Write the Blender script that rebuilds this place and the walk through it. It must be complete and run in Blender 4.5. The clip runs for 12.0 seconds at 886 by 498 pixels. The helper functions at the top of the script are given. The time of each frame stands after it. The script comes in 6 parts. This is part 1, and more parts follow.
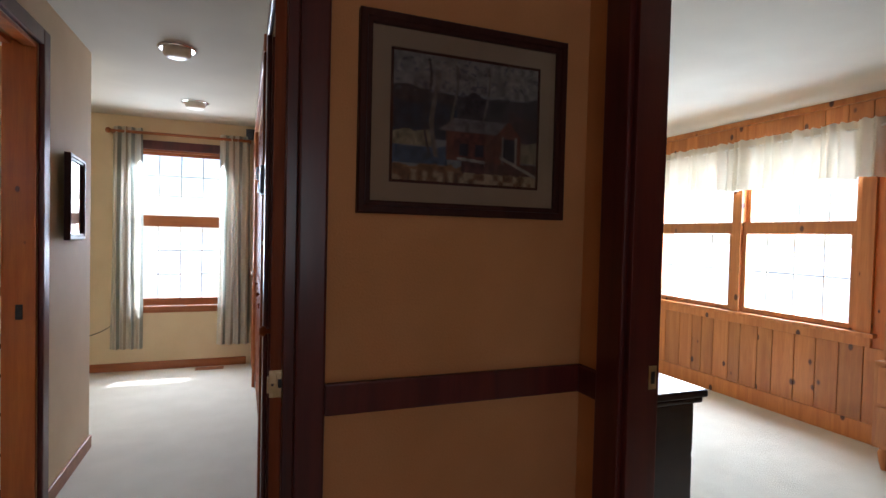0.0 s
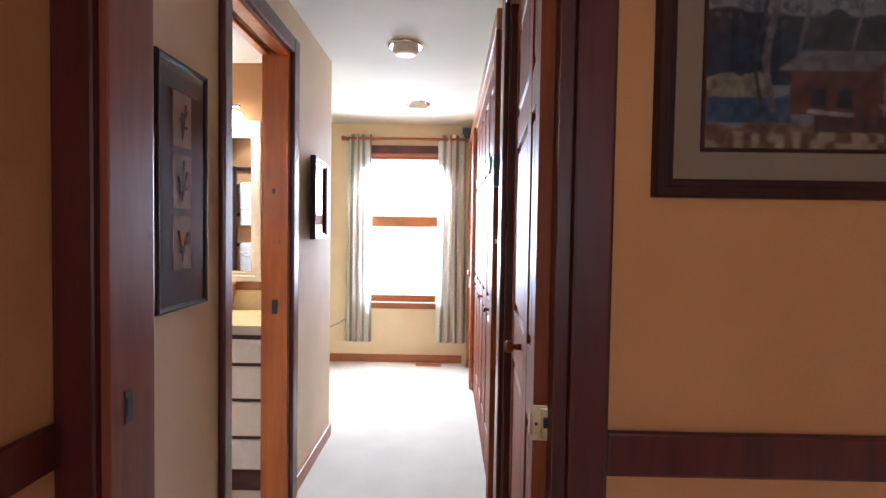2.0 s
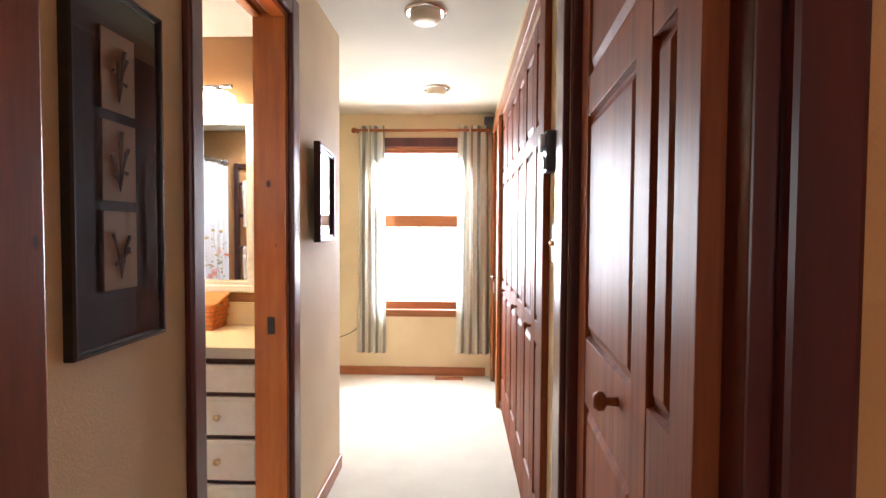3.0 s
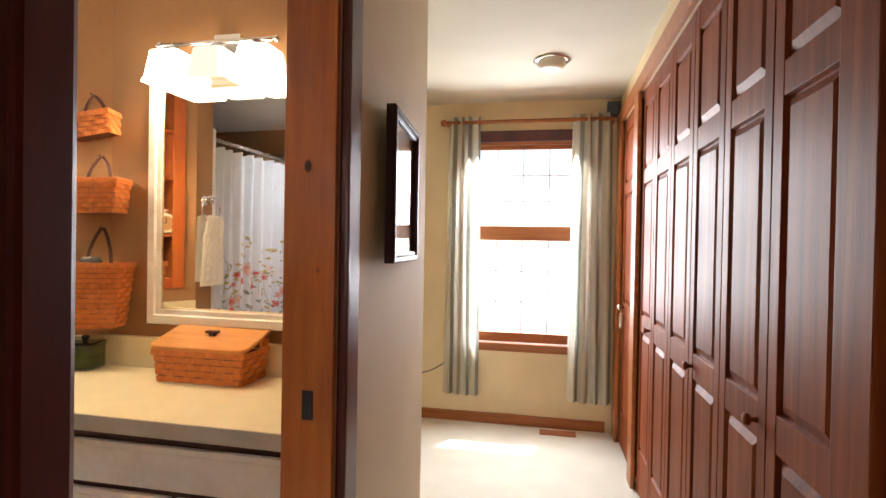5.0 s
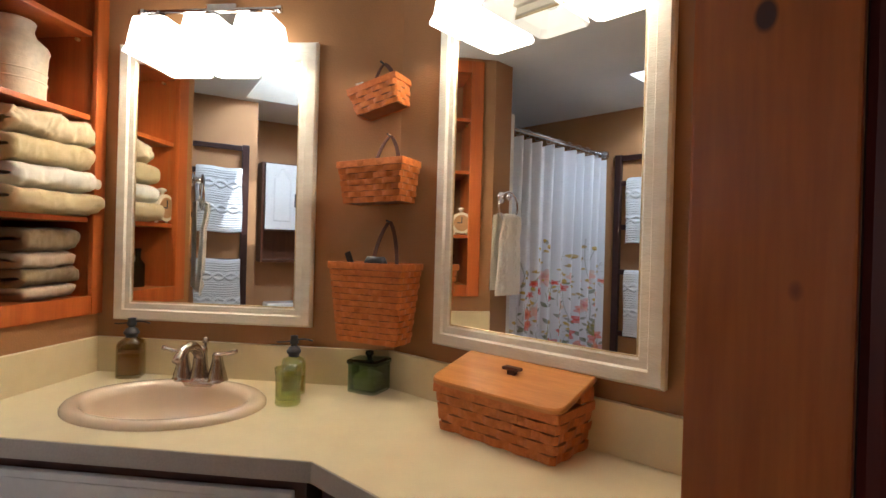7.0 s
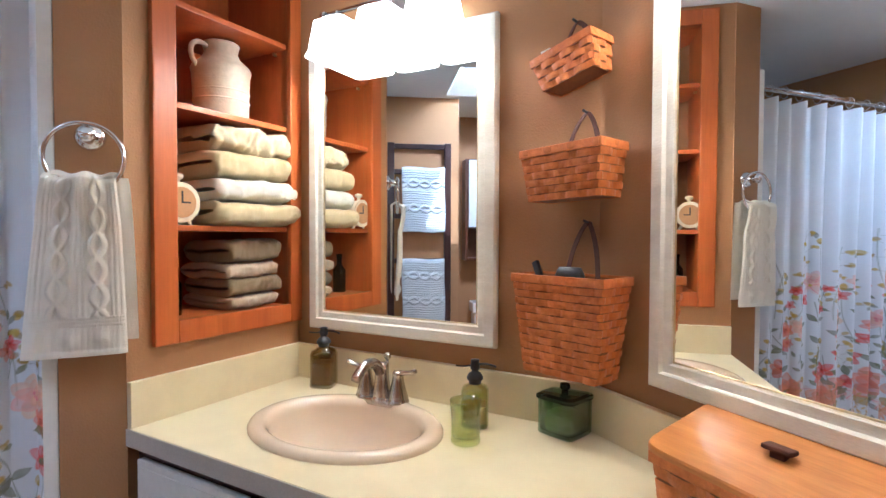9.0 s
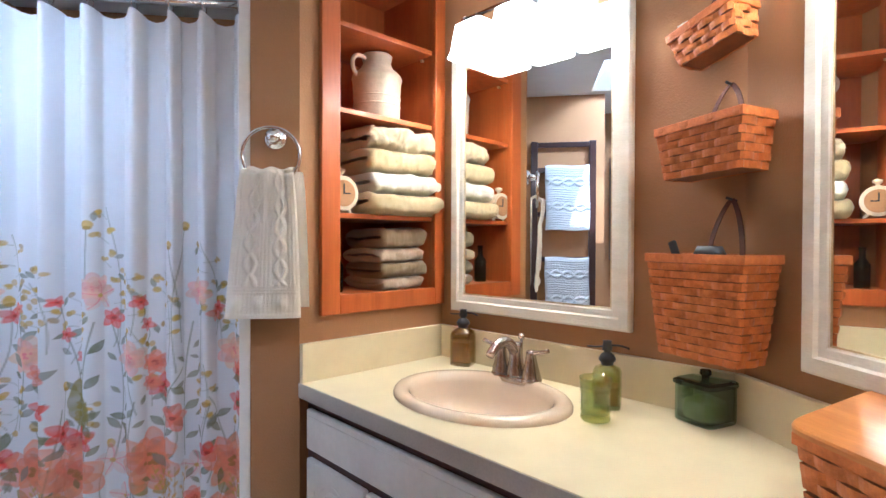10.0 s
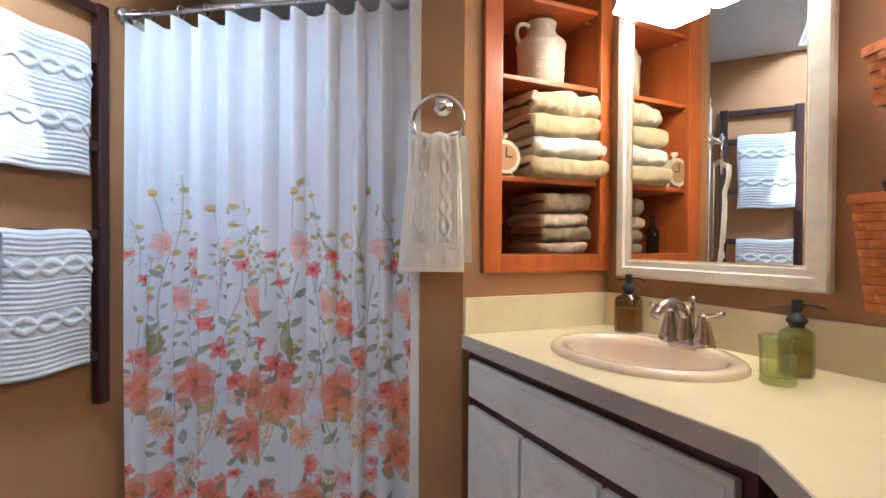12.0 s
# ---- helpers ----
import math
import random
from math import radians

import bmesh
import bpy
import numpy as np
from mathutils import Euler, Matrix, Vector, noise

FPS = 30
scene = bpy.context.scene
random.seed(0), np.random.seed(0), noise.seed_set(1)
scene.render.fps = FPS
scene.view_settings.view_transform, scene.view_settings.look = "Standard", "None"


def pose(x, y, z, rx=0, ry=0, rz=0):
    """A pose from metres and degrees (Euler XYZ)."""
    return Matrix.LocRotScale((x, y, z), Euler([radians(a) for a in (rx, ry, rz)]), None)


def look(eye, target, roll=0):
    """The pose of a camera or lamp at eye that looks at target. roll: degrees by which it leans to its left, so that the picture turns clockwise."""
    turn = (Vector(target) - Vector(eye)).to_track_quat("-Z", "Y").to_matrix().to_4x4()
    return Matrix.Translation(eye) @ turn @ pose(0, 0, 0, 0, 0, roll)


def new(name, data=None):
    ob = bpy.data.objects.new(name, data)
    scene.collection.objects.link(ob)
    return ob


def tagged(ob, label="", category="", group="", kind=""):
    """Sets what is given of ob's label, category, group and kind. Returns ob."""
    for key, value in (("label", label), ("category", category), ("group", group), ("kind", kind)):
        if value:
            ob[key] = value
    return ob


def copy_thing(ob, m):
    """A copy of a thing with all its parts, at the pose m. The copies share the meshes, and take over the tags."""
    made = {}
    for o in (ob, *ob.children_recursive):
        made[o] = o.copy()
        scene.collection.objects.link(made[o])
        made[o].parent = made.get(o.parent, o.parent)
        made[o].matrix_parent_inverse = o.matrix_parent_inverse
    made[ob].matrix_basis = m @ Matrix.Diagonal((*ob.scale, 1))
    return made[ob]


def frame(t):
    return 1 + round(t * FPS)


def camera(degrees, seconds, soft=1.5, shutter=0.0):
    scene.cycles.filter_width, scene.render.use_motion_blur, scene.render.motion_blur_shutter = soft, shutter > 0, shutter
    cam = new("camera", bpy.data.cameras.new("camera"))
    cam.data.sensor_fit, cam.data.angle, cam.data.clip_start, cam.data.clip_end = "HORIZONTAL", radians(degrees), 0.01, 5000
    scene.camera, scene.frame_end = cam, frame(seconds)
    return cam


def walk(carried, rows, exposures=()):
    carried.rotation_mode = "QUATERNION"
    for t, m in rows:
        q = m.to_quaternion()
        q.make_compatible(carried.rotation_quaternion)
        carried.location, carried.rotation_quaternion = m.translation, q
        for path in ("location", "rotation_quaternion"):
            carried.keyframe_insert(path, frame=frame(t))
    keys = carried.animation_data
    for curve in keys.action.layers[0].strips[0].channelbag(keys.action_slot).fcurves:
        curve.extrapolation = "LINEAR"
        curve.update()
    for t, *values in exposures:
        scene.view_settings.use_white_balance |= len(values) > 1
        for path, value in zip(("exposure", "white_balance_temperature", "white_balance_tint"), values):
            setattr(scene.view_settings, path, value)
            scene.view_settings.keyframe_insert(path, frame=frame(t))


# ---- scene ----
# The camera and its walk: seconds, eye, target, roll
cam = camera(81.0, 12.0)
PATH = [
    (0.0, (0.330, 0.408, 1.334), (1.045, 2.275, 1.282), 1.4),
    (0.5, (0.268, 0.463, 1.336), (0.697, 2.415, 1.283), 1.2),
    (1.0, (0.225, 0.533, 1.324), (0.424, 2.523, 1.275), 1.2),
    (1.5, (0.218, 0.650, 1.314), (0.267, 2.649, 1.259), 1.0),
    (2.0, (0.217, 0.802, 1.318), (0.192, 2.800, 1.249), 0.9),
    (2.5, (0.173, 1.024, 1.315), (0.126, 3.022, 1.240), 0.8),
    (2.7, (0.152, 1.124, 1.314), (0.096, 3.122, 1.241), 0.6),
    (4.3, (0.008, 1.908, 1.330), (-0.183, 3.898, 1.291), 0.3),
    (4.5, (-0.014, 1.983, 1.331), (-0.247, 3.969, 1.298), 0.5),
    (5.0, (-0.086, 2.179, 1.322), (-0.477, 4.141, 1.301), 1.0),
    (5.5, (-0.173, 2.382, 1.314), (-0.793, 4.283, 1.285), 1.4),
    (6.0, (-0.271, 2.534, 1.296), (-1.176, 4.318, 1.258), 1.3),
    (6.5, (-0.410, 2.674, 1.299), (-1.567, 4.304, 1.252), 1.6),
    (7.0, (-0.539, 2.782, 1.284), (-1.878, 4.268, 1.276), 1.6),
    (8.8, (-0.756, 3.009, 1.345), (-2.521, 3.947, 1.269), 0.5),
    (9.0, (-0.743, 3.027, 1.326), (-2.562, 3.857, 1.272), 0.2),
    (9.5, (-0.702, 3.041, 1.291), (-2.622, 3.601, 1.248), 0.1),
    (10.0, (-0.655, 3.047, 1.253), (-2.634, 3.330, 1.230), 0.2),
    (10.5, (-0.643, 3.073, 1.236), (-2.643, 3.079, 1.205), 0.1),
    (11.0, (-0.630, 3.100, 1.210), (-2.615, 2.870, 1.173), 0.0),
    (11.5, (-0.615, 3.095, 1.166), (-2.588, 2.767, 1.131), 0.2),
    (12.0, (-0.615, 3.100, 1.123), (-2.577, 2.713, 1.096), 0.4),
]
# seconds, stops, kelvin, tint
EXPOSURES = [(0.0, 0.86, 5350, 10), (0.8, 0.74, 5000, 10), (1.5, 1.74, 4950, 11), (2.5, 2.15, 5550, 12), (4.5, 1.58, 6150, 12), (5.5, 1.12, 6250, 12),
             (6.5, 0.56, 7000, 14), (7.0, 0.58, 5300, 11), (9.0, 1.20, 4500, 9), (10.5, 1.38, 4550, 9), (12.0, 1.20, 4800, 9)]
walk(cam, [(t, look(eye, target, roll)) for t, eye, target, roll in PATH], EXPOSURES)

# World, sun and large lights
world = bpy.data.worlds.new("sky")
scene.world = world
world.use_nodes = True
_sky = world.node_tree.nodes.new("ShaderNodeTexSky")
_sky.sky_type, _sky.sun_disc = "NISHITA", False
_sky.sun_elevation, _sky.sun_rotation = radians(56.5), radians(23)
_bg = world.node_tree.nodes["Background"]
_bg.inputs["Strength"].default_value = 0.15
world.node_tree.links.new(_sky.outputs[0], _bg.inputs["Color"])
_sun = bpy.data.lights.new("sun", "SUN")
_sun.energy, _sun.angle, _sun.color = 5.0, radians(0.5), (1.0, 0.95, 0.87)
new("sun", _sun).matrix_world = look((0.26 * 9, 0.61 * 9, 9), (0, 0, 0))


def window_light(name, m, w, h, energy, color=(0.9, 0.96, 1.0)):
    """An area lamp: sky light that enters by a window's opening, or added fill."""
    lamp = bpy.data.lights.new(name, "AREA")
    lamp.shape, lamp.size, lamp.size_y, lamp.energy, lamp.color = "RECTANGLE", w, h, energy, color
    new(name, lamp).matrix_world = m


window_light("hall_window_light", look((-0.27, 6.40, 1.4), (-0.27, 4.4, 0.3)), 0.8, 1.4, 45, (0.98, 0.975, 0.95))
window_light("bedroom_window_light", look((4.70, 3.8, 1.4), (3.0, 3.8, 1.1)), 2.0, 1.3, 125)
window_light("skylight_light", look((-1.47, 2.16, 2.535), (-1.47, 2.16, 0)), 0.40, 0.34, 18)
# unseen warm fill behind the camera, added to brighten the first room
window_light("first_room_fill_light", look((0.4, -2.2, 1.5), (0.4, 1.0, 1.2)), 1.1, 1.1, 3.2, (1.0, 0.84, 0.66))


# ---- building helpers ----
def box(bm, x0, x1, y0, y1, z0, z1, bevel=0.0, m=None):
    """Adds a box, with its edges bevelled, moved by m."""
    g = bmesh.ops.create_cube(bm, size=1.0)
    vs = g["verts"]
    for v in vs:
        v.co = Vector(((x0 + x1) / 2 + v.co.x * (x1 - x0), (y0 + y1) / 2 + v.co.y * (y1 - y0), (z0 + z1) / 2 + v.co.z * (z1 - z0)))
    if bevel:
        es = list({e for v in vs for e in v.link_edges})
        r = bmesh.ops.bevel(bm, geom=es, offset=bevel, segments=2, profile=0.6, affect="EDGES")
        vs = list({v for f in r["faces"] for v in f.verts} | {v for v in vs if v.is_valid})
    if m is not None:
        for v in vs:
            v.co = m @ v.co
    return bm


def boxes(*rows, bevel=0.0, m=None):
    bm = bmesh.new()
    for r in rows:
        box(bm, *r, bevel=bevel, m=m)
    return bm


def mesh_of(bm, name, smooth=False):
    me = bpy.data.meshes.new(name)
    bm.normal_update()
    bm.to_mesh(me)
    bm.free()
    if smooth:
        me.polygons.foreach_set("use_smooth", [True] * len(me.polygons))
    return me


def part(name, bm, material, parent=None, label="", smooth=False):
    """Links a bmesh as one mesh object, under a thing or part where one is given."""
    ob = new(name, bm if isinstance(bm, bpy.types.Mesh) else mesh_of(bm, name, smooth))
    if not ob.data.materials:
        ob.data.materials.append(material)
    if parent is not None:
        ob.parent = parent
    if label:
        ob["label"] = label
    return ob


def thing(name, m, label, category, group=""):
    """An Empty at the base of a thing that parents its parts."""
    ob = new(name)
    ob.empty_display_size = 0.05
    ob.matrix_world = m
    return tagged(ob, label, category, group)


def setting(name, bm, material, label="", category="", smooth=False):
    ob = part(name, bm, material, None, "", smooth)
    return tagged(ob, label, category, "", "structure")


def lathe(bm, profile, n=32, sx=1.0, sy=1.0, cx=0.0, cy=0.0, cap=False):
    """Turns a profile of (radius, z) about z."""
    rings = []
    for r, z in profile:
        rings.append([bm.verts.new((cx + r * sx * math.cos(2 * math.pi * i / n), cy + r * sy * math.sin(2 * math.pi * i / n), z)) for i in range(n)])
    for a, b in zip(rings, rings[1:]):
        for i in range(n):
            j = (i + 1) % n
            bm.faces.new((a[i], a[j], b[j], b[i]))
    if cap:
        bm.faces.new(list(reversed(rings[0])))
        bm.faces.new(rings[-1])
    return bm


def tube(bm, pts, radii, n=12, cap=True):
    """A round bar along points."""
    pts = [Vector(p) for p in pts]
    if not hasattr(radii, "__len__"):
        radii = [radii] * len(pts)
    rings, side = [], None
    for i, p in enumerate(pts):
        d = (pts[min(i + 1, len(pts) - 1)] - pts[max(i - 1, 0)]).normalized()
        if side is None:
            side = d.orthogonal().normalized()
        side = (side - d * side.dot(d)).normalized()
        up = d.cross(side)
        rings.append([bm.verts.new(p + (side * math.cos(2 * math.pi * k / n) + up * math.sin(2 * math.pi * k / n)) * radii[i]) for k in range(n)])
    for a, b in zip(rings, rings[1:]):
        for k in range(n):
            j = (k + 1) % n
            bm.faces.new((a[k], a[j], b[j], b[k]))
    if cap:
        bm.faces.new(list(reversed(rings[0])))
        bm.faces.new(rings[-1])
    return bm


def bez(p0, p1, p2, p3, n=12):
    p0, p1, p2, p3 = map(Vector, (p0, p1, p2, p3))
    out = []
    for i in range(n + 1):
        t = i / n
        out.append(p0 * (1 - t) ** 3 + p1 * 3 * t * (1 - t) ** 2 + p2 * 3 * t * t * (1 - t) + p3 * t ** 3)
    return out


def sheet(fn, nu, nv, name, thick=0.0):
    """A grid mesh from fn(u, v) -> point, with u and v from 0 to 1."""
    verts = [fn(i / nu, j / nv) for j in range(nv + 1) for i in range(nu + 1)]
    w = nu + 1
    faces = [(j * w + i, j * w + i + 1, (j + 1) * w + i + 1, (j + 1) * w + i) for j in range(nv) for i in range(nu)]
    me = bpy.data.meshes.new(name)
    me.from_pydata(verts, [], faces)
    me.polygons.foreach_set("use_smooth", [True] * len(me.polygons))
    return me


def flat(x0, x1, y, z0, z1, m=None):
    """One upright pane that faces -y."""
    bm = bmesh.new()
    vs = [bm.verts.new((m @ Vector(c)) if m is not None else c) for c in ((x0, y, z0), (x1, y, z0), (x1, y, z1), (x0, y, z1))]
    bm.faces.new(vs)
    return bm


def ring_frame(bm, w, h, b, d, profile=0.004):
    """A mitred frame round w x h (outer), b wide, d deep, in the xz plane, front at y = -d, back at y = 0, foot at z = 0."""
    def loop(o, y):
        return [bm.verts.new(c) for c in ((-w / 2 + o, y, o), (w / 2 - o, y, o), (w / 2 - o, y, h - o), (-w / 2 + o, y, h - o))]
    ls = [loop(0, 0), loop(0, -d + profile), loop(profile, -d), loop(b * 0.55, -d), loop(b * 0.62, -d + profile * 1.4), loop(b - profile, -d + profile * 1.4), loop(b, -d + 2.2 * profile), loop(b, 0)]
    for a, c in zip(ls, ls[1:]):
        for i in range(4):
            j = (i + 1) % 4
            bm.faces.new((a[i], a[j], c[j], c[i]))
    return bm


# ---- materials ----
def nodes_of(name):
    mat = bpy.data.materials.new(name)
    mat.use_nodes = True
    nt = mat.node_tree
    return mat, nt, nt.nodes["Principled BSDF"]


def mixed(name, a, b, scale, rough=0.6, bump=0.1, bump_scale=200.0, stretch=(1, 1, 1), detail=4.0, metal=0.0, sheen=0.0, spread=(0.35, 0.65), coat=0.0, random_tint=0.0, rough_var=0.08, fine=0.15):
    """A surface with two tones at a large scale, a fine grain, and relief."""
    mat, nt, p = nodes_of(name)
    N, L = nt.nodes.new, nt.links.new
    co = N("ShaderNodeTexCoord")
    mp = N("ShaderNodeMapping")
    mp.inputs["Scale"].default_value = stretch
    L(co.outputs["Object"], mp.inputs["Vector"])
    n1 = N("ShaderNodeTexNoise")
    n1.inputs["Scale"].default_value, n1.inputs["Detail"].default_value = scale, detail
    L(mp.outputs[0], n1.inputs["Vector"])
    rmp = N("ShaderNodeValToRGB")
    rmp.color_ramp.elements[0].position, rmp.color_ramp.elements[1].position = spread
    rmp.color_ramp.elements[0].color, rmp.color_ramp.elements[1].color = (*a, 1), (*b, 1)
    L(n1.outputs["Fac"], rmp.inputs[0])
    n2 = N("ShaderNodeTexNoise")
    n2.inputs["Scale"].default_value, n2.inputs["Detail"].default_value = bump_scale, 3.0
    L(mp.outputs[0], n2.inputs["Vector"])
    hsv = N("ShaderNodeHueSaturation")
    mr = N("ShaderNodeMapRange")
    mr.inputs["To Min"].default_value, mr.inputs["To Max"].default_value = 1 - fine, 1 + fine
    L(n2.outputs["Fac"], mr.inputs["Value"])
    if random_tint:
        oi = N("ShaderNodeObjectInfo")
        r2 = N("ShaderNodeMapRange")
        r2.inputs["To Min"].default_value, r2.inputs["To Max"].default_value = 1 - random_tint, 1 + random_tint
        L(oi.outputs["Random"], r2.inputs["Value"])
        mu = N("ShaderNodeMath")
        mu.operation = "MULTIPLY"
        L(mr.outputs[0], mu.inputs[0])
        L(r2.outputs[0], mu.inputs[1])
        L(mu.outputs[0], hsv.inputs["Value"])
    else:
        L(mr.outputs[0], hsv.inputs["Value"])
    L(rmp.outputs[0], hsv.inputs["Color"])
    L(hsv.outputs[0], p.inputs["Base Color"])
    rr = N("ShaderNodeMapRange")
    rr.inputs["To Min"].default_value, rr.inputs["To Max"].default_value = max(0, rough - rough_var), min(1, rough + rough_var)
    L(n1.outputs["Fac"], rr.inputs["Value"])
    L(rr.outputs[0], p.inputs["Roughness"])
    p.inputs["Metallic"].default_value = metal
    p.inputs["Coat Weight"].default_value = coat
    p.inputs["Coat Roughness"].default_value = 0.12
    p.inputs["Sheen Weight"].default_value = sheen
    if bump:
        bp = N("ShaderNodeBump")
        bp.inputs["Strength"].default_value, bp.inputs["Distance"].default_value = bump, 0.004
        L(n2.outputs["Fac"], bp.inputs["Height"])
        L(bp.outputs[0], p.inputs["Normal"])
    return mat


def wood(name, light, dark, knots=0.0, grain=(14, 14, 1.0), rough=0.38, coat=0.25, random_tint=0.12, knot_color=(0.07, 0.02, 0.01), coat_rough=0.18, spec=0.4, knot_r=0.10):
    """Wood with grain along z, and knots where asked for."""
    mat, nt, p = nodes_of(name)
    N, L = nt.nodes.new, nt.links.new
    co = N("ShaderNodeTexCoord")
    oi = N("ShaderNodeObjectInfo")
    ad = N("ShaderNodeVectorMath")
    ad.operation = "MULTIPLY_ADD"
    L(oi.outputs["Random"], ad.inputs[0])
    ad.inputs[1].default_value = (13.0, 7.0, 29.0)
    L(co.outputs["Object"], ad.inputs[2])
    mp = N("ShaderNodeMapping")
    mp.inputs["Scale"].default_value = grain
    L(ad.outputs[0], mp.inputs["Vector"])
    n1 = N("ShaderNodeTexNoise")
    n1.inputs["Scale"].default_value, n1.inputs["Detail"].default_value, n1.inputs["Distortion"].default_value = 1.6, 6.0, 0.6
    L(mp.outputs[0], n1.inputs["Vector"])
    fine = N("ShaderNodeTexNoise")
    fine.inputs["Scale"].default_value, fine.inputs["Detail"].default_value = 12.0, 3.0
    L(mp.outputs[0], fine.inputs["Vector"])
    rmp = N("ShaderNodeValToRGB")
    rmp.color_ramp.elements[0].position, rmp.color_ramp.elements[1].position = 0.3, 0.7
    rmp.color_ramp.elements[0].color, rmp.color_ramp.elements[1].color = (*dark, 1), (*light, 1)
    L(n1.outputs["Fac"], rmp.inputs[0])
    col = rmp.outputs[0]
    if knots:
        vo = N("ShaderNodeTexVoronoi")
        vo.inputs["Scale"].default_value = knots
        km = N("ShaderNodeMapping")
        km.inputs["Scale"].default_value = (1.0, 1.0, 0.62)
        L(ad.outputs[0], km.inputs["Vector"])
        L(km.outputs[0], vo.inputs["Vector"])
        kr = N("ShaderNodeMapRange")
        kr.inputs["From Min"].default_value, kr.inputs["From Max"].default_value = knot_r, knot_r * 1.5
        kr.inputs["To Min"].default_value, kr.inputs["To Max"].default_value = 1.0, 0.0
        L(vo.outputs["Distance"], kr.inputs["Value"])
        mx = N("ShaderNodeMix")
        mx.data_type = "RGBA"
        L(kr.outputs[0], mx.inputs["Factor"])
        L(col, mx.inputs["A"])
        mx.inputs["B"].default_value = (*knot_color, 1)
        col = mx.outputs["Result"]
    hsv = N("ShaderNodeHueSaturation")
    r2 = N("ShaderNodeMapRange")
    r2.inputs["To Min"].default_value, r2.inputs["To Max"].default_value = 1 - random_tint, 1 + random_tint
    L(oi.outputs["Random"], r2.inputs["Value"])
    mu = N("ShaderNodeMath")
    mu.operation = "MULTIPLY"
    r3 = N("ShaderNodeMapRange")
    r3.inputs["To Min"].default_value, r3.inputs["To Max"].default_value = 0.82, 1.18
    L(fine.outputs["Fac"], r3.inputs["Value"])
    L(r2.outputs[0], mu.inputs[0])
    L(r3.outputs[0], mu.inputs[1])
    L(mu.outputs[0], hsv.inputs["Value"])
    L(col, hsv.inputs["Color"])
    L(hsv.outputs[0], p.inputs["Base Color"])
    p.inputs["Roughness"].default_value = rough
    p.inputs["Coat Weight"].default_value = coat
    p.inputs["Coat Roughness"].default_value = coat_rough
    p.inputs["Specular IOR Level"].default_value = spec
    bp = N("ShaderNodeBump")
    bp.inputs["Strength"].default_value, bp.inputs["Distance"].default_value = 0.12, 0.002
    L(fine.outputs["Fac"], bp.inputs["Height"])
    L(bp.outputs[0], p.inputs["Normal"])
    return mat


def glassy(name, color, rough=0.02, ior=1.45, thin=False):
    mat, nt, p = nodes_of(name)
    p.inputs["Base Color"].default_value = (*color, 1)
    p.inputs["Transmission Weight"].default_value = 1.0
    p.inputs["Roughness"].default_value = rough
    p.inputs["IOR"].default_value = ior
    return mat


def pane_material(name, tint=(1, 1, 1), gloss=0.06):
    """Clear flat glass: mostly see-through, with a sharp reflection."""
    mat, nt, p = nodes_of(name)
    N, L = nt.nodes.new, nt.links.new
    tr = N("ShaderNodeBsdfTransparent")
    tr.inputs["Color"].default_value = (*tint, 1)
    gl = N("ShaderNodeBsdfGlossy")
    gl.inputs["Roughness"].default_value = 0.02
    fr = N("ShaderNodeFresnel")
    fr.inputs["IOR"].default_value = 1.5
    mx = N("ShaderNodeMixShader")
    L(fr.outputs[0], mx.inputs["Fac"])
    L(tr.outputs[0], mx.inputs[1])
    L(gl.outputs[0], mx.inputs[2])
    L(mx.outputs[0], nt.nodes["Material Output"].inputs["Surface"])
    return mat


def thin_glass(name, tint, gloss=0.55):
    """Coloured blown glass: tinted and clear, with a little sharp reflection."""
    mat, nt, p = nodes_of(name)
    tr = nt.nodes.new("ShaderNodeBsdfTransparent")
    tr.inputs["Color"].default_value = (*tint, 1)
    gl = nt.nodes.new("ShaderNodeBsdfGlossy")
    gl.inputs["Roughness"].default_value = 0.05
    mx = nt.nodes.new("ShaderNodeMixShader")
    lw = nt.nodes.new("ShaderNodeLayerWeight")
    lw.inputs["Blend"].default_value = 0.22
    mr = nt.nodes.new("ShaderNodeMapRange")
    mr.inputs["To Min"].default_value, mr.inputs["To Max"].default_value = 0.05, gloss
    nt.links.new(lw.outputs["Facing"], mr.inputs["Value"])
    nt.links.new(mr.outputs[0], mx.inputs["Fac"])
    nt.links.new(tr.outputs[0], mx.inputs[1])
    nt.links.new(gl.outputs[0], mx.inputs[2])
    nt.links.new(mx.outputs[0], nt.nodes["Material Output"].inputs["Surface"])
    return mat


def glow(name, color, strength):
    mat, nt, p = nodes_of(name)
    p.inputs["Base Color"].default_value = (0.9, 0.88, 0.82, 1)
    p.inputs["Emission Color"].default_value = (*color, 1)
    p.inputs["Emission Strength"].default_value = strength
    p.inputs["Roughness"].default_value = 0.35
    return mat


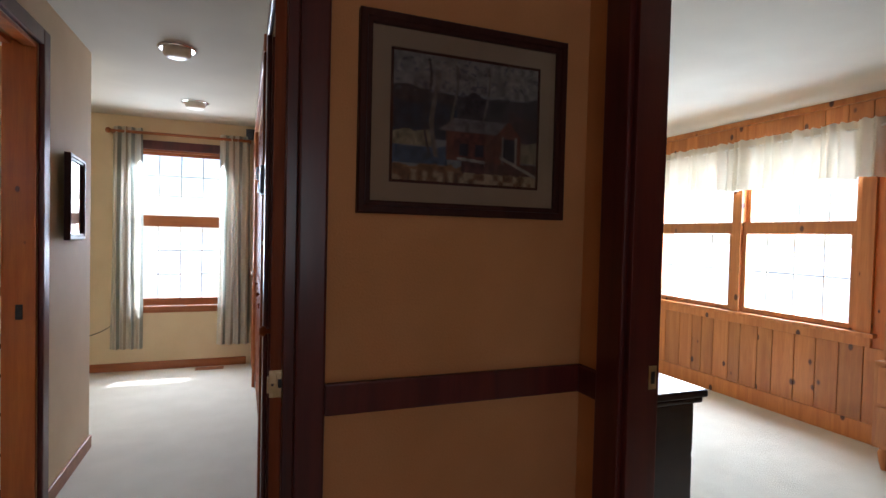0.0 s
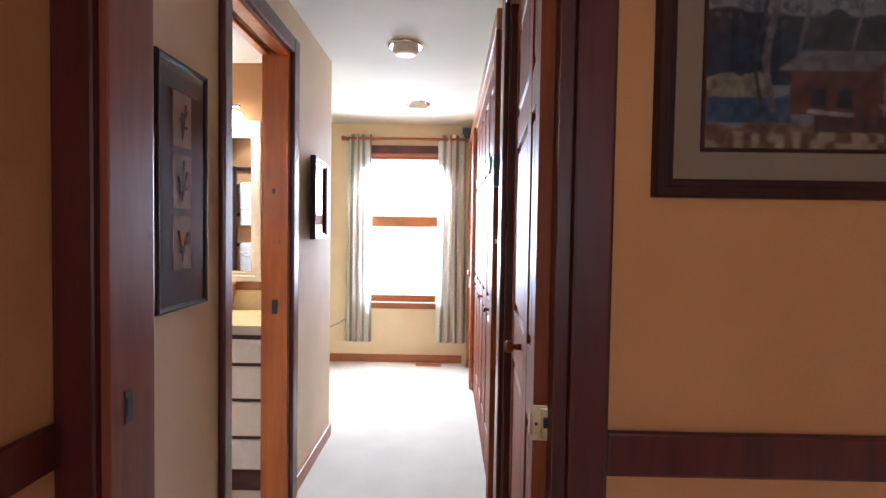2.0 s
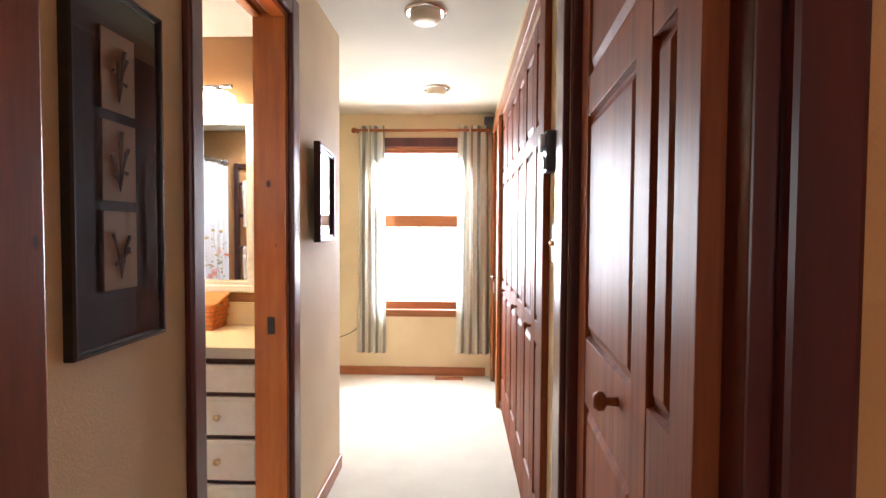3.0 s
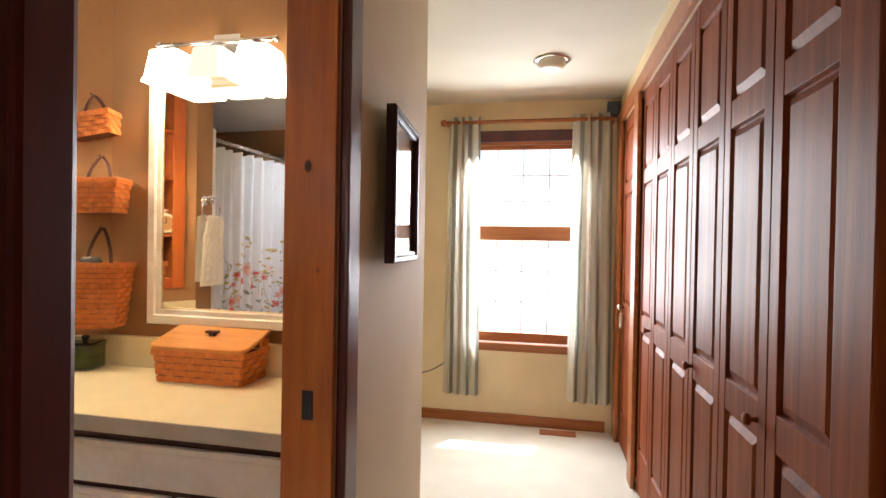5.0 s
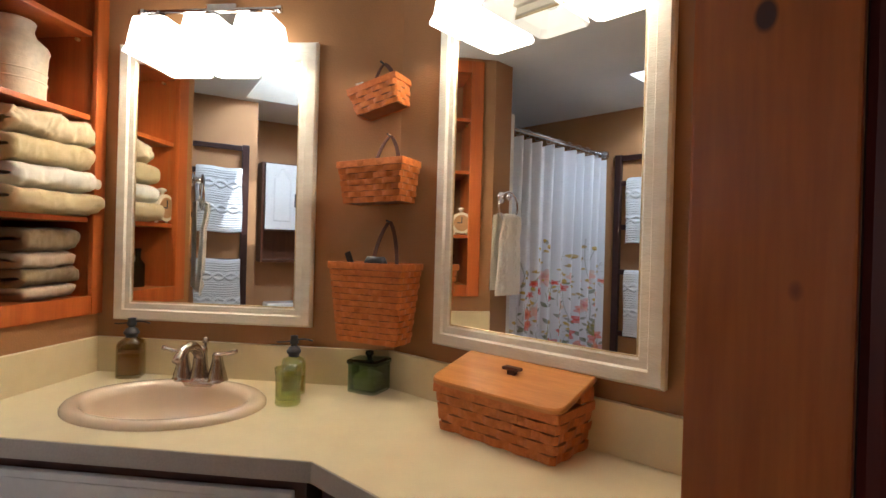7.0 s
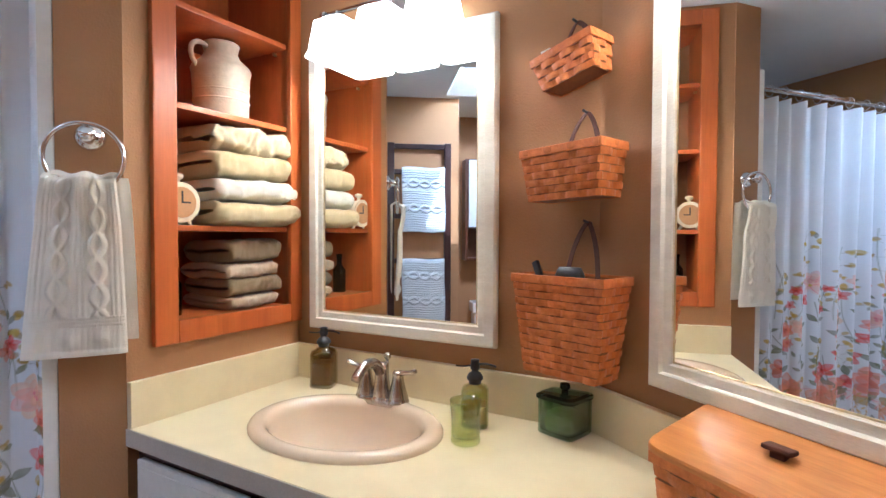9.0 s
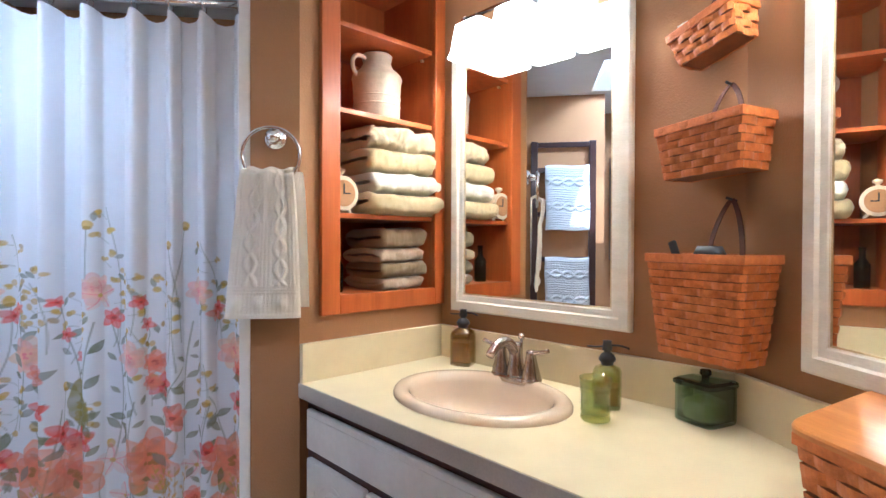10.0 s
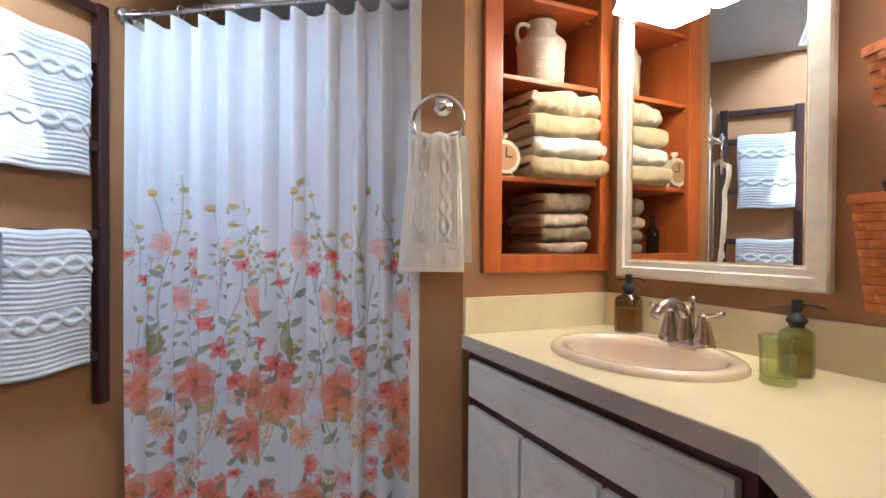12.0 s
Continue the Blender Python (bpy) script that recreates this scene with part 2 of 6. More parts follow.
def printed(name, rough=0.7, attribute="print", bump=0.0, translucent=0.0):
    """Shows the colours printed on a cloth or sheet of paper."""
    mat, nt, p = nodes_of(name)
    N, L = nt.nodes.new, nt.links.new
    at = N("ShaderNodeVertexColor")
    at.layer_name = attribute
    L(at.outputs["Color"], p.inputs["Base Color"])
    p.inputs["Roughness"].default_value = rough
    if bump:
        co = N("ShaderNodeTexCoord")
        n2 = N("ShaderNodeTexNoise")
        n2.inputs["Scale"].default_value = 300.0
        L(co.outputs["Object"], n2.inputs["Vector"])
        bp = N("ShaderNodeBump")
        bp.inputs["Strength"].default_value, bp.inputs["Distance"].default_value = bump, 0.002
        L(n2.outputs["Fac"], bp.inputs["Height"])
        L(bp.outputs[0], p.inputs["Normal"])
    if translucent:
        tl = N("ShaderNodeBsdfTranslucent")
        L(at.outputs["Color"], tl.inputs["Color"])
        mx = N("ShaderNodeMixShader")
        mx.inputs["Fac"].default_value = translucent
        L(p.outputs[0], mx.inputs[1])
        L(tl.outputs[0], mx.inputs[2])
        L(mx.outputs[0], nt.nodes["Material Output"].inputs["Surface"])
    return mat


def cloth(name, a, b, translucent=0.0, scale=6.0, bump=0.35, bump_scale=500.0):
    mat = mixed(name, a, b, scale, rough=0.9, bump=bump, bump_scale=bump_scale, sheen=0.2, fine=0.06)
    if translucent:
        nt = mat.node_tree
        p = nt.nodes["Principled BSDF"]
        tl = nt.nodes.new("ShaderNodeBsdfTranslucent")
        tl.inputs["Color"].default_value = (*b, 1)
        mx = nt.nodes.new("ShaderNodeMixShader")
        mx.inputs["Fac"].default_value = translucent
        nt.links.new(p.outputs[0], mx.inputs[1])
        nt.links.new(tl.outputs[0], mx.inputs[2])
        nt.links.new(mx.outputs[0], nt.nodes["Material Output"].inputs["Surface"])
    return mat


cream_wall = mixed("cream_wall_paint", (0.66, 0.53, 0.325), (0.72, 0.59, 0.375), 2.5, rough=0.75, bump=0.25, bump_scale=180, fine=0.04)
tan_wall = mixed("tan_wallpaper", (0.54, 0.245, 0.080), (0.60, 0.285, 0.102), 3.0, rough=0.8, bump=0.3, bump_scale=160, fine=0.06)
brown_wall = mixed("brown_wall_paint", (0.345, 0.172, 0.064), (0.39, 0.200, 0.078), 2.5, rough=0.7, bump=0.25, bump_scale=180, fine=0.04)
ceiling_paint = mixed("ceiling_paint", (0.53, 0.505, 0.42), (0.58, 0.555, 0.465), 2.0, rough=0.9, bump=0.5, bump_scale=220, fine=0.03)
bath_ceiling_paint = mixed("bathroom_ceiling_paint", (0.70, 0.69, 0.66), (0.76, 0.75, 0.72), 2.0, rough=0.85, bump=0.3, bump_scale=220, fine=0.03)
carpet = mixed("cream_carpet", (0.69, 0.64, 0.52), (0.75, 0.70, 0.58), 5.0, rough=0.97, bump=1.0, bump_scale=420, fine=0.14, sheen=0.3)
vinyl = mixed("bathroom_vinyl", (0.45, 0.38, 0.28), (0.52, 0.45, 0.34), 8.0, rough=0.4, bump=0.05)
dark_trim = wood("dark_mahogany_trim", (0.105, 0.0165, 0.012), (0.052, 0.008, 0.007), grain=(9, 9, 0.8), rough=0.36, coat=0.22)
pine = wood("knotty_pine", (0.54, 0.165, 0.026), (0.40, 0.105, 0.016), knots=10.0, grain=(14, 14, 0.9), rough=0.4, knot_r=0.072)
red_pine = wood("red_stained_pine", (0.26, 0.058, 0.024), (0.17, 0.035, 0.015), knots=10.0, grain=(14, 14, 0.9), rough=0.4, knot_r=0.072)
pine_board = wood("knotty_pine_board", (0.50, 0.19, 0.045), (0.36, 0.115, 0.024), knots=7.0, grain=(11, 11, 0.9), rough=0.42, random_tint=0.2)
door_wood = wood("varnished_door_wood", (0.27, 0.068, 0.019), (0.145, 0.030, 0.009), grain=(16, 16, 0.7), rough=0.50, coat=0.0, coat_rough=0.4, spec=0.13)
shelf_wood = wood("honey_shelf_wood", (0.50, 0.128, 0.019), (0.39, 0.088, 0.012), grain=(9, 9, 0.6), rough=0.4, coat=0.2)
base_wood = wood("honey_baseboard", (0.40, 0.145, 0.040), (0.28, 0.082, 0.020), grain=(1.0, 12, 12), rough=0.4)
white_paint = mixed("worn_white_paint", (0.72, 0.68, 0.60), (0.80, 0.77, 0.69), 5.0, rough=0.45, bump=0.12, bump_scale=60, fine=0.05)
mirror_white = mixed("antiqued_white_frame", (0.74, 0.69, 0.58), (0.82, 0.78, 0.68), 9.0, rough=0.62, bump=0.25, bump_scale=90, stretch=(1, 1, 3), fine=0.08)
laminate = mixed("cream_laminate", (0.73, 0.62, 0.375), (0.77, 0.66, 0.41), 12.0, rough=0.32, bump=0.03, fine=0.03)
vanity_white = mixed("worn_white_vanity_paint", (0.68, 0.65, 0.58), (0.76, 0.73, 0.66), 7.0, rough=0.45, bump=0.15, bump_scale=50, fine=0.07)
laminate_edge = mixed("grey_laminate_edge", (0.46, 0.42, 0.35), (0.51, 0.46, 0.39), 8.0, rough=0.4, bump=0.03)
glass_pane = pane_material("window_glass")

CEIL, FL = 2.41, -0.055
# ---- floors and ceiling ----
setting("floor", boxes((-3.7, 6.3, -2.2, 6.4, -0.2, FL)), carpet, "cream cut-pile carpet, faintly trodden", "carpet")
setting("floor_bathroom", boxes((-3.0, -0.73, 0.90, 3.90, FL, FL + 0.006)), vinyl, "beige sheet vinyl bathroom floor", "floor")
SX0, SX1, SY0, SY1 = -1.86, -1.28, 1.55, 2.17          # the skylight's opening in the bathroom ceiling
BCEIL = 2.31
setting("ceiling", boxes((-3.7, -2.4, -2.2, 4.10, CEIL, CEIL + 0.2), (-0.645, 6.3, -2.2, 6.17, CEIL, CEIL + 0.2), (-3.7, -0.645, 4.10, 6.17, CEIL, CEIL + 0.2),
                         (-2.4, -0.645, -2.2, 0.78, CEIL, CEIL + 0.2)), ceiling_paint, "off-white lightly textured ceiling", "ceiling")
setting("ceiling_bathroom", boxes((-3.35, SX0, 0.78, 4.10, BCEIL, BCEIL + 0.1), (SX1, -0.647, 0.78, 4.10, BCEIL, BCEIL + 0.1),
                                  (SX0, SX1, 0.78, SY0, BCEIL, BCEIL + 0.1), (SX0, SX1, SY1, 4.10, BCEIL, BCEIL + 0.1)), bath_ceiling_paint, "white bathroom ceiling with a skylight", "ceiling")

# ---- walls ----
WX0, WX1, WZ0, WZ1 = -0.69, 0.15, 0.54, 2.12          # the hall window's opening
setting("wall_north", boxes((-2.3, WX0, 6.17, 6.32, FL, CEIL), (WX1, 1.4, 6.17, 6.32, FL, CEIL), (WX0, WX1, 6.17, 6.32, FL, WZ0), (WX0, WX1, 6.17, 6.32, WZ1, CEIL)), cream_wall, "cream painted wall with a sash window", "wall")
DY0, DY1, DZ = 2.617, 3.335, 2.17                       # the bathroom's door opening
setting("wall_hall_west", boxes((-0.645, -0.57, 2.0, DY0, FL, CEIL), (-0.645, -0.57, DY1, 4.22, FL, CEIL), (-0.645, -0.57, DY0, DY1, DZ, CEIL)), cream_wall, "cream painted hall wall beside the bathroom", "wall")
setting("wall_alcove_south", boxes((-2.3, -0.6455, 4.102, 4.22, FL, CEIL)), cream_wall, "cream painted wall behind the bathroom", "wall")
setting("wall_bathroom_east", boxes((-0.70, -0.647, 0.9, DY0, FL, CEIL), (-0.70, -0.647, DY1, 3.95, FL, CEIL), (-0.70, -0.647, DY0, DY1, DZ, CEIL)), brown_wall, "brown painted bathroom wall", "wall")
setting("wall_alcove_west", boxes((-2.45, -2.3, 4.1, 6.32, FL, CEIL)), cream_wall, "cream painted wall", "wall")
CX = 0.43                                              # the face of the hall's east wall
setting("wall_hall_east", boxes((CX, 0.58, 2.77, 3.20, FL, CEIL), (CX, 0.58, 3.20, 5.27, 2.20, CEIL), (CX, 0.58, 2.0, 2.77, 2.17, CEIL), (CX, 0.58, 5.27, 6.17, 2.20, CEIL)), cream_wall, "cream painted hall wall with cupboards", "wall")
setting("wall_closet_back", boxes((1.10, 1.20, 3.05, 6.32, FL, CEIL)), cream_wall, "plain closet wall", "wall")
# closet interior is unseen: the trim's dark colour stands in for its shade
setting("wall_side_closet", boxes((1.10, 1.20, 1.998, 3.05, FL, CEIL), (0.58, 1.10, 2.95, 3.05, FL, CEIL)), dark_trim, "unlit closet wall, its shade put into a dark colour", "wall")
JX0, JX1 = -0.49, 0.46                                 # the doorway between the first room and the hall
setting("wall_first_room_north", boxes((-0.72, JX0, 1.85, 1.998, FL, CEIL), (JX1, 1.475, 1.85, 1.998, FL, CEIL), (JX0, JX1, 1.85, 1.998, DZ, CEIL)), tan_wall, "tan textured wallpaper with a chair rail", "wall")
setting("wall_first_room_west", boxes((-0.643, -0.58, -2.0, 1.85, FL, CEIL)), tan_wall, "tan textured wallpaper with a chair rail", "wall")
setting("wall_first_room_east", boxes((1.38, 1.475, 1.625, 1.85, FL, CEIL), (1.38, 1.475, -2.0, 0.80, FL, CEIL), (1.38, 1.475, 0.80, 1.625, DZ, CEIL)), tan_wall, "tan textured wallpaper beside a doorway", "wall")
# the opening lies out of view, made to let the added fill in
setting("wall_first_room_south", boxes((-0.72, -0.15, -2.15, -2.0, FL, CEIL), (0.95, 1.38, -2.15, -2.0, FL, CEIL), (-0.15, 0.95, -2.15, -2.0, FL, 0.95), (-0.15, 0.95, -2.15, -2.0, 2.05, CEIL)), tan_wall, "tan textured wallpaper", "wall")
BX = 4.45                                              # the bedroom's window wall
BY0, BY1, BZ0, BZ1 = 2.80, 4.85, 0.72, 2.12
setting("wall_bedroom_east", boxes((BX, 4.62, -2.0, BY0, FL, CEIL), (BX, 4.62, BY1, 5.6, FL, CEIL), (BX, 4.62, BY0, BY1, FL, BZ0), (BX, 4.62, BY0, BY1, BZ1, CEIL)), pine, "wall behind pine boards, with a wide window", "wall")
setting("wall_bedroom_north", boxes((1.20, 4.62, 5.6, 5.75, FL, CEIL)), cream_wall, "cream painted bedroom wall", "wall")
setting("wall_bedroom_south", boxes((1.38, 4.62, -2.15, -2.0, FL, CEIL)), cream_wall, "cream painted bedroom wall", "wall")

# bathroom: the vanity wall stands at an angle
TH = radians(35.4)
VU, VN, VO = Vector((math.cos(TH), math.sin(TH), 0)), Vector((-math.sin(TH), math.cos(TH), 0)), Vector((-2.654, 3.329, 0))
VM = Matrix.Translation(VO) @ Matrix.Rotation(TH, 4, "Z")      # x along the sink wall, -y into the room
W1L = 1.045
W2Y = 3.945
setting("wall_vanity", boxes((-0.55, W1L + 0.1, 0.0, 0.12, FL, CEIL), m=VM), brown_wall, "brown painted wall behind the sink mirror", "wall")
setting("wall_vanity_north", boxes((-1.86, -0.70, W2Y, W2Y + 0.12, FL, CEIL)), brown_wall, "brown painted wall behind the second mirror", "wall")
# the wall that holds the recessed shelf; its opening runs in depth
NI0, NI1, NZ0, NZ1 = 0.05, 0.475, 1.08, 2.23
setting("wall_niche", boxes((-0.03, 0.0, -0.607, -NI1, FL, CEIL), (-0.03, 0.0, -NI0, 0.0, FL, CEIL), (-0.03, 0.0, -NI1, -NI0, FL, NZ0), (-0.03, 0.0, -NI1, -NI0, NZ1, CEIL), m=VM), brown_wall, "brown painted wall round a recessed shelf", "wall")
setting("wall_towel_ring", boxes((-2.40, -2.30, 2.69, 2.836, FL, CEIL)), brown_wall, "brown painted wall end beside the shower", "wall")
setting("wall_shower", boxes((-3.35, -3.25, 1.35, 2.9, FL, CEIL), (-3.25, -2.40, 2.72, 2.80, FL, CEIL)), brown_wall, "brown painted wall over the shower", "wall")
setting("wall_bathroom_south", boxes((-3.25, -1.755, 1.35, 1.47, FL, CEIL), (-1.875, -1.755, 0.90, 1.35, FL, CEIL), (-1.875, -0.72, 0.78, 0.90, FL, CEIL)), brown_wall, "brown painted bathroom wall", "wall")
setting("wall_shower_lining", boxes((-3.24, -3.22, 1.48, 2.71, FL, 2.0), (-3.22, -2.345, 2.695, 2.715, FL, 2.12), (-3.22, -2.42, 1.474, 1.49, FL, 2.0), (-2.36, -2.303, 2.657, 2.688, FL, 2.05)), white_paint, "white shower surround", "wall")

# ---- trim ----
trim = lambda name, rows, mat, label, bevel=0.006: setting(name, boxes(*rows, bevel=bevel), mat, label, "trim")
trim("trim_bathroom_door", [(-0.57, -0.545, DY0 - 0.065, DY0, FL, DZ + 0.075), (-0.57, -0.545, DY1, DY1 + 0.085, FL, DZ + 0.075), (-0.57, -0.545, DY0, DY1, DZ, DZ + 0.075)], dark_trim, "dark red-brown door casing", 0.008)
trim("trim_bathroom_door_inside", [(-0.725, -0.70, DY0 - 0.065, DY0, FL, DZ + 0.075), (-0.725, -0.70, DY0, DY1, DZ, DZ + 0.075)], dark_trim, "dark red-brown door casing")
trim("door_frame_bathroom", [(-0.70, -0.57, DY1 - 0.02, DY1, FL, DZ)], pine, "knotty pine door jamb with a strike plate", 0.003)
trim("door_frame_bathroom_near", [(-0.70, -0.665, DY0, DY0 + 0.018, FL, DZ), (-0.625, -0.57, DY0, DY0 + 0.018, FL, DZ), (-0.70, -0.665, DY0, DY1 - 0.02, DZ - 0.02, DZ), (-0.625, -0.57, DY0, DY1 - 0.02, DZ - 0.02, DZ)], pine, "pine jamb with the pocket door's slot", 0.003)
trim("trim_hall_doorway", [(JX0 - 0.088, JX0, 1.825, 1.85, FL, DZ + 0.08), (JX1, JX1 + 0.080, 1.825, 1.85, FL, DZ + 0.08), (JX0, JX1, 1.825, 1.85, DZ, DZ + 0.08)], dark_trim, "dark red-brown door casing", 0.008)
trim("door_frame_hall", [(JX0, JX0 + 0.02, 1.84, 2.0, FL, DZ), (JX0, JX1, 1.84, 2.0, DZ - 0.02, DZ)], red_pine, "red-stained knotty pine door jamb with a strike plate", 0.003)
trim("door_frame_hall_east", [(JX1 - 0.03, JX1, 1.842, 2.0, FL, DZ - 0.02)], dark_trim, "dark red-brown door jamb", 0.003)
trim("trim_bedroom_door", [(1.355, 1.38, 1.625, 1.735, FL, DZ + 0.08), (1.355, 1.38, 0.70, 0.80, FL, DZ + 0.08), (1.355, 1.38, 0.80, 1.625, DZ, DZ + 0.08)], dark_trim, "dark red-brown door casing", 0.008)
trim("door_frame_bedroom", [(1.372, 1.484, 1.605, 1.625, FL, DZ), (1.372, 1.484, 0.80, 0.82, FL, DZ), (1.372, 1.484, 0.82, 1.605, DZ - 0.02, DZ)], dark_trim, "red-brown door jamb", 0.003)
trim("chair_rail", [(JX1 + 0.080, 1.38, 1.83, 1.85, 0.83, 0.92), (1.36, 1.38, 1.735, 1.83, 0.83, 0.92), (-0.58, -0.56, -2.0, 1.825, 0.83, 0.92), (1.36, 1.38, -2.0, 0.70, 0.83, 0.92)], dark_trim, "dark red-brown chair rail", 0.006)
trim("baseboard_north", [(-2.3, 0.36, 6.155, 6.17, FL, 0.025), (-2.3, -2.285, 4.22, 6.155, FL, 0.03)], base_wood, "honey-stained baseboard", 0.004)
trim("baseboard_hall", [(-0.57, -0.555, 2.0, DY0 - 0.065, FL, 0.025), (-0.57, -0.555, DY1 + 0.085, 4.22, FL, 0.025), (-0.60, -0.57, 4.22, 4.235, FL, 0.025), (CX - 0.015, CX, 2.892, 3.075, FL, 0.03)], base_wood, "honey-stained baseboard", 0.004)
trim("trim_side_door", [(0.41, CX, 2.772, 2.882, FL, DZ + 0.08), (0.41, CX, 2.03, 2.772, DZ, DZ + 0.08), (CX, 0.585, 2.756, 2.7695, FL, 2.165)], dark_trim, "red-brown door casing", 0.006)
trim("trim_closet", [(0.405, CX, 5.27, 5.40, FL, 2.20), (0.405, CX, 3.075, 6.16, 2.20, 2.285), (0.405, CX, 5.98, 6.155, FL, 2.20)], base_wood, "honey-stained casing round the closet", 0.005)

trim("trim_closet_end", [(0.405, CX, 3.080, 3.198, FL, 2.198)], door_wood, "dark red-brown casing at the closet's end", 0.005)

# ---- hall and first room: things ----
chrome = mixed("polished_chrome", (0.75, 0.76, 0.78), (0.82, 0.83, 0.85), 8.0, rough=0.12, bump=0.0, metal=1.0, rough_var=0.04)
brass = mixed("aged_brass_plate", (0.55, 0.42, 0.22), (0.68, 0.56, 0.34), 30.0, rough=0.35, bump=0.05, metal=1.0)
black_metal = mixed("black_metal", (0.015, 0.015, 0.018), (0.03, 0.03, 0.035), 20.0, rough=0.4, bump=0.05)
plastic_white = mixed("ivory_plastic", (0.72, 0.66, 0.52), (0.76, 0.70, 0.57), 20.0, rough=0.35, bump=0.0)
plastic_dark = mixed("dark_plastic", (0.03, 0.035, 0.05), (0.05, 0.055, 0.07), 20.0, rough=0.3, bump=0.0)
plastic_grey = mixed("grey_plastic", (0.35, 0.37, 0.42), (0.42, 0.44, 0.48), 20.0, rough=0.3, bump=0.0)
frame_black = mixed("black_frame_wood", (0.012, 0.010, 0.012), (0.025, 0.018, 0.016), 12.0, rough=0.35, bump=0.05, stretch=(1, 1, 4))
frame_brown = wood("dark_brown_frame", (0.055, 0.018, 0.012), (0.030, 0.010, 0.008), grain=(10, 10, 1), rough=0.5, coat=0.0, spec=0.15)
mat_board = mixed("cream_mat_board", (0.27, 0.19, 0.115), (0.31, 0.22, 0.14), 6.0, rough=0.85, bump=0.1, bump_scale=300, fine=0.04)
dark_mat = mixed("dark_mat_board", (0.035, 0.030, 0.032), (0.05, 0.042, 0.04), 6.0, rough=0.8, bump=0.1)
linen = mixed("old_paper", (0.56, 0.42, 0.27), (0.62, 0.48, 0.32), 14.0, rough=0.85, bump=0.1)
ink = mixed("grey_ink", (0.12, 0.11, 0.12), (0.20, 0.18, 0.17), 40.0, rough=0.8, bump=0.0)
picture_glass = pane_material("picture_glass")


def knob(bm, x, y, z, r=0.017, out=0.035, axis=(-1, 0, 0)):
    """A small turned knob that stands off a face along axis."""
    m = Matrix.Translation((x, y, z)) @ Vector(axis).to_track_quat("Z", "Y").to_matrix().to_4x4()
    b = bmesh.new()
    lathe(b, [(r * 0.5, 0), (r * 0.42, out * 0.45), (r * 0.95, out * 0.6), (r, out * 0.8), (r * 0.7, out), (0.0005, out * 1.02)], 16)
    for v in b.verts:
        v.co = m @ v.co
    tmp = bpy.data.meshes.new("tmp")
    b.to_mesh(tmp)
    b.free()
    bm.from_mesh(tmp)
    bpy.data.meshes.remove(tmp)
    return bm


def raised_panel(bm, y0, y1, z0, z1, x, depth=0.006, m=None):
    """A raised panel on the face x of a door that faces -x: a sunk border round a proud field."""
    a, b = 0.004, 0.032
    loops = []
    for o, dx in ((0, 0.0), (a, depth * 1.4), (a + 0.006, depth * 1.4), (b, -depth * 0.3), (b + 0.002, -depth * 0.3)):
        pts = [(x + dx, y0 + o, z0 + o), (x + dx, y1 - o, z0 + o), (x + dx, y1 - o, z1 - o), (x + dx, y0 + o, z1 - o)]
        loops.append([bm.verts.new((m @ Vector(p)) if m is not None else p) for p in pts])
    for p, q in zip(loops, loops[1:]):
        for i in range(4):
            j = (i + 1) % 4
            bm.faces.new((p[i], q[i], q[j], p[j]))
    bm.faces.new(loops[-1])
    return bm


def panel_door(parent, w, h, t, rails, stile, mat, columns=1, both=False):
    """Stiles, rails and raised panels of a door in its own space: y from 0 to w, face at x = 0, back at x = t."""
    part("stile", boxes((0, t, 0, stile, 0, h), bevel=0.002), mat, parent)
    part("stile", boxes((0, t, w - stile, w, 0, h), bevel=0.002), mat, parent)
    for z0, z1 in rails:
        part("rail", boxes((0.001, t - 0.001, stile, w - stile, z0, z1), bevel=0.002), mat, parent)
    for (a0, a1), (b0, b1) in zip(rails, rails[1:]):
        cw = (w - 2 * stile) / columns
        for c in range(columns):
            y0, y1 = stile + c * cw + (stile / 2 if c else 0), stile + (c + 1) * cw - (stile / 2 if c < columns - 1 else 0)
            bm = bmesh.new()
            raised_panel(bm, y0, y1, a1, b0, 0.004)
            box(bm, t * 0.55, t - 0.004, y0, y1, a1, b0)
            part("panel", bm, mat, parent)
            if c:
                part("mullion", boxes((0.001, t - 0.001, y0 - stile, y0, a1, b0), bevel=0.002), mat, parent)


# bifold closet doors: six leaves
LEAF = (5.27 - 3.20) / 6
RAILS = [(0, 0.235), (0.895, 0.985), (1.715, 1.795), (2.145, 2.24)]
for i in range(6):
    d = thing("bifold_door_leaf", pose(0.437, 3.20 + i * LEAF + 0.003, FL + 0.012), "glossy red-brown bifold closet door leaf with raised panels", "closet door", "bifold closet doors")
    panel_door(d, LEAF - 0.006, 2.24, 0.028, RAILS, 0.05, door_wood)
    if i in (1, 2, 5):
        yk = {1: 0.05, 2: 0.29, 5: 0.04}[i]
        part("knob", knob(bmesh.new(), 0, yk, 0.94, 0.016, 0.032), door_wood, d, "small turned wooden knob", smooth=True)
d = thing("end_cupboard_door", pose(0.437, 5.407, FL + 0.012), "glossy red-brown panelled cupboard door at the hall's end", "door")
panel_door(d, 0.57, 2.24, 0.028, RAILS, 0.07, door_wood)
part("handle", knob(bmesh.new(), 0, 0.44, 0.955, 0.022, 0.045), chrome, d, "bright white metal knob", smooth=True)
part("hanging_tag", boxes((-0.028, -0.012, 0.425, 0.455, 0.815, 0.915), bevel=0.004), plastic_white, d, "pale tag hung from the knob")

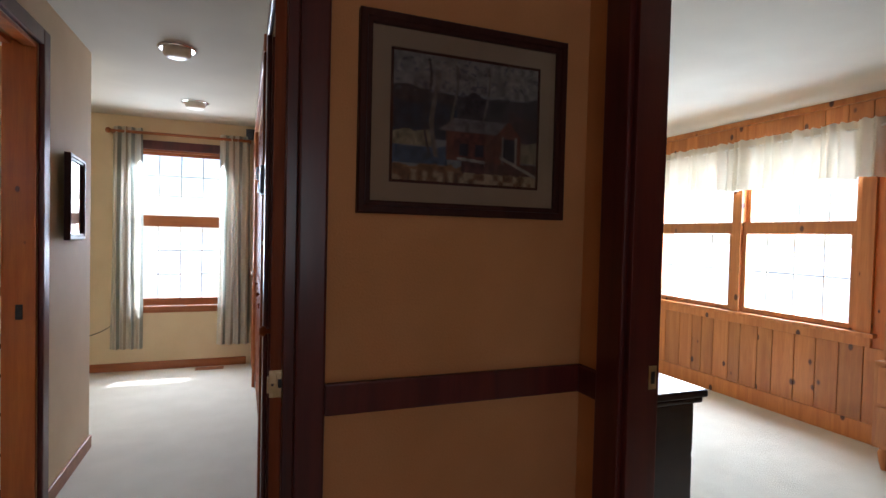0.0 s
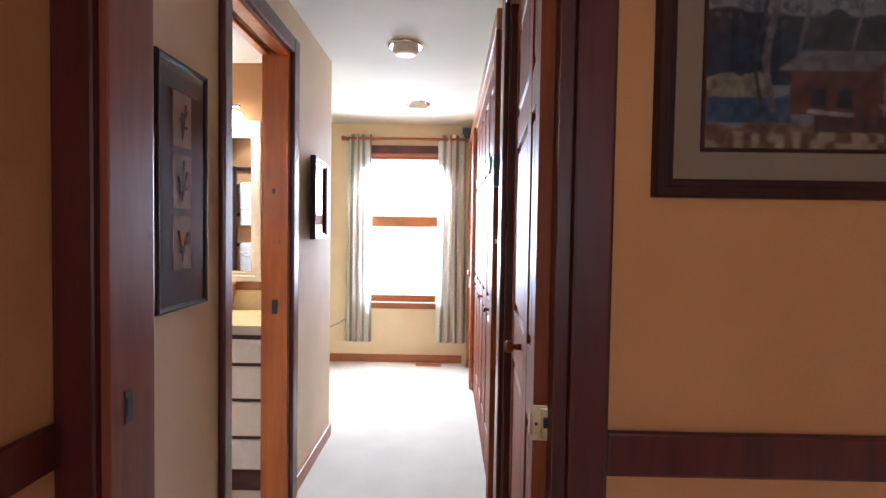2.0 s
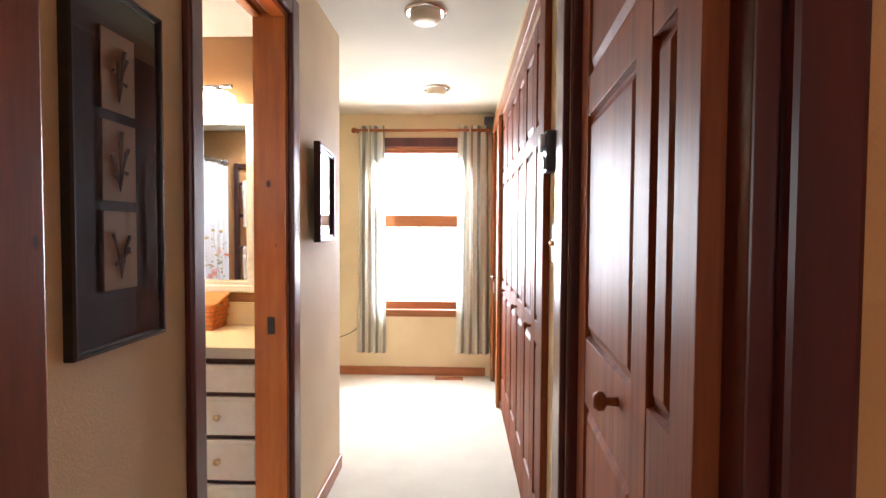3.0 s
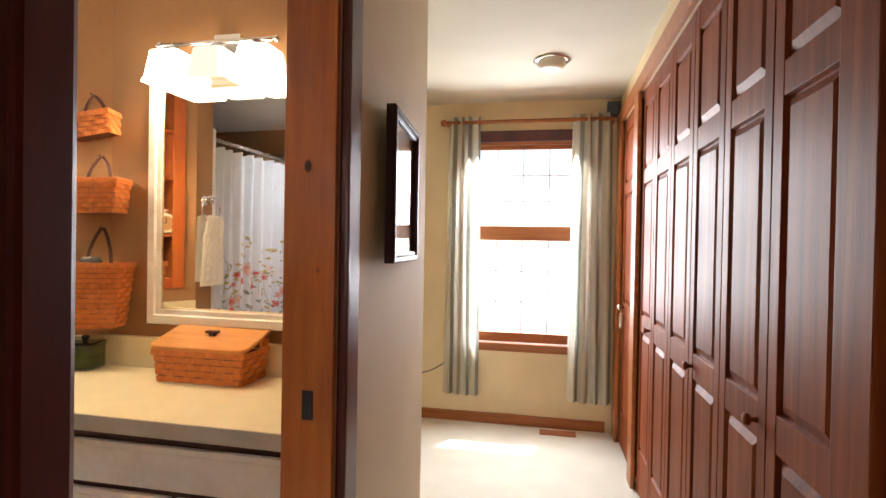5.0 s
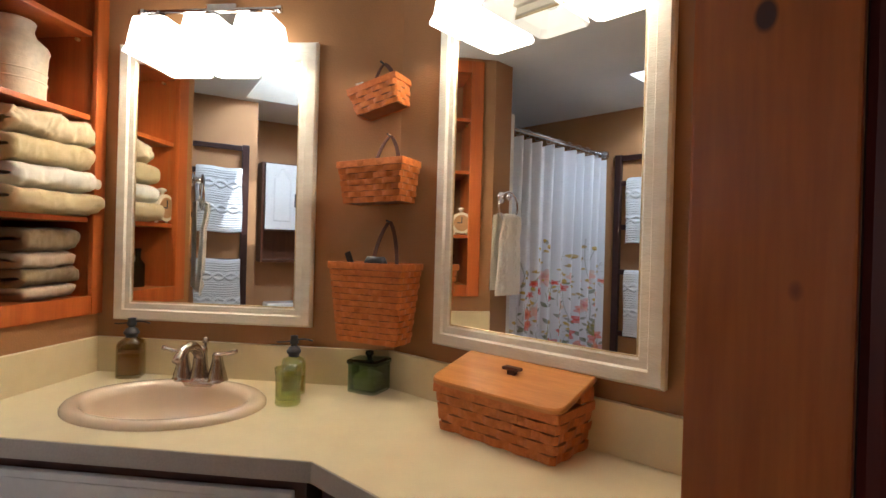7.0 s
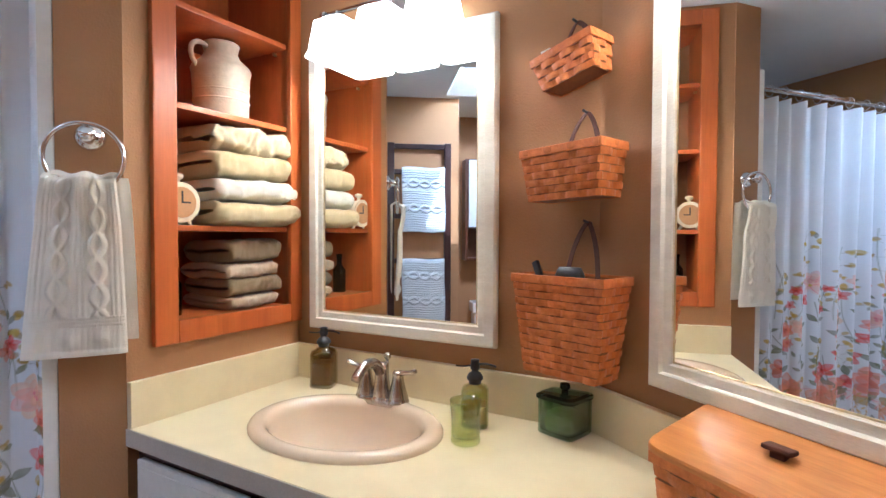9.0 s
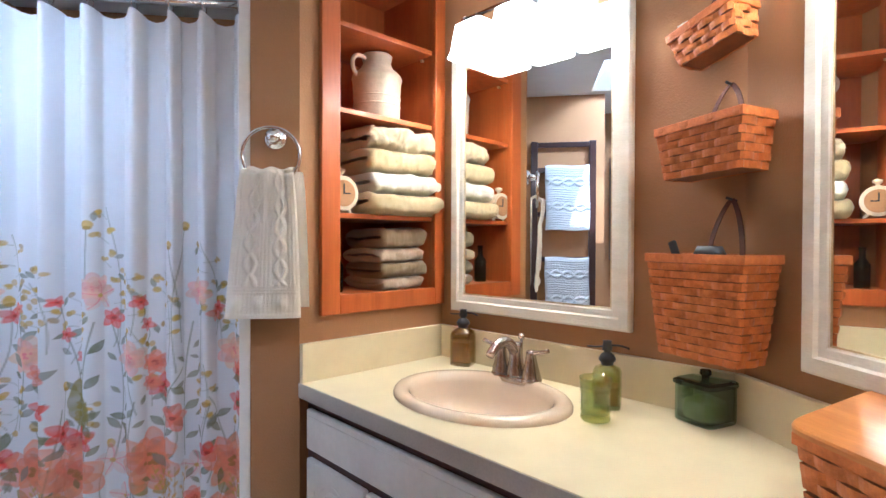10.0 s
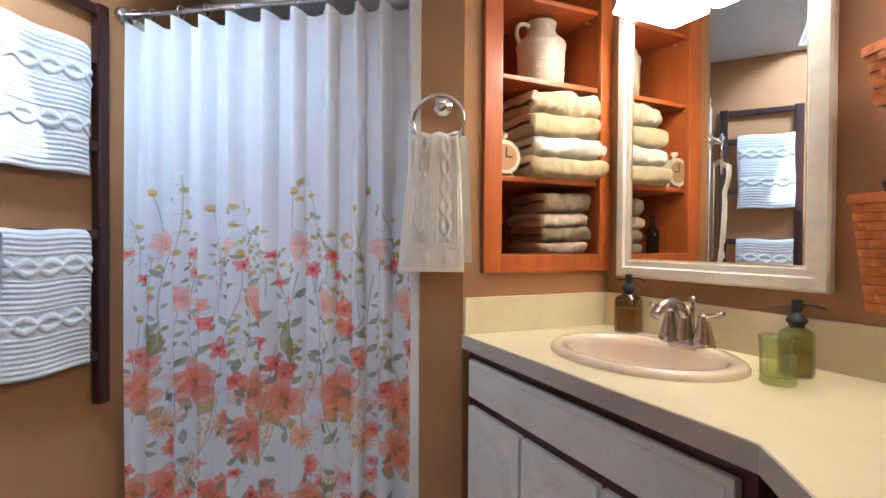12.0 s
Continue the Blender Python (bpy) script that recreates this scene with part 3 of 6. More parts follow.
# the side door that stands ajar, its latch edge towards the first room
ang = math.degrees(math.atan2(0.455 - 0.400, 2.74 - 1.895))
d = thing("panelled_door", pose(0.400, 1.895, FL + 0.012, 0, 0, -ang), "glossy red-brown panelled door standing ajar in the hall", "door")
SIDE_RAILS = [(0, 0.275), (0.915, 1.085), (1.655, 1.755), (2.06, 2.17)]
for y0, y1 in ((0, 0.085), (0.195, 0.285), (0.74, 0.846)):
    part("stile", boxes((0, 0.042, y0, y1, 0, 2.17), bevel=0.002), door_wood, d)
for y0, y1 in ((0.085, 0.195), (0.285, 0.74)):
    for z0, z1 in SIDE_RAILS:
        part("rail", boxes((0.001, 0.041, y0, y1, z0, z1), bevel=0.002), door_wood, d)
    for (a0, a1), (b0, b1) in zip(SIDE_RAILS, SIDE_RAILS[1:]):
        bm = raised_panel(bmesh.new(), y0, y1, a1, b0, 0.004)
        box(bm, 0.024, 0.038, y0, y1, a1, b0)
        part("panel", bm, door_wood, d)
part("door_knob", knob(bmesh.new(), 0.0, 0.375, 1.035, 0.019, 0.045), door_wood, d, "brown metal door knob", smooth=True)
lp2 = part("latch_plate", boxes((-0.002, 0.044, -0.003, 0.0, 0.920, 0.995), bevel=0.001), brass, d, "brass latch plate on the door's edge")
part("plate_lip", boxes((-0.008, -0.0022, -0.010, 0.004, 0.935, 0.980), bevel=0.002), brass, lp2)
part("bolt_surround", boxes((0.017, 0.036, -0.006, -0.003, 0.925, 0.990), bevel=0.003), brass, lp2)
part("bolt_hole", boxes((0.021, 0.032, -0.0075, -0.006, 0.948, 0.972), bevel=0.003), black_metal, lp2)
part("screw", boxes((0.004, 0.010, -0.0045, -0.003, 0.952, 0.959), bevel=0.001), black_metal, lp2)


def strike_plate(m, label, mat=None):
    t = thing("strike_plate", m, label, "strike plate")
    part("plate", boxes((-0.014, 0.014, 0.0, 0.002, -0.035, 0.035), bevel=0.0007), mat or brass, t)
    part("latch_hole", boxes((-0.007, 0.007, 0.002, 0.003, -0.018, 0.018)), black_metal, t)


strike_plate(pose(JX0 + 0.020, 1.90, 0.93, 0, 0, -90), "dark strike plate on the red-stained jamb", black_metal)
strike_plate(pose(-0.632, DY1 - 0.020, 0.935, 0, 0, 180), "dark strike plate on the knotty pine jamb", black_metal)
strike_plate(pose(1.46, 1.605, 0.93, 0, 0, 180), "brass strike plate on the red-brown jamb")

# thermostat and switch
t = thing("thermostat", pose(CX, 2.99, 1.508), "dark square wall thermostat with a round dial", "thermostat")
part("body", boxes((-0.036, 0, -0.040, 0.040, 0, 0.132), bevel=0.006), plastic_dark, t)
part("front_plate", boxes((-0.046, -0.04, -0.034, 0.034, 0.008, 0.052), bevel=0.002), plastic_grey, t)
dial = bmesh.new()
lathe(dial, [(0.03, 0), (0.03, 0.010), (0.024, 0.014), (0.012, 0.014), (0.0005, 0.013)], 24)
for v in dial.verts:
    v.co = pose(-0.04, 0, 0.095, 0, -90, 0) @ v.co
part("dial", dial, plastic_grey, t, smooth=False)
t = thing("light_switch", pose(CX, 2.955, 1.215), "ivory wall plate with a toggle switch", "light switch")
part("plate", boxes((-0.008, 0, -0.038, 0.038, 0, 0.125), bevel=0.004), plastic_white, t)
part("toggle", boxes((-0.024, -0.008, -0.006, 0.006, 0.055, 0.072), bevel=0.002), brass, t)
for zz in (0.018, 0.104):
    part("screw", boxes((-0.0095, -0.008, -0.004, 0.004, zz - 0.004, zz + 0.004), bevel=0.001), brass, t)


def colored_sheet(arr, w, h, name, mat):
    """A flat sheet w x h in the xz plane, facing -y, that shows the colours of arr (rows from the top)."""
    nv, nu = arr.shape[:2]
    me = bpy.data.meshes.new(name)
    xs, zs = np.linspace(-w / 2, w / 2, nu + 1), np.linspace(h, 0, nv + 1)
    verts = [(x, 0.0, z) for z in zs for x in xs]
    k = nu + 1
    faces = [(j * k + i, (j + 1) * k + i, (j + 1) * k + i + 1, j * k + i + 1) for j in range(nv) for i in range(nu)]
    me.from_pydata(verts, [], faces)
    at = me.attributes.new("print", "FLOAT_COLOR", "CORNER")
    c = np.ones((nv * nu, 4, 4), np.float32)
    c[:, :, :3] = arr.reshape(-1, 1, 3)
    at.data.foreach_set("color", c.ravel())
    me.materials.append(mat)
    return me


def blur_noise(rng, h, w, cell):
    a = rng.random((h // cell + 3, w // cell + 3))
    ys, xs = np.arange(h) / cell, np.arange(w) / cell
    y0, x0 = ys.astype(int), xs.astype(int)
    fy, fx = (ys - y0)[:, None], (xs - x0)[None, :]
    fy, fx = fy * fy * (3 - 2 * fy), fx * fx * (3 - 2 * fx)
    return (a[y0][:, x0] * (1 - fy) * (1 - fx) + a[y0 + 1][:, x0] * fy * (1 - fx) + a[y0][:, x0 + 1] * (1 - fy) * fx + a[y0 + 1][:, x0 + 1] * fy * fx)


def bridge_painting(nv=150, nu=200):
    """A loose watercolour: pale sky, dark woods, a red covered bridge, a blue stream and a warm bank."""
    rng = np.random.default_rng(4)
    v, u = np.mgrid[0:nv, 0:nu]
    v, u = v / nv, u / nu
    n1, n2, n3 = blur_noise(rng, nv, nu, 18), blur_noise(rng, nv, nu, 7), blur_noise(rng, nv, nu, 3)
    a = np.zeros((nv, nu, 3))
    a[:] = (0.42, 0.40, 0.40)
    def paint(mask, c, var=0.35):
        a[mask] = (np.array(c) * (1 - var + 2 * var * (0.6 * n2 + 0.4 * n3))[..., None])[mask]
    paint(v < 0.27, (0.46, 0.40, 0.36), 0.3)
    paint((v > 0.22 + 0.10 * n1) & (v < 0.62), (0.10, 0.075, 0.085), 0.6)
    paint((v > 0.34 + 0.1 * n1) & (v < 0.66) & (u < 0.42), (0.035, 0.055, 0.10), 0.5)
    paint((v > 0.36 + 0.1 * n1) & (v < 0.66) & (u > 0.78), (0.14, 0.08, 0.08), 0.5)
    paint((v > 0.57 + 0.05 * n2) & (v < 0.72) & (u < 0.25), (0.50, 0.40, 0.24))
    paint((v > 0.60 + 0.05 * n2) & (v < 0.8) & (u > 0.82), (0.50, 0.37, 0.22))
    paint((v > 0.70 + 0.04 * n1) & (v < 0.86) & (u < 0.36), (0.10, 0.16, 0.26), 0.5)
    paint((v > 0.84 + 0.05 * n2), (0.42, 0.20, 0.09), 0.6)
    paint((v > 0.80) & (u > 0.45) & (v < 0.88 + 0.06 * n2), (0.16, 0.06, 0.05), 0.5)
    paint((v > 0.90) & (n2 > 0.6), (0.60, 0.42, 0.24))
    paint((v < 0.30) & (n3 > 0.72), (0.20, 0.18, 0.20))
    # trees
    for cx, wd, top in ((0.265, 0.016, 0.10), (0.22, 0.008, 0.02), (0.40, 0.010, 0.05), (0.62, 0.006, 0.05)):
        paint((abs(u - cx - 0.02 * np.sin(v * 9)) < wd) & (v > top) & (v < 0.80), (0.30, 0.24, 0.20) if cx > 0.23 else (0.10, 0.08, 0.09))
    # bridge
    body = (u > 0.345) & (u < 0.80) & (v > 0.565) & (v < 0.81)
    paint(body, (0.26, 0.075, 0.05), 0.4)
    roof = (u > 0.31 + 0.10 * (0.56 - v) / 0.1) & (u < 0.78) & (v > 0.47) & (v < 0.575)
    paint(roof, (0.34, 0.28, 0.27), 0.25)
    gable = (v > 0.46 + 1.3 * abs(u - 0.785)) & (v < 0.82) & (abs(u - 0.785) < 0.09)
    paint(gable, (0.30, 0.085, 0.05), 0.3)
    paint((abs(u - 0.79) < 0.045) & (v > 0.60) & (v < 0.80), (0.04, 0.03, 0.05), 0.3)
    paint((abs(u - 0.79) < 0.055) & (abs(u - 0.79) > 0.043) & (v > 0.58) & (v < 0.82), (0.58, 0.48, 0.38), 0.2)
    paint((abs(v - 0.72) < 0.05) & ((abs(u - 0.47) < 0.03) | (abs(u - 0.58) < 0.03)), (0.05, 0.04, 0.06), 0.3)
    paint((abs(v - 0.79 - 0.1 * (u - 0.4)) < 0.012) & (u > 0.42) & (u < 0.62), (0.62, 0.54, 0.44), 0.2)
    paint((abs(v - 0.80 - 0.55 * (u - 0.8)) < 0.014) & (u > 0.72), (0.62, 0.52, 0.40), 0.2)
    soft = (a + np.roll(a, 1, 0) + np.roll(a, 1, 1) + np.roll(a, -1, 1)) / 4
    return 0.5 * soft * (0.50 + 0.35 * n2[..., None] + 0.15 * n3[..., None])


paper_print = printed("painted_paper", 0.75)


def framed_picture(m, w, h, border, mat_w, frame_mat, label, art=None, backing=None, depth=0.028):
    t = thing("framed_picture", m, label, "picture")
    part("frame", ring_frame(bmesh.new(), w, h, border, depth), frame_mat, t)
    part("mat_board", boxes((-w / 2 + border * 0.8, w / 2 - border * 0.8, -0.010, -0.004, border * 0.8, h - border * 0.8)), backing or mat_board, t)
    if art is not None:
        aw, ah = w - 2 * border - 2 * mat_w, h - 2 * border - 2 * mat_w
        rim = part("mat_edge", ring_frame(bmesh.new(), aw + 0.014, ah + 0.014, 0.008, 0.003, 0.0004), frame_mat, t, "thin brown line round the painting")
        rim.location = (0, -0.010, border + mat_w - 0.007)
        s = part("painting", colored_sheet(art, aw, ah, "painting", paper_print), paper_print, t, "watercolour of a red covered bridge among trees")
        s.location = (0, -0.0115, border + mat_w)
    g = part("glass", flat(-w / 2 + border * 0.9, w / 2 - border * 0.9, -0.015, border * 0.9, h - border * 0.9), picture_glass, t)
    g.visible_shadow = False
    return t


framed_picture(pose(0.95, 1.85, 1.392), 0.665, 0.562, 0.036, 0.062, frame_brown, "dark-framed watercolour of a covered bridge on tan wallpaper", bridge_painting())
# a tall black frame with three small prints
lp_t = framed_picture(pose(-0.57, 2.297, 1.081, 0, 0, 90), 0.282, 0.705, 0.014, 0, frame_black, "tall black frame with three botanical prints under glass", None, dark_mat, 0.022)
rng = random.Random(5)
for k, z in enumerate((0.115, 0.29, 0.465)):
    pp = part("print_sheet", boxes((-0.05, 0.05, -0.0125, -0.0105, z, z + 0.155), bevel=0.0004), linen, lp_t, "yellowed botanical print")
    bm = bmesh.new()
    for j in range(9):
        a0 = rng.uniform(0, 6.28)
        tube(bm, [(0, -0.0130, z + 0.02), (0.012 * math.cos(a0), -0.0130, z + 0.06 + 0.01 * j / 4), (0.026 * math.cos(a0), -0.0130, z + 0.07 + 0.03 * math.sin(a0) + 0.005 * j)], [0.0012, 0.0020, 0.0045], 6)
    part("drawing", bm, ink, pp)
# the small glazed frame by the bathroom door
framed_picture(pose(-0.556, 3.80, 1.262, 0, 0, 95.0), 0.415, 0.455, 0.032, 0, frame_brown, "small brown frame whose glass mirrors the window", None, linen, 0.03)

# hall ceiling lights
for x, y in ((-0.06, 3.90), (-0.075, 5.30)):
    t = thing("ceiling_light", pose(x, y, CEIL), "small recessed ceiling light with a white bowl, unlit", "ceiling light", "hall ceiling lights")
    bm = bmesh.new()
    lathe(bm, [(0.108, 0.0), (0.110, -0.006), (0.095, -0.010), (0.078, -0.010)], 36)
    part("trim_ring", bm, chrome, t, smooth=True)
    bm = bmesh.new()
    lathe(bm, [(0.078, -0.006), (0.080, -0.030), (0.068, -0.050), (0.045, -0.058), (0.0005, -0.060)], 36)
    part("bowl", bm, plastic_white, t, smooth=True)

# ---- hall window, curtains and rod ----
win = thing("window_1", pose(0, 6.17, 0), "brown-framed double-hung sash window, daylight behind", "window")
win["kind"] = "structure"
part("window_frame", boxes((WX0, WX0 + 0.03, 0.03, 0.12, WZ0, WZ1), (WX1 - 0.03, WX1, 0.03, 0.12, WZ0, WZ1), (WX0, WX1, 0.03, 0.12, WZ1 - 0.03, WZ1), bevel=0.003), base_wood, win)
part("casing", boxes((WX0 - 0.03, WX1 + 0.03, -0.018, 0.0, 2.105, 2.19), (WX0 - 0.06, WX0 - 0.004, -0.018, 0, WZ0, 2.105), (WX1 + 0.004, WX1 + 0.06, -0.018, 0, WZ0, 2.105), bevel=0.004), dark_trim, win)
part("window_sill", boxes((WX0 - 0.05, WX1 + 0.05, -0.03, 0.03, 0.54, 0.57), (WX0 - 0.02, WX1 + 0.02, -0.014, 0.0, 0.505, 0.54), bevel=0.004), base_wood, win)


def sash(parent, x0, x1, z0, z1, y, cols, rows, mat, rail=0.045, bottom=0.06, glass=None):
    s = part("sash", boxes((x0, x0 + 0.035, y, y + 0.03, z0, z1), (x1 - 0.035, x1, y, y + 0.03, z0, z1), (x0 + 0.035, x1 - 0.035, y, y + 0.03, z0, z0 + bottom), (x0 + 0.035, x1 - 0.035, y, y + 0.03, z1 - rail, z1), bevel=0.002), mat, parent)
    for c in range(1, cols):
        xx = x0 + (x1 - x0) * c / cols
        part("glazing_bar", boxes((xx - 0.005, xx + 0.005, y + 0.012, y + 0.020, z0 + bottom, z1 - rail)), white_paint, s)
    for r in range(1, rows):
        zz = z0 + bottom + (z1 - rail - z0 - bottom) * r / rows
        part("glazing_bar", boxes((x0 + 0.035, x1 - 0.035, y + 0.013, y + 0.019, zz - 0.005, zz + 0.005)), white_paint, s)
    g = part("pane", flat(x0 + 0.03, x1 - 0.03, y + 0.016, z0 + bottom - 0.005, z1 - rail + 0.005), glass_pane, s)
    g.visible_shadow = False
    return s


sash(win, WX0 + 0.025, WX1 - 0.025, 0.57, 1.465, 0.035, 4, 3, base_wood, 0.11, 0.075)
sash(win, WX0 + 0.025, WX1 - 0.025, 1.36, 2.09, 0.075, 4, 3, base_wood, 0.03, 0.10)

curtain_cloth = cloth("striped_curtain_cloth", (0.55, 0.54, 0.46), (0.62, 0.61, 0.53), 0.25)


def striped(name):
    """Curtain cloth in pale, grey-green and taupe stripes that run up and down."""
    mat, nt, p = nodes_of(name)
    N, L = nt.nodes.new, nt.links.new
    uv = N("ShaderNodeAttribute")
    uv.attribute_name = "across"
    rmp = N("ShaderNodeValToRGB")
    rmp.color_ramp.interpolation = "CONSTANT"
    fr = N("ShaderNodeMath")
    fr.operation = "FRACT"
    L(uv.outputs["Fac"], fr.inputs[0])
    L(fr.outputs[0], rmp.inputs[0])
    el = rmp.color_ramp.elements
    tones = [(0.0, (0.72, 0.70, 0.60)), (0.26, (0.32, 0.34, 0.29)), (0.38, (0.70, 0.67, 0.57)), (0.58, (0.42, 0.37, 0.28)), (0.66, (0.72, 0.71, 0.63)), (0.88, (0.34, 0.37, 0.34))]
    el[0].position, el[0].color = tones[0][0], (*tones[0][1], 1)
    el[1].position, el[1].color = tones[1][0], (*tones[1][1], 1)
    for pos, c in tones[2:]:
        e = el.new(pos)
        e.color = (*c, 1)
    L(rmp.outputs[0], p.inputs["Base Color"])
    p.inputs["Roughness"].default_value = 0.85
    tl = N("ShaderNodeBsdfTranslucent")
    L(rmp.outputs[0], tl.inputs["Color"])
    mx = N("ShaderNodeMixShader")
    mx.inputs["Fac"].default_value = 0.45
    L(p.outputs[0], mx.inputs[1])
    L(tl.outputs[0], mx.inputs[2])
    L(mx.outputs[0], nt.nodes["Material Output"].inputs["Surface"])
    return mat


stripe_cloth = striped("striped_curtain")


def hang(x0, x1, z0, z1, y, folds, depth, flare=0.0, phase=0.0):
    def fn(u, v):
        a = phase + u * folds * 2 * math.pi
        k = 0.75 + 0.25 * (1 - v)
        w = (x1 - x0) * (1 + flare * (1 - v))
        x = (x0 + x1) / 2 - w / 2 + w * u + 0.006 * math.sin(a * 0.5 + 3 * v)
        return (x, y + depth * k * math.sin(a + 0.5 * math.sin(2.2 * v)) + 0.006 * math.sin(7 * u + 2 * v), z0 + (z1 - z0) * v)
    me = sheet(fn, 90, 30, "curtain_panel")
    at = me.attributes.new("across", "FLOAT", "POINT")
    at.data.foreach_set("value", [(i % 91) / 90 * 1.35 for i in range(len(me.vertices))])
    return me


t = thing("window_curtains", pose(0, 0, 0), "grey-green and cream striped grommet curtains, drawn open", "curtains")
t.location = (-0.27, 6.10, 0.17)
for x0, x1, ph in ((-0.84, -0.595, 0.3), (0.09, 0.37, 1.2)):
    c = part("curtain_panel", hang(x0 + 0.27, x1 + 0.27, 0.0, 2.12, 0.0, 4, 0.028, 0.12, ph), stripe_cloth, t)
t = thing("curtain_rod", pose(0, 6.09, 2.245), "honey-stained wooden curtain rod with a ball end", "curtain rod")
part("rod", tube(bmesh.new(), [(-0.86, 0, 0), (0.38, 0, 0)], 0.014), base_wood, t, smooth=True)
bm = bmesh.new()
bmesh.ops.create_uvsphere(bm, u_segments=16, v_segments=10, radius=0.026, matrix=Matrix.Translation((-0.875, 0, 0)))
part("finial", bm, base_wood, t, smooth=True)
for xx in (-0.84, 0.37):
    part("bracket", boxes((xx - 0.012, xx + 0.012, 0.0, 0.08, -0.02, 0.012), bevel=0.003), base_wood, t)
t = thing("wall_box", pose(0.37, 6.12, 2.27), "small grey box on the wall above the curtain", "box")
part("body", boxes((-0.04, 0.045, -0.03, 0.05, 0, 0.10), bevel=0.006), plastic_dark, t)
t = thing("electric_cord", pose(0, 0, 0), "thin dark cord that hangs along the wall", "cord")
part("cord", tube(bmesh.new(), bez((-0.80, 6.14, 0.48), (-0.86, 6.13, 0.33), (-1.0, 6.13, 0.30), (-1.35, 6.15, 0.24), 16), 0.004, 6), black_metal, t, smooth=True)
t = thing("floor_vent", pose(0.02, 6.06, FL), "low tan metal floor register by the wall", "vent")
part("grille", boxes((-0.13, 0.13, -0.05, 0.05, 0, 0.006), bevel=0.002), base_wood, t)

# ---- bathroom: large things ----
COUNTER = 0.82
bisque = mixed("bisque_porcelain", (0.72, 0.57, 0.40), (0.76, 0.61, 0.44), 4.0, rough=0.12, bump=0.0, coat=0.5, rough_var=0.03, fine=0.02)
nickel = mixed("brushed_nickel", (0.42, 0.37, 0.33), (0.52, 0.46, 0.41), 30.0, rough=0.24, bump=0.0, metal=1.0)
mirror_glass = nodes_of("mirror_silver")[0]
_p = mirror_glass.node_tree.nodes["Principled BSDF"]
_p.inputs["Base Color"].default_value, _p.inputs["Metallic"].default_value, _p.inputs["Roughness"].default_value = (0.88, 0.89, 0.88, 1), 1.0, 0.008
kick_dark = mixed("dark_vanity_frame", (0.055, 0.018, 0.014), (0.085, 0.028, 0.02), 8.0, rough=0.4, bump=0.05, stretch=(1, 1, 5))
lit_glass = glow("lit_frosted_shade", (1.0, 0.88, 0.66), 4.0)
# for the bulb that is off: a faint glow is added to glass and bulb
dim_glass = glow("unlit_shade_faint_glow", (1.0, 0.86, 0.62), 0.35)


def vpoint(u, v, z):
    """A point by its place along the sink wall, its distance from it, and its height."""
    return VM @ Vector((u, -v, z))


# counter: along the sink wall, then bent along the second wall, with an oval hole for the sink
SINK_U, SINK_V, SINK_A, SINK_B = 0.480, 0.310, 0.275, 0.215
front = [vpoint(0.001, 0.607, 0), Vector((-1.475, 3.423, 0)), Vector((-0.702, 3.415, 0))]
outer = [vpoint(0.001, 0.001, 0), front[0], front[1], front[2], Vector((-0.702, W2Y - 0.001, 0)), Vector((-1.797, W2Y - 0.001, 0))]


def slab_with_hole(outline, hole, z0, z1):
    bm = bmesh.new()
    def edges_of(ps):
        vs = [bm.verts.new((p.x, p.y, z1)) for p in ps]
        return [bm.edges.new((vs[i], vs[(i + 1) % len(vs)])) for i in range(len(vs))]
    es = edges_of(outline) + (edges_of(hole) if hole else [])
    bmesh.ops.triangle_fill(bm, use_beauty=True, use_dissolve=False, edges=es)
    bmesh.ops.recalc_face_normals(bm, faces=bm.faces[:])
    r = bmesh.ops.extrude_face_region(bm, geom=bm.faces[:])
    for v in r["geom"]:
        if isinstance(v, bmesh.types.BMVert):
            v.co.z = z0
    bmesh.ops.recalc_face_normals(bm, faces=bm.faces[:])
    return bm


hole = [vpoint(SINK_U + 0.245 * math.cos(a), SINK_V + 0.185 * math.sin(a), 0) for a in [2 * math.pi * i / 48 for i in range(48)]]
ct = thing("countertop", pose(0, 0, 0), "cream laminate bathroom countertop with grey edge and splashback", "countertop")
part("top", slab_with_hole(outer, hole, COUNTER - 0.035, COUNTER), laminate, ct)
# grey edge strip, set slightly proud
def strip(bm, a, b, z0, z1, t):
    d = (b - a).normalized()
    n = Vector((d.y, -d.x, 0))
    vs = [bm.verts.new(c) for c in ((*a.xy, z0), (*b.xy, z0), (*b.xy, z1), (*a.xy, z1))]
    ws = [bm.verts.new((c.co.x + n.x * t, c.co.y + n.y * t, c.co.z)) for c in vs]
    for f in ((0, 1, 2, 3),):
        bm.faces.new([ws[i] for i in f])
    for i in range(4):
        j = (i + 1) % 4
        bm.faces.new((vs[i], vs[j], ws[j], ws[i]))
bm = bmesh.new()
strip(bm, front[0], front[1], COUNTER - 0.046, COUNTER - 0.0015, 0.003)
strip(bm, front[1], front[2], COUNTER - 0.046, COUNTER - 0.0015, 0.003)
part("edge_strip", bm, laminate_edge, ct, "grey laminate edge")
part("splashback", boxes((0.002, W1L, -0.02, -0.001, COUNTER, 0.94), bevel=0.002, m=VM), laminate, ct)
part("splashback", boxes((0.001, 0.02, -0.606, -0.021, COUNTER, 0.94), bevel=0.002, m=VM), laminate, ct)
part("splashback", boxes((-1.80, -0.702, W2Y - 0.02, W2Y - 0.001, COUNTER, 0.94), bevel=0.002), laminate, ct)

# vanity cabinets
FU = (front[1] - front[0])
FRONT_LEN = FU.length
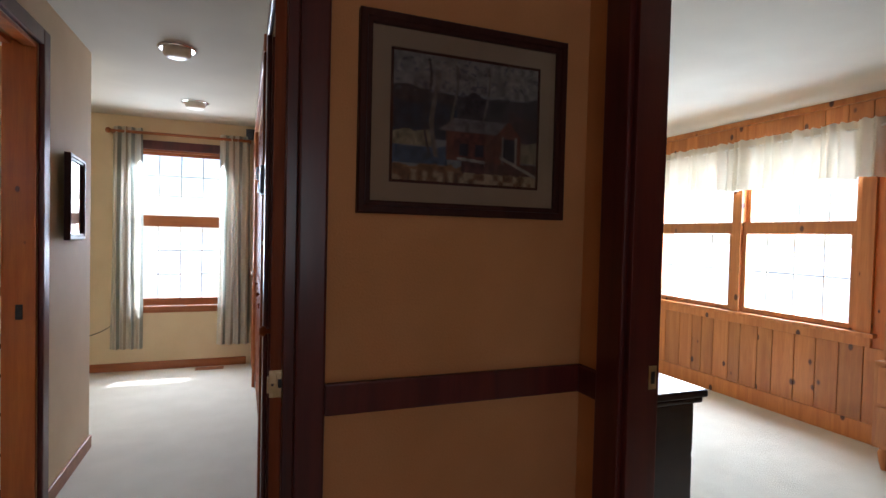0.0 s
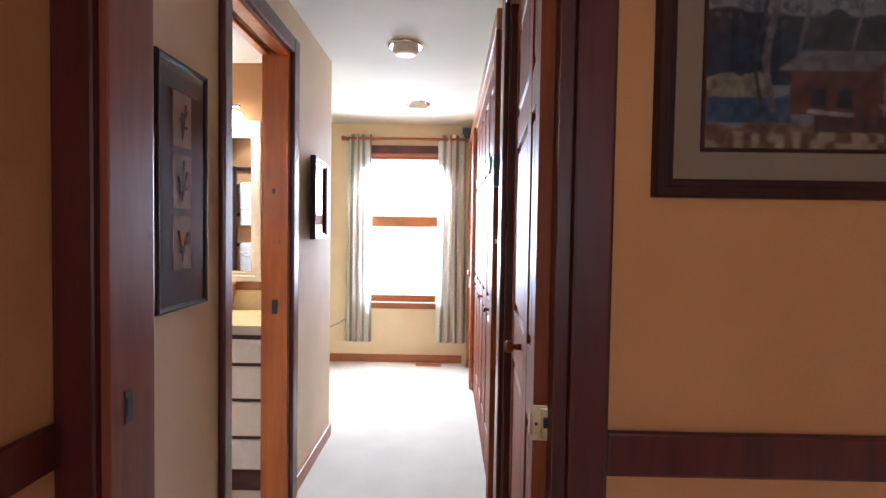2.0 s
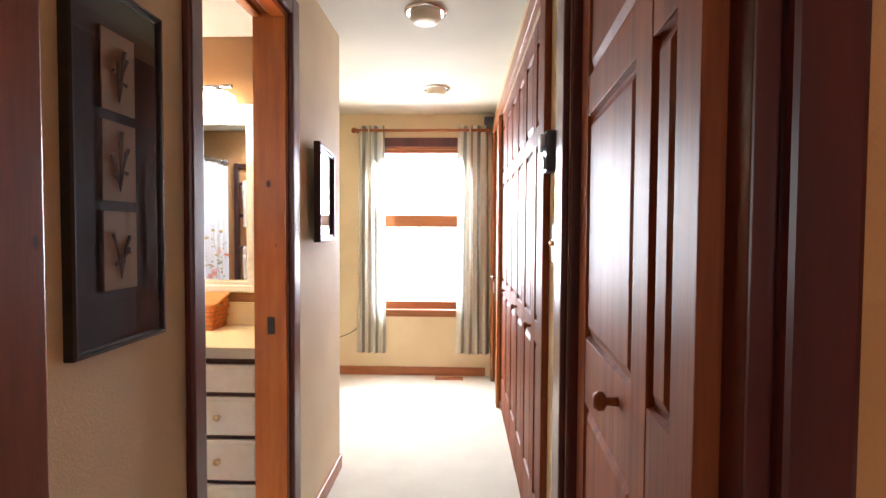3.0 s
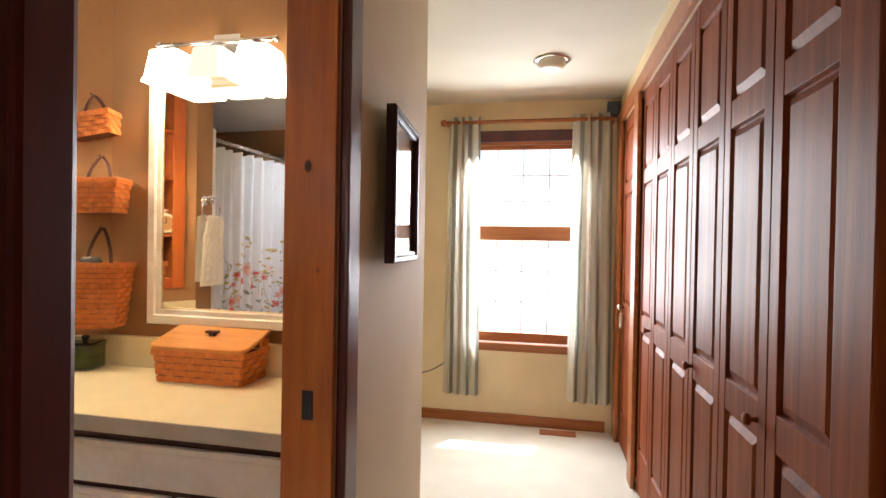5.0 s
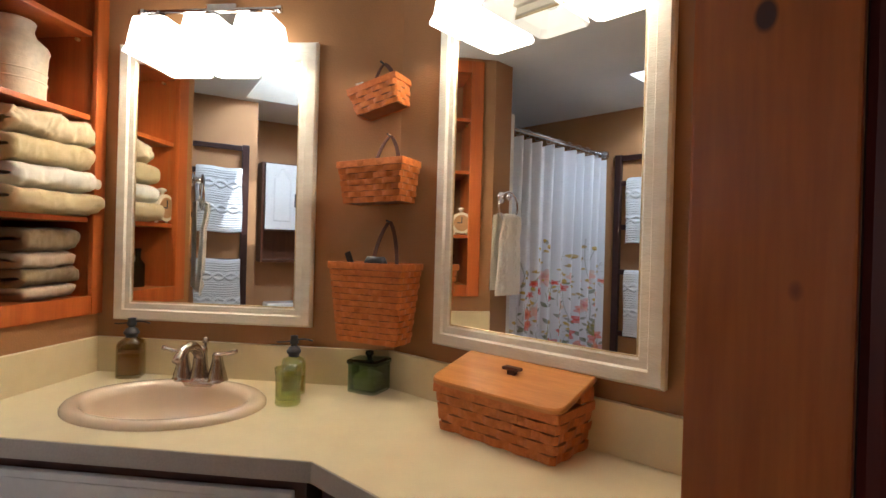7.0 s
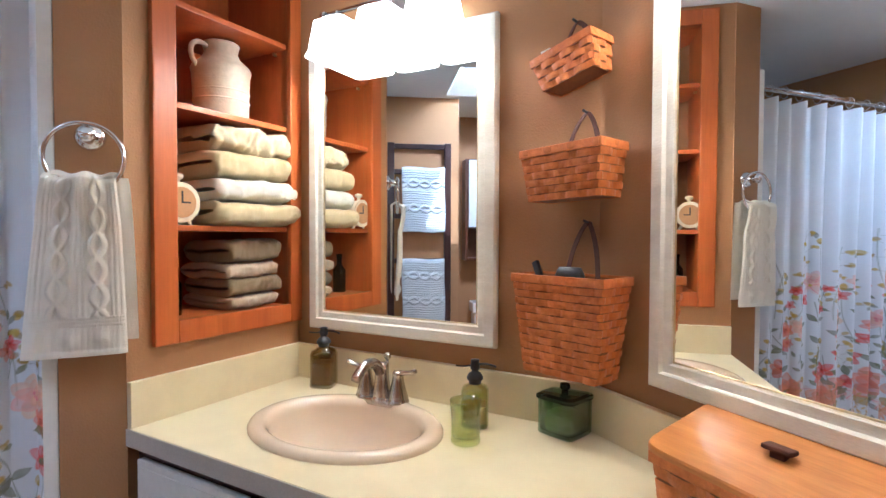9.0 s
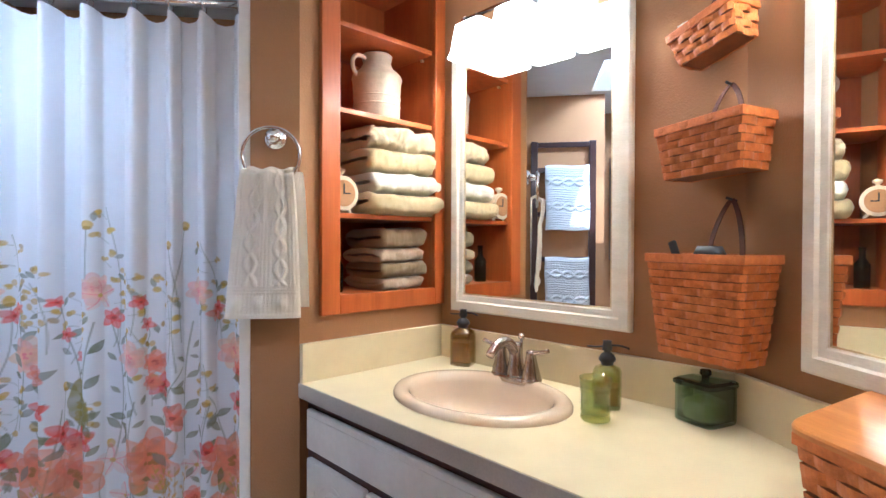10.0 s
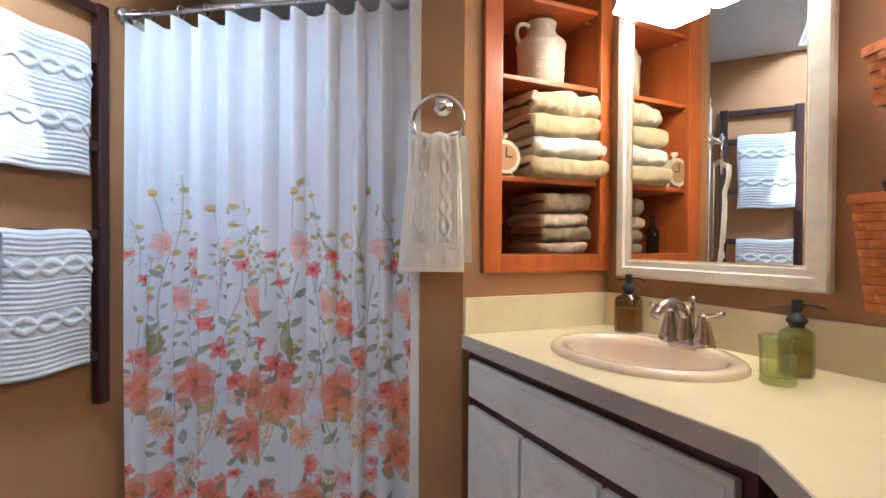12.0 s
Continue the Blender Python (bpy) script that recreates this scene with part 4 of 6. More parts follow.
VF = Matrix.Translation(front[0]) @ Matrix.Rotation(math.atan2(FU.y, FU.x), 4, "Z")   # x along the front, +y to the wall


def arch_panel(bm, x0, x1, z0, z1, y, m, arch=0.03):
    """A sunk field with an arched top in a door's face."""
    def ring(o, dy):
        pts = [(x0 + o, z0 + o), (x1 - o, z0 + o), (x1 - o, z1 - arch - o)]
        n = 12
        for i in range(n + 1):
            k = i / n
            xx = x1 - o + (x0 - x1 + 2 * o) * k
            zz = z1 - arch - o + arch * max(0.0, math.sin(math.pi * min(1, max(0, (k - 0.15) / 0.7)))) ** 0.7
            pts.append((xx, zz))
        pts.append((x0 + o, z1 - arch - o))
        return [bm.verts.new(m @ Vector((a, y + dy, b))) for a, b in pts]
    ls = [ring(0, -0.0005), ring(0.003, 0.006), ring(0.010, 0.006), ring(0.024, -0.004)]
    for a, b in zip(ls, ls[1:]):
        for i in range(len(a)):
            j = (i + 1) % len(a)
            bm.faces.new((a[i], a[j], b[j], b[i]))
    bm.faces.new(ls[-1])


def front_panel(name, parent, m, x0, x1, z0, z1, arch=False, knob_at=None):
    """A white drawer front or door of the vanity, its face proud of the dark frame."""
    f = part(name, boxes((x0, x1, -0.020, -0.001, z0, z1), bevel=0.004, m=m), vanity_white, parent)
    bm = bmesh.new()
    if arch:
        arch_panel(bm, x0 + 0.05, x1 - 0.05, z0 + 0.05, z1 - 0.040, -0.021, m, 0.045)
    else:
        box(bm, x0 + 0.016, x1 - 0.016, -0.0235, -0.0205, z0 + 0.016, z1 - 0.016, 0.0014, m)
    part("raised_panel" if arch else "field", bm, vanity_white, f)
    if knob_at:
        b = bmesh.new()
        knob(b, 0, 0, 0, 0.015, 0.028, (0, -1, 0))
        for v in b.verts:
            v.co = m @ (Vector((knob_at[0], -0.022, knob_at[1])) + v.co)
        part("knob", b, brass, f, "small aged brass knob", smooth=True)
    return f


v1 = thing("vanity_cabinet", pose(0, 0, 0), "worn white vanity cabinet under the sink, with arched doors", "cabinet", "vanity cabinets")
SET = 0.025
part("body", boxes((0.01, FRONT_LEN - 0.02, SET, 0.10, FL + 0.006, COUNTER - 0.05), m=VF), kick_dark, v1, "dark brown cabinet frame")
M1 = VF @ Matrix.Translation((0, SET, 0))
front_panel("false_drawer", v1, M1, 0.035, FRONT_LEN - 0.045, 0.625, 0.745)
w3 = (FRONT_LEN - 0.08) / 3
for i in range(3):
    front_panel("door", v1, M1, 0.035 + i * w3, 0.035 + (i + 1) * w3 - 0.012, 0.09, 0.595, True)
v2 = thing("vanity_cabinet", pose(0, 0, 0), "worn white vanity drawer cabinet with brass knobs", "cabinet", "vanity cabinets")
M2 = Matrix.Translation((front[1].x, front[1].y + 0.025, 0))
V2L = front[2].x - front[1].x
part("body", boxes((0.005, V2L - 0.004, 0, 0.42, FL + 0.006, COUNTER - 0.05), m=M2), kick_dark, v2, "dark brown cabinet frame")
front_panel("drawer", v2, M2, 0.03, V2L - 0.03, 0.625, 0.745)
for z0, z1 in ((0.44, 0.605), (0.245, 0.42), (0.07, 0.225)):
    front_panel("drawer", v2, M2, 0.03, V2L / 2 - 0.008, z0, z1, False, (0.20, (z0 + z1) / 2))
    front_panel("drawer", v2, M2, V2L / 2 + 0.008, V2L - 0.03, z0, z1, False, (V2L - 0.20, (z0 + z1) / 2))

# sink
sk = thing("sink", VM @ pose(SINK_U, -SINK_V, COUNTER), "oval bisque drop-in porcelain sink", "sink")
bm = bmesh.new()
lathe(bm, [(1.0, 0.0), (1.0, 0.008), (0.975, 0.016), (0.94, 0.020), (0.86, 0.019), (0.81, 0.012), (0.785, -0.008), (0.75, -0.05), (0.65, -0.10), (0.45, -0.132), (0.2, -0.14), (0.09, -0.142)], 64, SINK_A, SINK_B)
part("basin", bm, bisque, sk, smooth=True)
bm = bmesh.new()
lathe(bm, [(0.028, -0.140), (0.026, -0.136), (0.018, -0.137), (0.0005, -0.139)], 24)
part("drain", bm, nickel, sk, smooth=True)

# faucet
fc = thing("faucet", VM @ pose(0.455, -0.112, COUNTER + 0.004) @ Matrix.Scale(1.12, 4), "brushed nickel two-handle faucet on the sink's rim", "faucet")
bm = bmesh.new()
lathe(bm, [(1, 0), (1, 0.008), (0.93, 0.014), (0.80, 0.018), (0.0005, 0.018)], 36, 0.085, 0.03)
part("base_plate", bm, nickel, fc, smooth=True)
for sx in (-1, 1):
    bm = bmesh.new()
    lathe(bm, [(0.029, 0.010), (0.029, 0.016), (0.0265, 0.018), (0.0265, 0.024), (0.022, 0.040), (0.016, 0.064), (0.0135, 0.080), (0.0145, 0.086), (0.011, 0.092), (0.0005, 0.093)], 24, cx=sx * 0.052)
    h = part("handle", bm, nickel, fc, smooth=True)
    bm = bmesh.new()
    tube(bm, bez((sx * 0.052, 0, 0.086), (sx * 0.066, 0, 0.089), (sx * 0.085, -0.004, 0.090), (sx * 0.112, -0.008, 0.101), 10), [0.008, 0.008, 0.0075, 0.007, 0.0065, 0.006, 0.006, 0.006, 0.006, 0.0065, 0.006], 12)
    part("lever", bm, nickel, h, smooth=True)
bm = bmesh.new()
lathe(bm, [(0.030, 0.010), (0.030, 0.016), (0.027, 0.018), (0.0265, 0.026), (0.021, 0.05), (0.0175, 0.085), (0.0185, 0.100), (0.014, 0.108), (0.0005, 0.110)], 24)
tube(bm, bez((0, 0.002, 0.072), (0, -0.030, 0.130), (0, -0.070, 0.128), (0, -0.112, 0.086), 18), [0.0155 - 0.0002 * k for k in range(19)], 18)
part("spout", bm, nickel, fc, smooth=True)
bm = bmesh.new()
tube(bm, [(0, 0.024, 0.02), (0, 0.024, 0.115)], 0.004, 8)
lathe(bm, [(0.0005, 0.112), (0.009, 0.114), (0.010, 0.122), (0.006, 0.130), (0.0005, 0.131)], 16, cx=0, cy=0.024)
part("lift_rod", bm, nickel, fc, smooth=True)


# framed mirrors
def framed_mirror(m, w, h, label):
    t = thing("wall_mirror", m, label, "mirror", "bathroom mirrors")
    part("frame", ring_frame(bmesh.new(), w, h, 0.062, 0.024, 0.006), mirror_white, t)
    b = bmesh.new()
    ring_frame(b, w - 0.106, h - 0.106, 0.012, 0.013, 0.001)
    for v in b.verts:
        v.co.z += 0.053
    part("inner_lip", b, brass, t, "thin darkened gilt inner edge")
    part("glass", boxes((-w / 2 + 0.055, w / 2 - 0.055, -0.010, -0.004, 0.055, h - 0.055)), mirror_glass, t)
    return t


framed_mirror(VM @ pose(0.4325, -0.0075, 1.005, 0, 0, 1.0), 0.70, 0.942, "tall mirror in a worn white wooden frame over the sink")
framed_mirror(pose(-1.258, W2Y - 0.011, 0.993, 0, 0, -1.5), 0.685, 0.965, "tall mirror in a worn white wooden frame over the counter")


# vanity lamps
def vanity_light(m, label, lit):
    t = thing("vanity_light", m, label, "wall lamp", "vanity lamps")
    part("bar", tube(bmesh.new(), [(-0.232, -0.085, 0.0), (0.232, -0.085, 0.0)], 0.0085, 12), chrome, t, smooth=True)
    for sx in (-0.236, 0.236):
        part("bar_end", tube(bmesh.new(), [(sx - 0.008, -0.085, 0), (sx + 0.008, -0.085, 0)], 0.012, 14), chrome, t, smooth=True)
    part("back_plate", boxes((-0.055, 0.055, -0.022, 0.0, -0.055, 0.055), bevel=0.006), chrome, t)
    part("arm", tube(bmesh.new(), bez((0.03, -0.02, -0.02), (0.03, -0.06, -0.03), (0.0, -0.085, -0.02), (0.0, -0.085, 0.0), 8), 0.007), chrome, t, smooth=True)
    for k, x in enumerate((-0.176, 0.0, 0.176)):
        part("holder", lathe(bmesh.new(), [(0.010, 0.002), (0.014, -0.006), (0.046, -0.030), (0.048, -0.0345), (0.0005, -0.0345)], 4, cx=x, cy=-0.085), chrome, t)
        b = bmesh.new()
        rings = []
        for r, z in ((0.030, -0.034), (0.056, -0.035), (0.060, -0.040), (0.068, -0.095), (0.072, -0.128), (0.080, -0.148), (0.077, -0.149), (0.068, -0.127), (0.063, -0.095), (0.054, -0.044)):
            rings.append([b.verts.new((x + r * s[0], -0.085 + r * s[1], z)) for s in ((-1, -0.8), (-0.8, -1), (0.8, -1), (1, -0.8), (1, 0.8), (0.8, 1), (-0.8, 1), (-1, 0.8))])
        for p, q in zip(rings, rings[1:]):
            for i in range(8):
                j = (i + 1) % 8
                b.faces.new((p[i], q[i], q[j], p[j]))
        s = part("shade", b, lit_glass if lit[k] else dim_glass, t, "" if lit[k] else "frosted shade whose bulb is off", smooth=False)
        b = bmesh.new()
        bmesh.ops.create_uvsphere(b, u_segments=16, v_segments=10, radius=0.026, matrix=Matrix.Translation((x, -0.085, -0.085)))
        part("bulb", b, lit_glass if lit[k] else dim_glass, s, smooth=True)
        if lit[k]:
            lamp = bpy.data.lights.new("bulb_light", "POINT")
            lamp.energy, lamp.color, lamp.shadow_soft_size = 2.3, (1.0, 0.74, 0.45), 0.022
            lo = new("bulb_light", lamp)
            lo.matrix_world = m @ Matrix.Translation((x, -0.085, -0.128))


vanity_light(VM @ pose(0.440, -0.001, 2.028), "chrome vanity lamp with three lit frosted shades", (1, 1, 1))
vanity_light(pose(-1.268, W2Y - 0.001, 2.034), "chrome vanity lamp with frosted shades, the middle one unlit", (1, 0, 1))

# recessed shelf
sh = thing("recessed_shelf", VM @ pose(0, 0, 0), "honey-stained recessed shelf unit with stacked towels and jars", "shelf")
D = 0.32
part("back", boxes((-D, -D + 0.012, -NI1 - 0.01, -NI0 + 0.01, NZ0 - 0.01, NZ1 + 0.01)), shelf_wood, sh)
part("side", boxes((-D, 0.0, -NI1 - 0.014, -NI1, NZ0, NZ1)), shelf_wood, sh)
part("side", boxes((-D, 0.0, -NI0, -NI0 + 0.014, NZ0, NZ1)), shelf_wood, sh)
part("bottom", boxes((-D, 0.0, -NI1, -NI0, NZ0 - 0.016, NZ0)), shelf_wood, sh)
part("top", boxes((-D, 0.0, -NI1, -NI0, NZ1, NZ1 + 0.016)), shelf_wood, sh)
SHELVES = (1.352, 1.70, 1.985)
for z in SHELVES:
    part("shelf", boxes((-D + 0.012, -0.004, -NI1 + 0.001, -NI0 - 0.001, z - 0.018, z), bevel=0.003), shelf_wood, sh)
fr = bmesh.new()
for r in ((0.0, 0.02, -0.54, -NI1 + 0.004, 1.02, 2.29), (0.0, 0.02, -NI0 - 0.004, -0.004, 1.02, 2.29), (0.0, 0.02, -NI1 + 0.004, -NI0 - 0.004, 1.02, NZ0 + 0.004), (0.0, 0.02, -NI1 + 0.004, -NI0 - 0.004, NZ1 - 0.004, 2.29)):
    box(fr, *r, bevel=0.004)
part("face_frame", fr, shelf_wood, sh)
for vv in (NI1 - 0.006, NI0 + 0.006):
    part("shelf_pin", tube(bmesh.new(), [(-0.05, -vv, 1.955), (-0.05, -vv + (0.012 if vv > 0.2 else -0.012), 1.955)], 0.006, 8), brass, sh)

terry_cream = cloth("cream_terry", (0.74, 0.60, 0.36), (0.80, 0.67, 0.43), 0.0, 14.0, 1.0, 700.0)
terry_sage = cloth("sage_terry", (0.58, 0.45, 0.22), (0.65, 0.52, 0.28), 0.0, 14.0, 1.0, 700.0)
terry_olive = cloth("olive_brown_terry", (0.25, 0.18, 0.085), (0.31, 0.23, 0.12), 0.0, 14.0, 1.0, 700.0)
terry_beige = cloth("beige_terry", (0.50, 0.37, 0.24), (0.56, 0.43, 0.29), 0.0, 14.0, 1.0, 700.0)
terry_white = cloth("white_terry", (0.78, 0.74, 0.63), (0.84, 0.80, 0.70), 0.0, 14.0, 0.9, 700.0)


def folded_towel(m, w, d, h, mat, label, seed, rumple=1.0):
    """A towel folded over itself: a full round fold towards +x, square ends that show the layers."""
    rr = random.Random(seed)
    p1, p2 = rr.uniform(0, 6), rr.uniform(0, 6)
    t = thing("folded_towel", m, label, "towel", "folded towels")

    def fn(u, v):
        a = 2 * math.pi * u
        c, s = math.cos(a), math.sin(a)
        ex = (abs(c) ** 0.5) * (1 if c > 0 else -1)
        ez = (abs(s) ** 0.62) * (1 if s > 0 else -1)
        yy = v - 0.5
        k = 2 * abs(yy)
        edge = 1.0 if k < 0.86 else math.sqrt(max(0.0, 1 - ((k - 0.86) / 0.14) ** 2.4))
        wr = rumple * (0.0075 * noise.noise((ex * 2.0, yy * 7 + p1, s * 1.2)) + 0.004 * noise.noise((ex * 5, yy * 20 + p2, s * 2)) + 0.002 * noise.noise((ex * 12, yy * 50 + p1, s * 4)))
        groove = -0.010 * math.exp(-((ez + 0.08 * math.sin(4 * yy + p1)) / 0.16) ** 2) if c < 0.55 else 0.0
        sag = 0.004 * math.sin(5 * yy + p1) + 0.003 * math.sin(3.1 * ex + p2)
        x = ex * (d / 2) * (0.90 + 0.10 * edge) + 0.005 * math.sin(9 * yy + p2) + wr
        y = yy * w + (0.5 * groove if k > 0.8 else 0.0) * (1 if yy < 0 else -1) + 0.5 * wr
        return (x, y, h * 0.5 + ez * h * 0.52 * (0.15 + 0.85 * edge) + sag + wr * 0.7 * ez)
    part("cloth", sheet(fn, 64, 56, "cloth"), mat, t)
    return t


cyN = -(NI0 + NI1) / 2
x = 0
z = SHELVES[0]
for k, (h, mat, off, lab) in enumerate(((0.075, terry_sage, 0.02, "sage green"), (0.075, terry_white, 0.0, "white"), (0.085, terry_sage, 0.0, "sage green"), (0.085, terry_cream, -0.015, "cream"))):
    folded_towel(VM @ pose(-0.128 + 0.012 * (k == 0), cyN + 0.066 + 0.012 * (k % 2), z), 0.335 - 0.008 * k, 0.315 - 0.012 * k, h, mat, lab + " folded bath towel in a stack on the shelf", k, 2.4 if k == 3 else 1.0)
    z += h * 0.985
z = NZ0
for k, (h, mat, lab) in enumerate(((0.045, terry_beige, "beige"), (0.06, terry_olive, "olive brown"), (0.05, terry_beige, "beige"), (0.075, terry_olive, "olive brown"))):
    folded_towel(VM @ pose(-0.15, cyN + 0.092 + 0.010 * (k % 2), z), 0.215 - 0.02 * (k == 0), 0.25, h, mat, lab + " folded hand towel in a stack on the bottom shelf", 20 + k)
    z += h * 0.98

# stoneware jug on the shelf
stoneware = mixed("cream_stoneware", (0.66, 0.56, 0.40), (0.74, 0.64, 0.48), 9.0, rough=0.5, bump=0.3, bump_scale=60)
jug = thing("milk_can_jug", VM @ pose(-0.13, cyN + 0.045, SHELVES[1]), "cream stoneware milk-can jug with an embossed band", "jug")
bm = bmesh.new()
lathe(bm, [(0.0005, 0.002), (0.080, 0.0), (0.086, 0.006), (0.088, 0.10), (0.091, 0.150), (0.095, 0.165), (0.090, 0.178), (0.060, 0.205), (0.052, 0.225), (0.058, 0.252), (0.054, 0.256), (0.046, 0.228), (0.05, 0.205), (0.0005, 0.19)], 40)
part("body", bm, stoneware, jug, smooth=True)
part("handle", tube(bmesh.new(), bez((0.0, -0.052, 0.235), (0, -0.115, 0.26), (0, -0.125, 0.19), (0, -0.088, 0.165), 14), 0.008, 10), stoneware, jug, smooth=True)
for k in range(3):
    b = bmesh.new()
    lathe(b, [(0.0875, 0.06 + 0.03 * k), (0.0905, 0.063 + 0.03 * k), (0.0875, 0.066 + 0.03 * k)], 40)
    part("embossed_band", b, stoneware, jug, smooth=True)
# small alarm clock
clock_tan = mixed("tan_clock_face", (0.42, 0.22, 0.085), (0.47, 0.26, 0.11), 20.0, rough=0.6, bump=0.05)
clk = thing("alarm_clock", VM @ pose(-0.030, -NI1 + 0.034, SHELVES[0]) @ Matrix.Scale(1.16, 4), "small round cream alarm clock on the shelf", "clock")
b = bmesh.new()
bmesh.ops.create_cone(b, cap_ends=True, segments=36, radius1=0.046, radius2=0.050, depth=0.035, matrix=pose(0, 0, 0.056, 0, 90, 0))
part("case", b, stoneware, clk)
b = bmesh.new()
bmesh.ops.create_cone(b, cap_ends=True, segments=36, radius1=0.038, radius2=0.038, depth=0.004, matrix=pose(0.018, 0, 0.056, 0, 90, 0))
part("dial", b, clock_tan, clk, "tan clock face")
part("hand", boxes((0.0195, 0.0215, -0.002, 0.002, 0.056, 0.084), (0.0195, 0.0215, -0.002, 0.022, 0.054, 0.058)), black_metal, clk)
b = bmesh.new()
lathe(b, [(0.006, 0.102), (0.006, 0.112), (0.014, 0.118), (0.014, 0.126), (0.0005, 0.130)], 16)
part("bell", b, stoneware, clk, smooth=True)
for sy in (-1, 1):
    part("foot", tube(bmesh.new(), [(0, sy * 0.02, 0.022), (0, sy * 0.034, 0.0)], [0.006, 0.005], 8), stoneware, clk)

# bottles and jars
green_glass = thin_glass("olive_green_glass", (0.82, 0.86, 0.60))
amber_glass = thin_glass("amber_glass", (0.76, 0.68, 0.46))
dark_glass = thin_glass("dark_green_glass", (0.56, 0.68, 0.58))
black_glass = glassy("blackish_green_glass", (0.12, 0.20, 0.17))
soap = mixed("amber_soap", (0.42, 0.22, 0.05), (0.48, 0.26, 0.065), 5.0, rough=0.3, bump=0.0)
olive = mixed("olive_soap_balls", (0.46, 0.48, 0.12), (0.58, 0.58, 0.20), 30.0, rough=0.5, bump=0.3)


def round_square(r, n=6.0, k=40):
    out = []
    for i in range(k):
        a = 2 * math.pi * i / k
        c, s = math.cos(a), math.sin(a)
        q = (abs(c) ** n + abs(s) ** n) ** (-1 / n)
        out.append((r * q * c, r * q * s))
    return out


def square_lathe(bm, profile, n=6.0, k=40):
    rings = [[bm.verts.new((x, y, z)) for x, y in round_square(r, nn, k)] for r, z, nn in profile]
    for a, b in zip(rings, rings[1:]):
        for i in range(k):
            j = (i + 1) % k
            bm.faces.new((a[i], a[j], b[j], b[i]))
    bm.faces.new(list(reversed(rings[0])))
    bm.faces.new(rings[-1])
    return bm


def pump_bottle(m, glass, label, w=0.036, h=0.115, fill=0.6):
    t = thing("soap_dispenser", m, label, "soap dispenser")
    b = square_lathe(bmesh.new(), [(w * 0.93, 0.0, 5), (w, 0.006, 5), (w, h * 0.80, 5), (w * 0.9, h * 0.88, 4), (w * 0.45, h * 0.97, 2.2), (w * 0.40, h, 2), (w * 0.36, h, 2), (w * 0.40, h * 0.95, 2.2), (w * 0.82, h * 0.86, 4), (w * 0.90, h * 0.79, 5), (w * 0.90, 0.010, 5)])
    body = part("bottle", b, glass, t, smooth=True)
    part("liquid", square_lathe(bmesh.new(), [(w * 0.87, 0.012, 5), (w * 0.87, h * fill, 5)]), soap, body)
    b = bmesh.new()
    lathe(b, [(w * 0.44, h - 0.004), (w * 0.47, h + 0.004), (w * 0.60, h + 0.008), (w * 0.62, h + 0.014), (w * 0.46, h + 0.024), (w * 0.26, h + 0.029), (w * 0.24, h + 0.033), (w * 0.36, h + 0.036), (w * 0.36, h + 0.044), (w * 0.30, h + 0.056), (w * 0.34, h + 0.060), (0.0005, h + 0.062)], 24)
    part("pump_collar", b, black_metal, t, "black domed metal pump", smooth=True)
    part("nozzle", tube(bmesh.new(), bez((0, 0, h + 0.046), (0.020, 0, h + 0.051), (0.038, 0, h + 0.050), (0.056, 0, h + 0.042), 8), 0.0028, 8), black_metal, t, smooth=True)
    part("lever", tube(bmesh.new(), bez((0, 0, h + 0.046), (-0.018, 0, h + 0.044), (-0.030, 0, h + 0.040), (-0.052, 0, h + 0.043), 8), 0.0024, 8), black_metal, t, smooth=True)
    return t


pump_bottle(VM @ pose(0.175, -0.060, COUNTER, 0, 0, 20), amber_glass, "square amber glass soap bottle with a black pump", 0.039, 0.136)
pump_bottle(Matrix.Translation((-1.955, 3.675, COUNTER)) @ pose(0, 0, 0, 0, 0, 60), green_glass, "square green glass soap bottle with a black pump", fill=0.5)
tm = thing("glass_tumbler", pose(-1.862, 3.60, COUNTER), "olive green ribbed glass tumbler on the counter", "glass")
b = bmesh.new()
lathe(b, [(0.0005, 0.0), (0.033, 0.0), (0.036, 0.004), (0.036, 0.010), (0.0345, 0.014), (0.035, 0.022), (0.0365, 0.025), (0.035, 0.028), (0.0355, 0.068), (0.0375, 0.071), (0.036, 0.075), (0.037, 0.085), (0.0385, 0.088), (0.0375, 0.091), (0.039, 0.104), (0.037, 0.105), (0.0345, 0.075), (0.033, 0.016), (0.0005, 0.012)], 40)
part("cup", b, green_glass, tm, smooth=True)
jr = thing("square_jar", pose(-1.815, 3.862, COUNTER, 0, 0, 18), "dark green square glass jar with a knobbed lid", "jar")
b = square_lathe(bmesh.new(), [(0.050, 0.0, 9), (0.052, 0.004, 9), (0.052, 0.088, 9), (0.049, 0.088, 9), (0.048, 0.008, 9)])
part("jar", b, dark_glass, jr)
part("soap_balls", square_lathe(bmesh.new(), [(0.040, 0.010, 4), (0.044, 0.03, 4), (0.04, 0.052, 3), (0.02, 0.062, 2)]), olive, jr, "olive soap inside")
b = square_lathe(bmesh.new(), [(0.050, 0.0885, 9), (0.056, 0.090, 9), (0.056, 0.099, 9), (0.048, 0.104, 9)])
lathe(b, [(0.009, 0.103), (0.008, 0.110), (0.014, 0.116), (0.012, 0.126), (0.0005, 0.128)], 16)
part("lid", b, black_glass, jr, "dark glass lid")
db = thing("dark_bottle", VM @ pose(-0.11, -NI1 + 0.065, NZ0), "small dark glass bottle on the bottom shelf", "bottle")
b = bmesh.new()
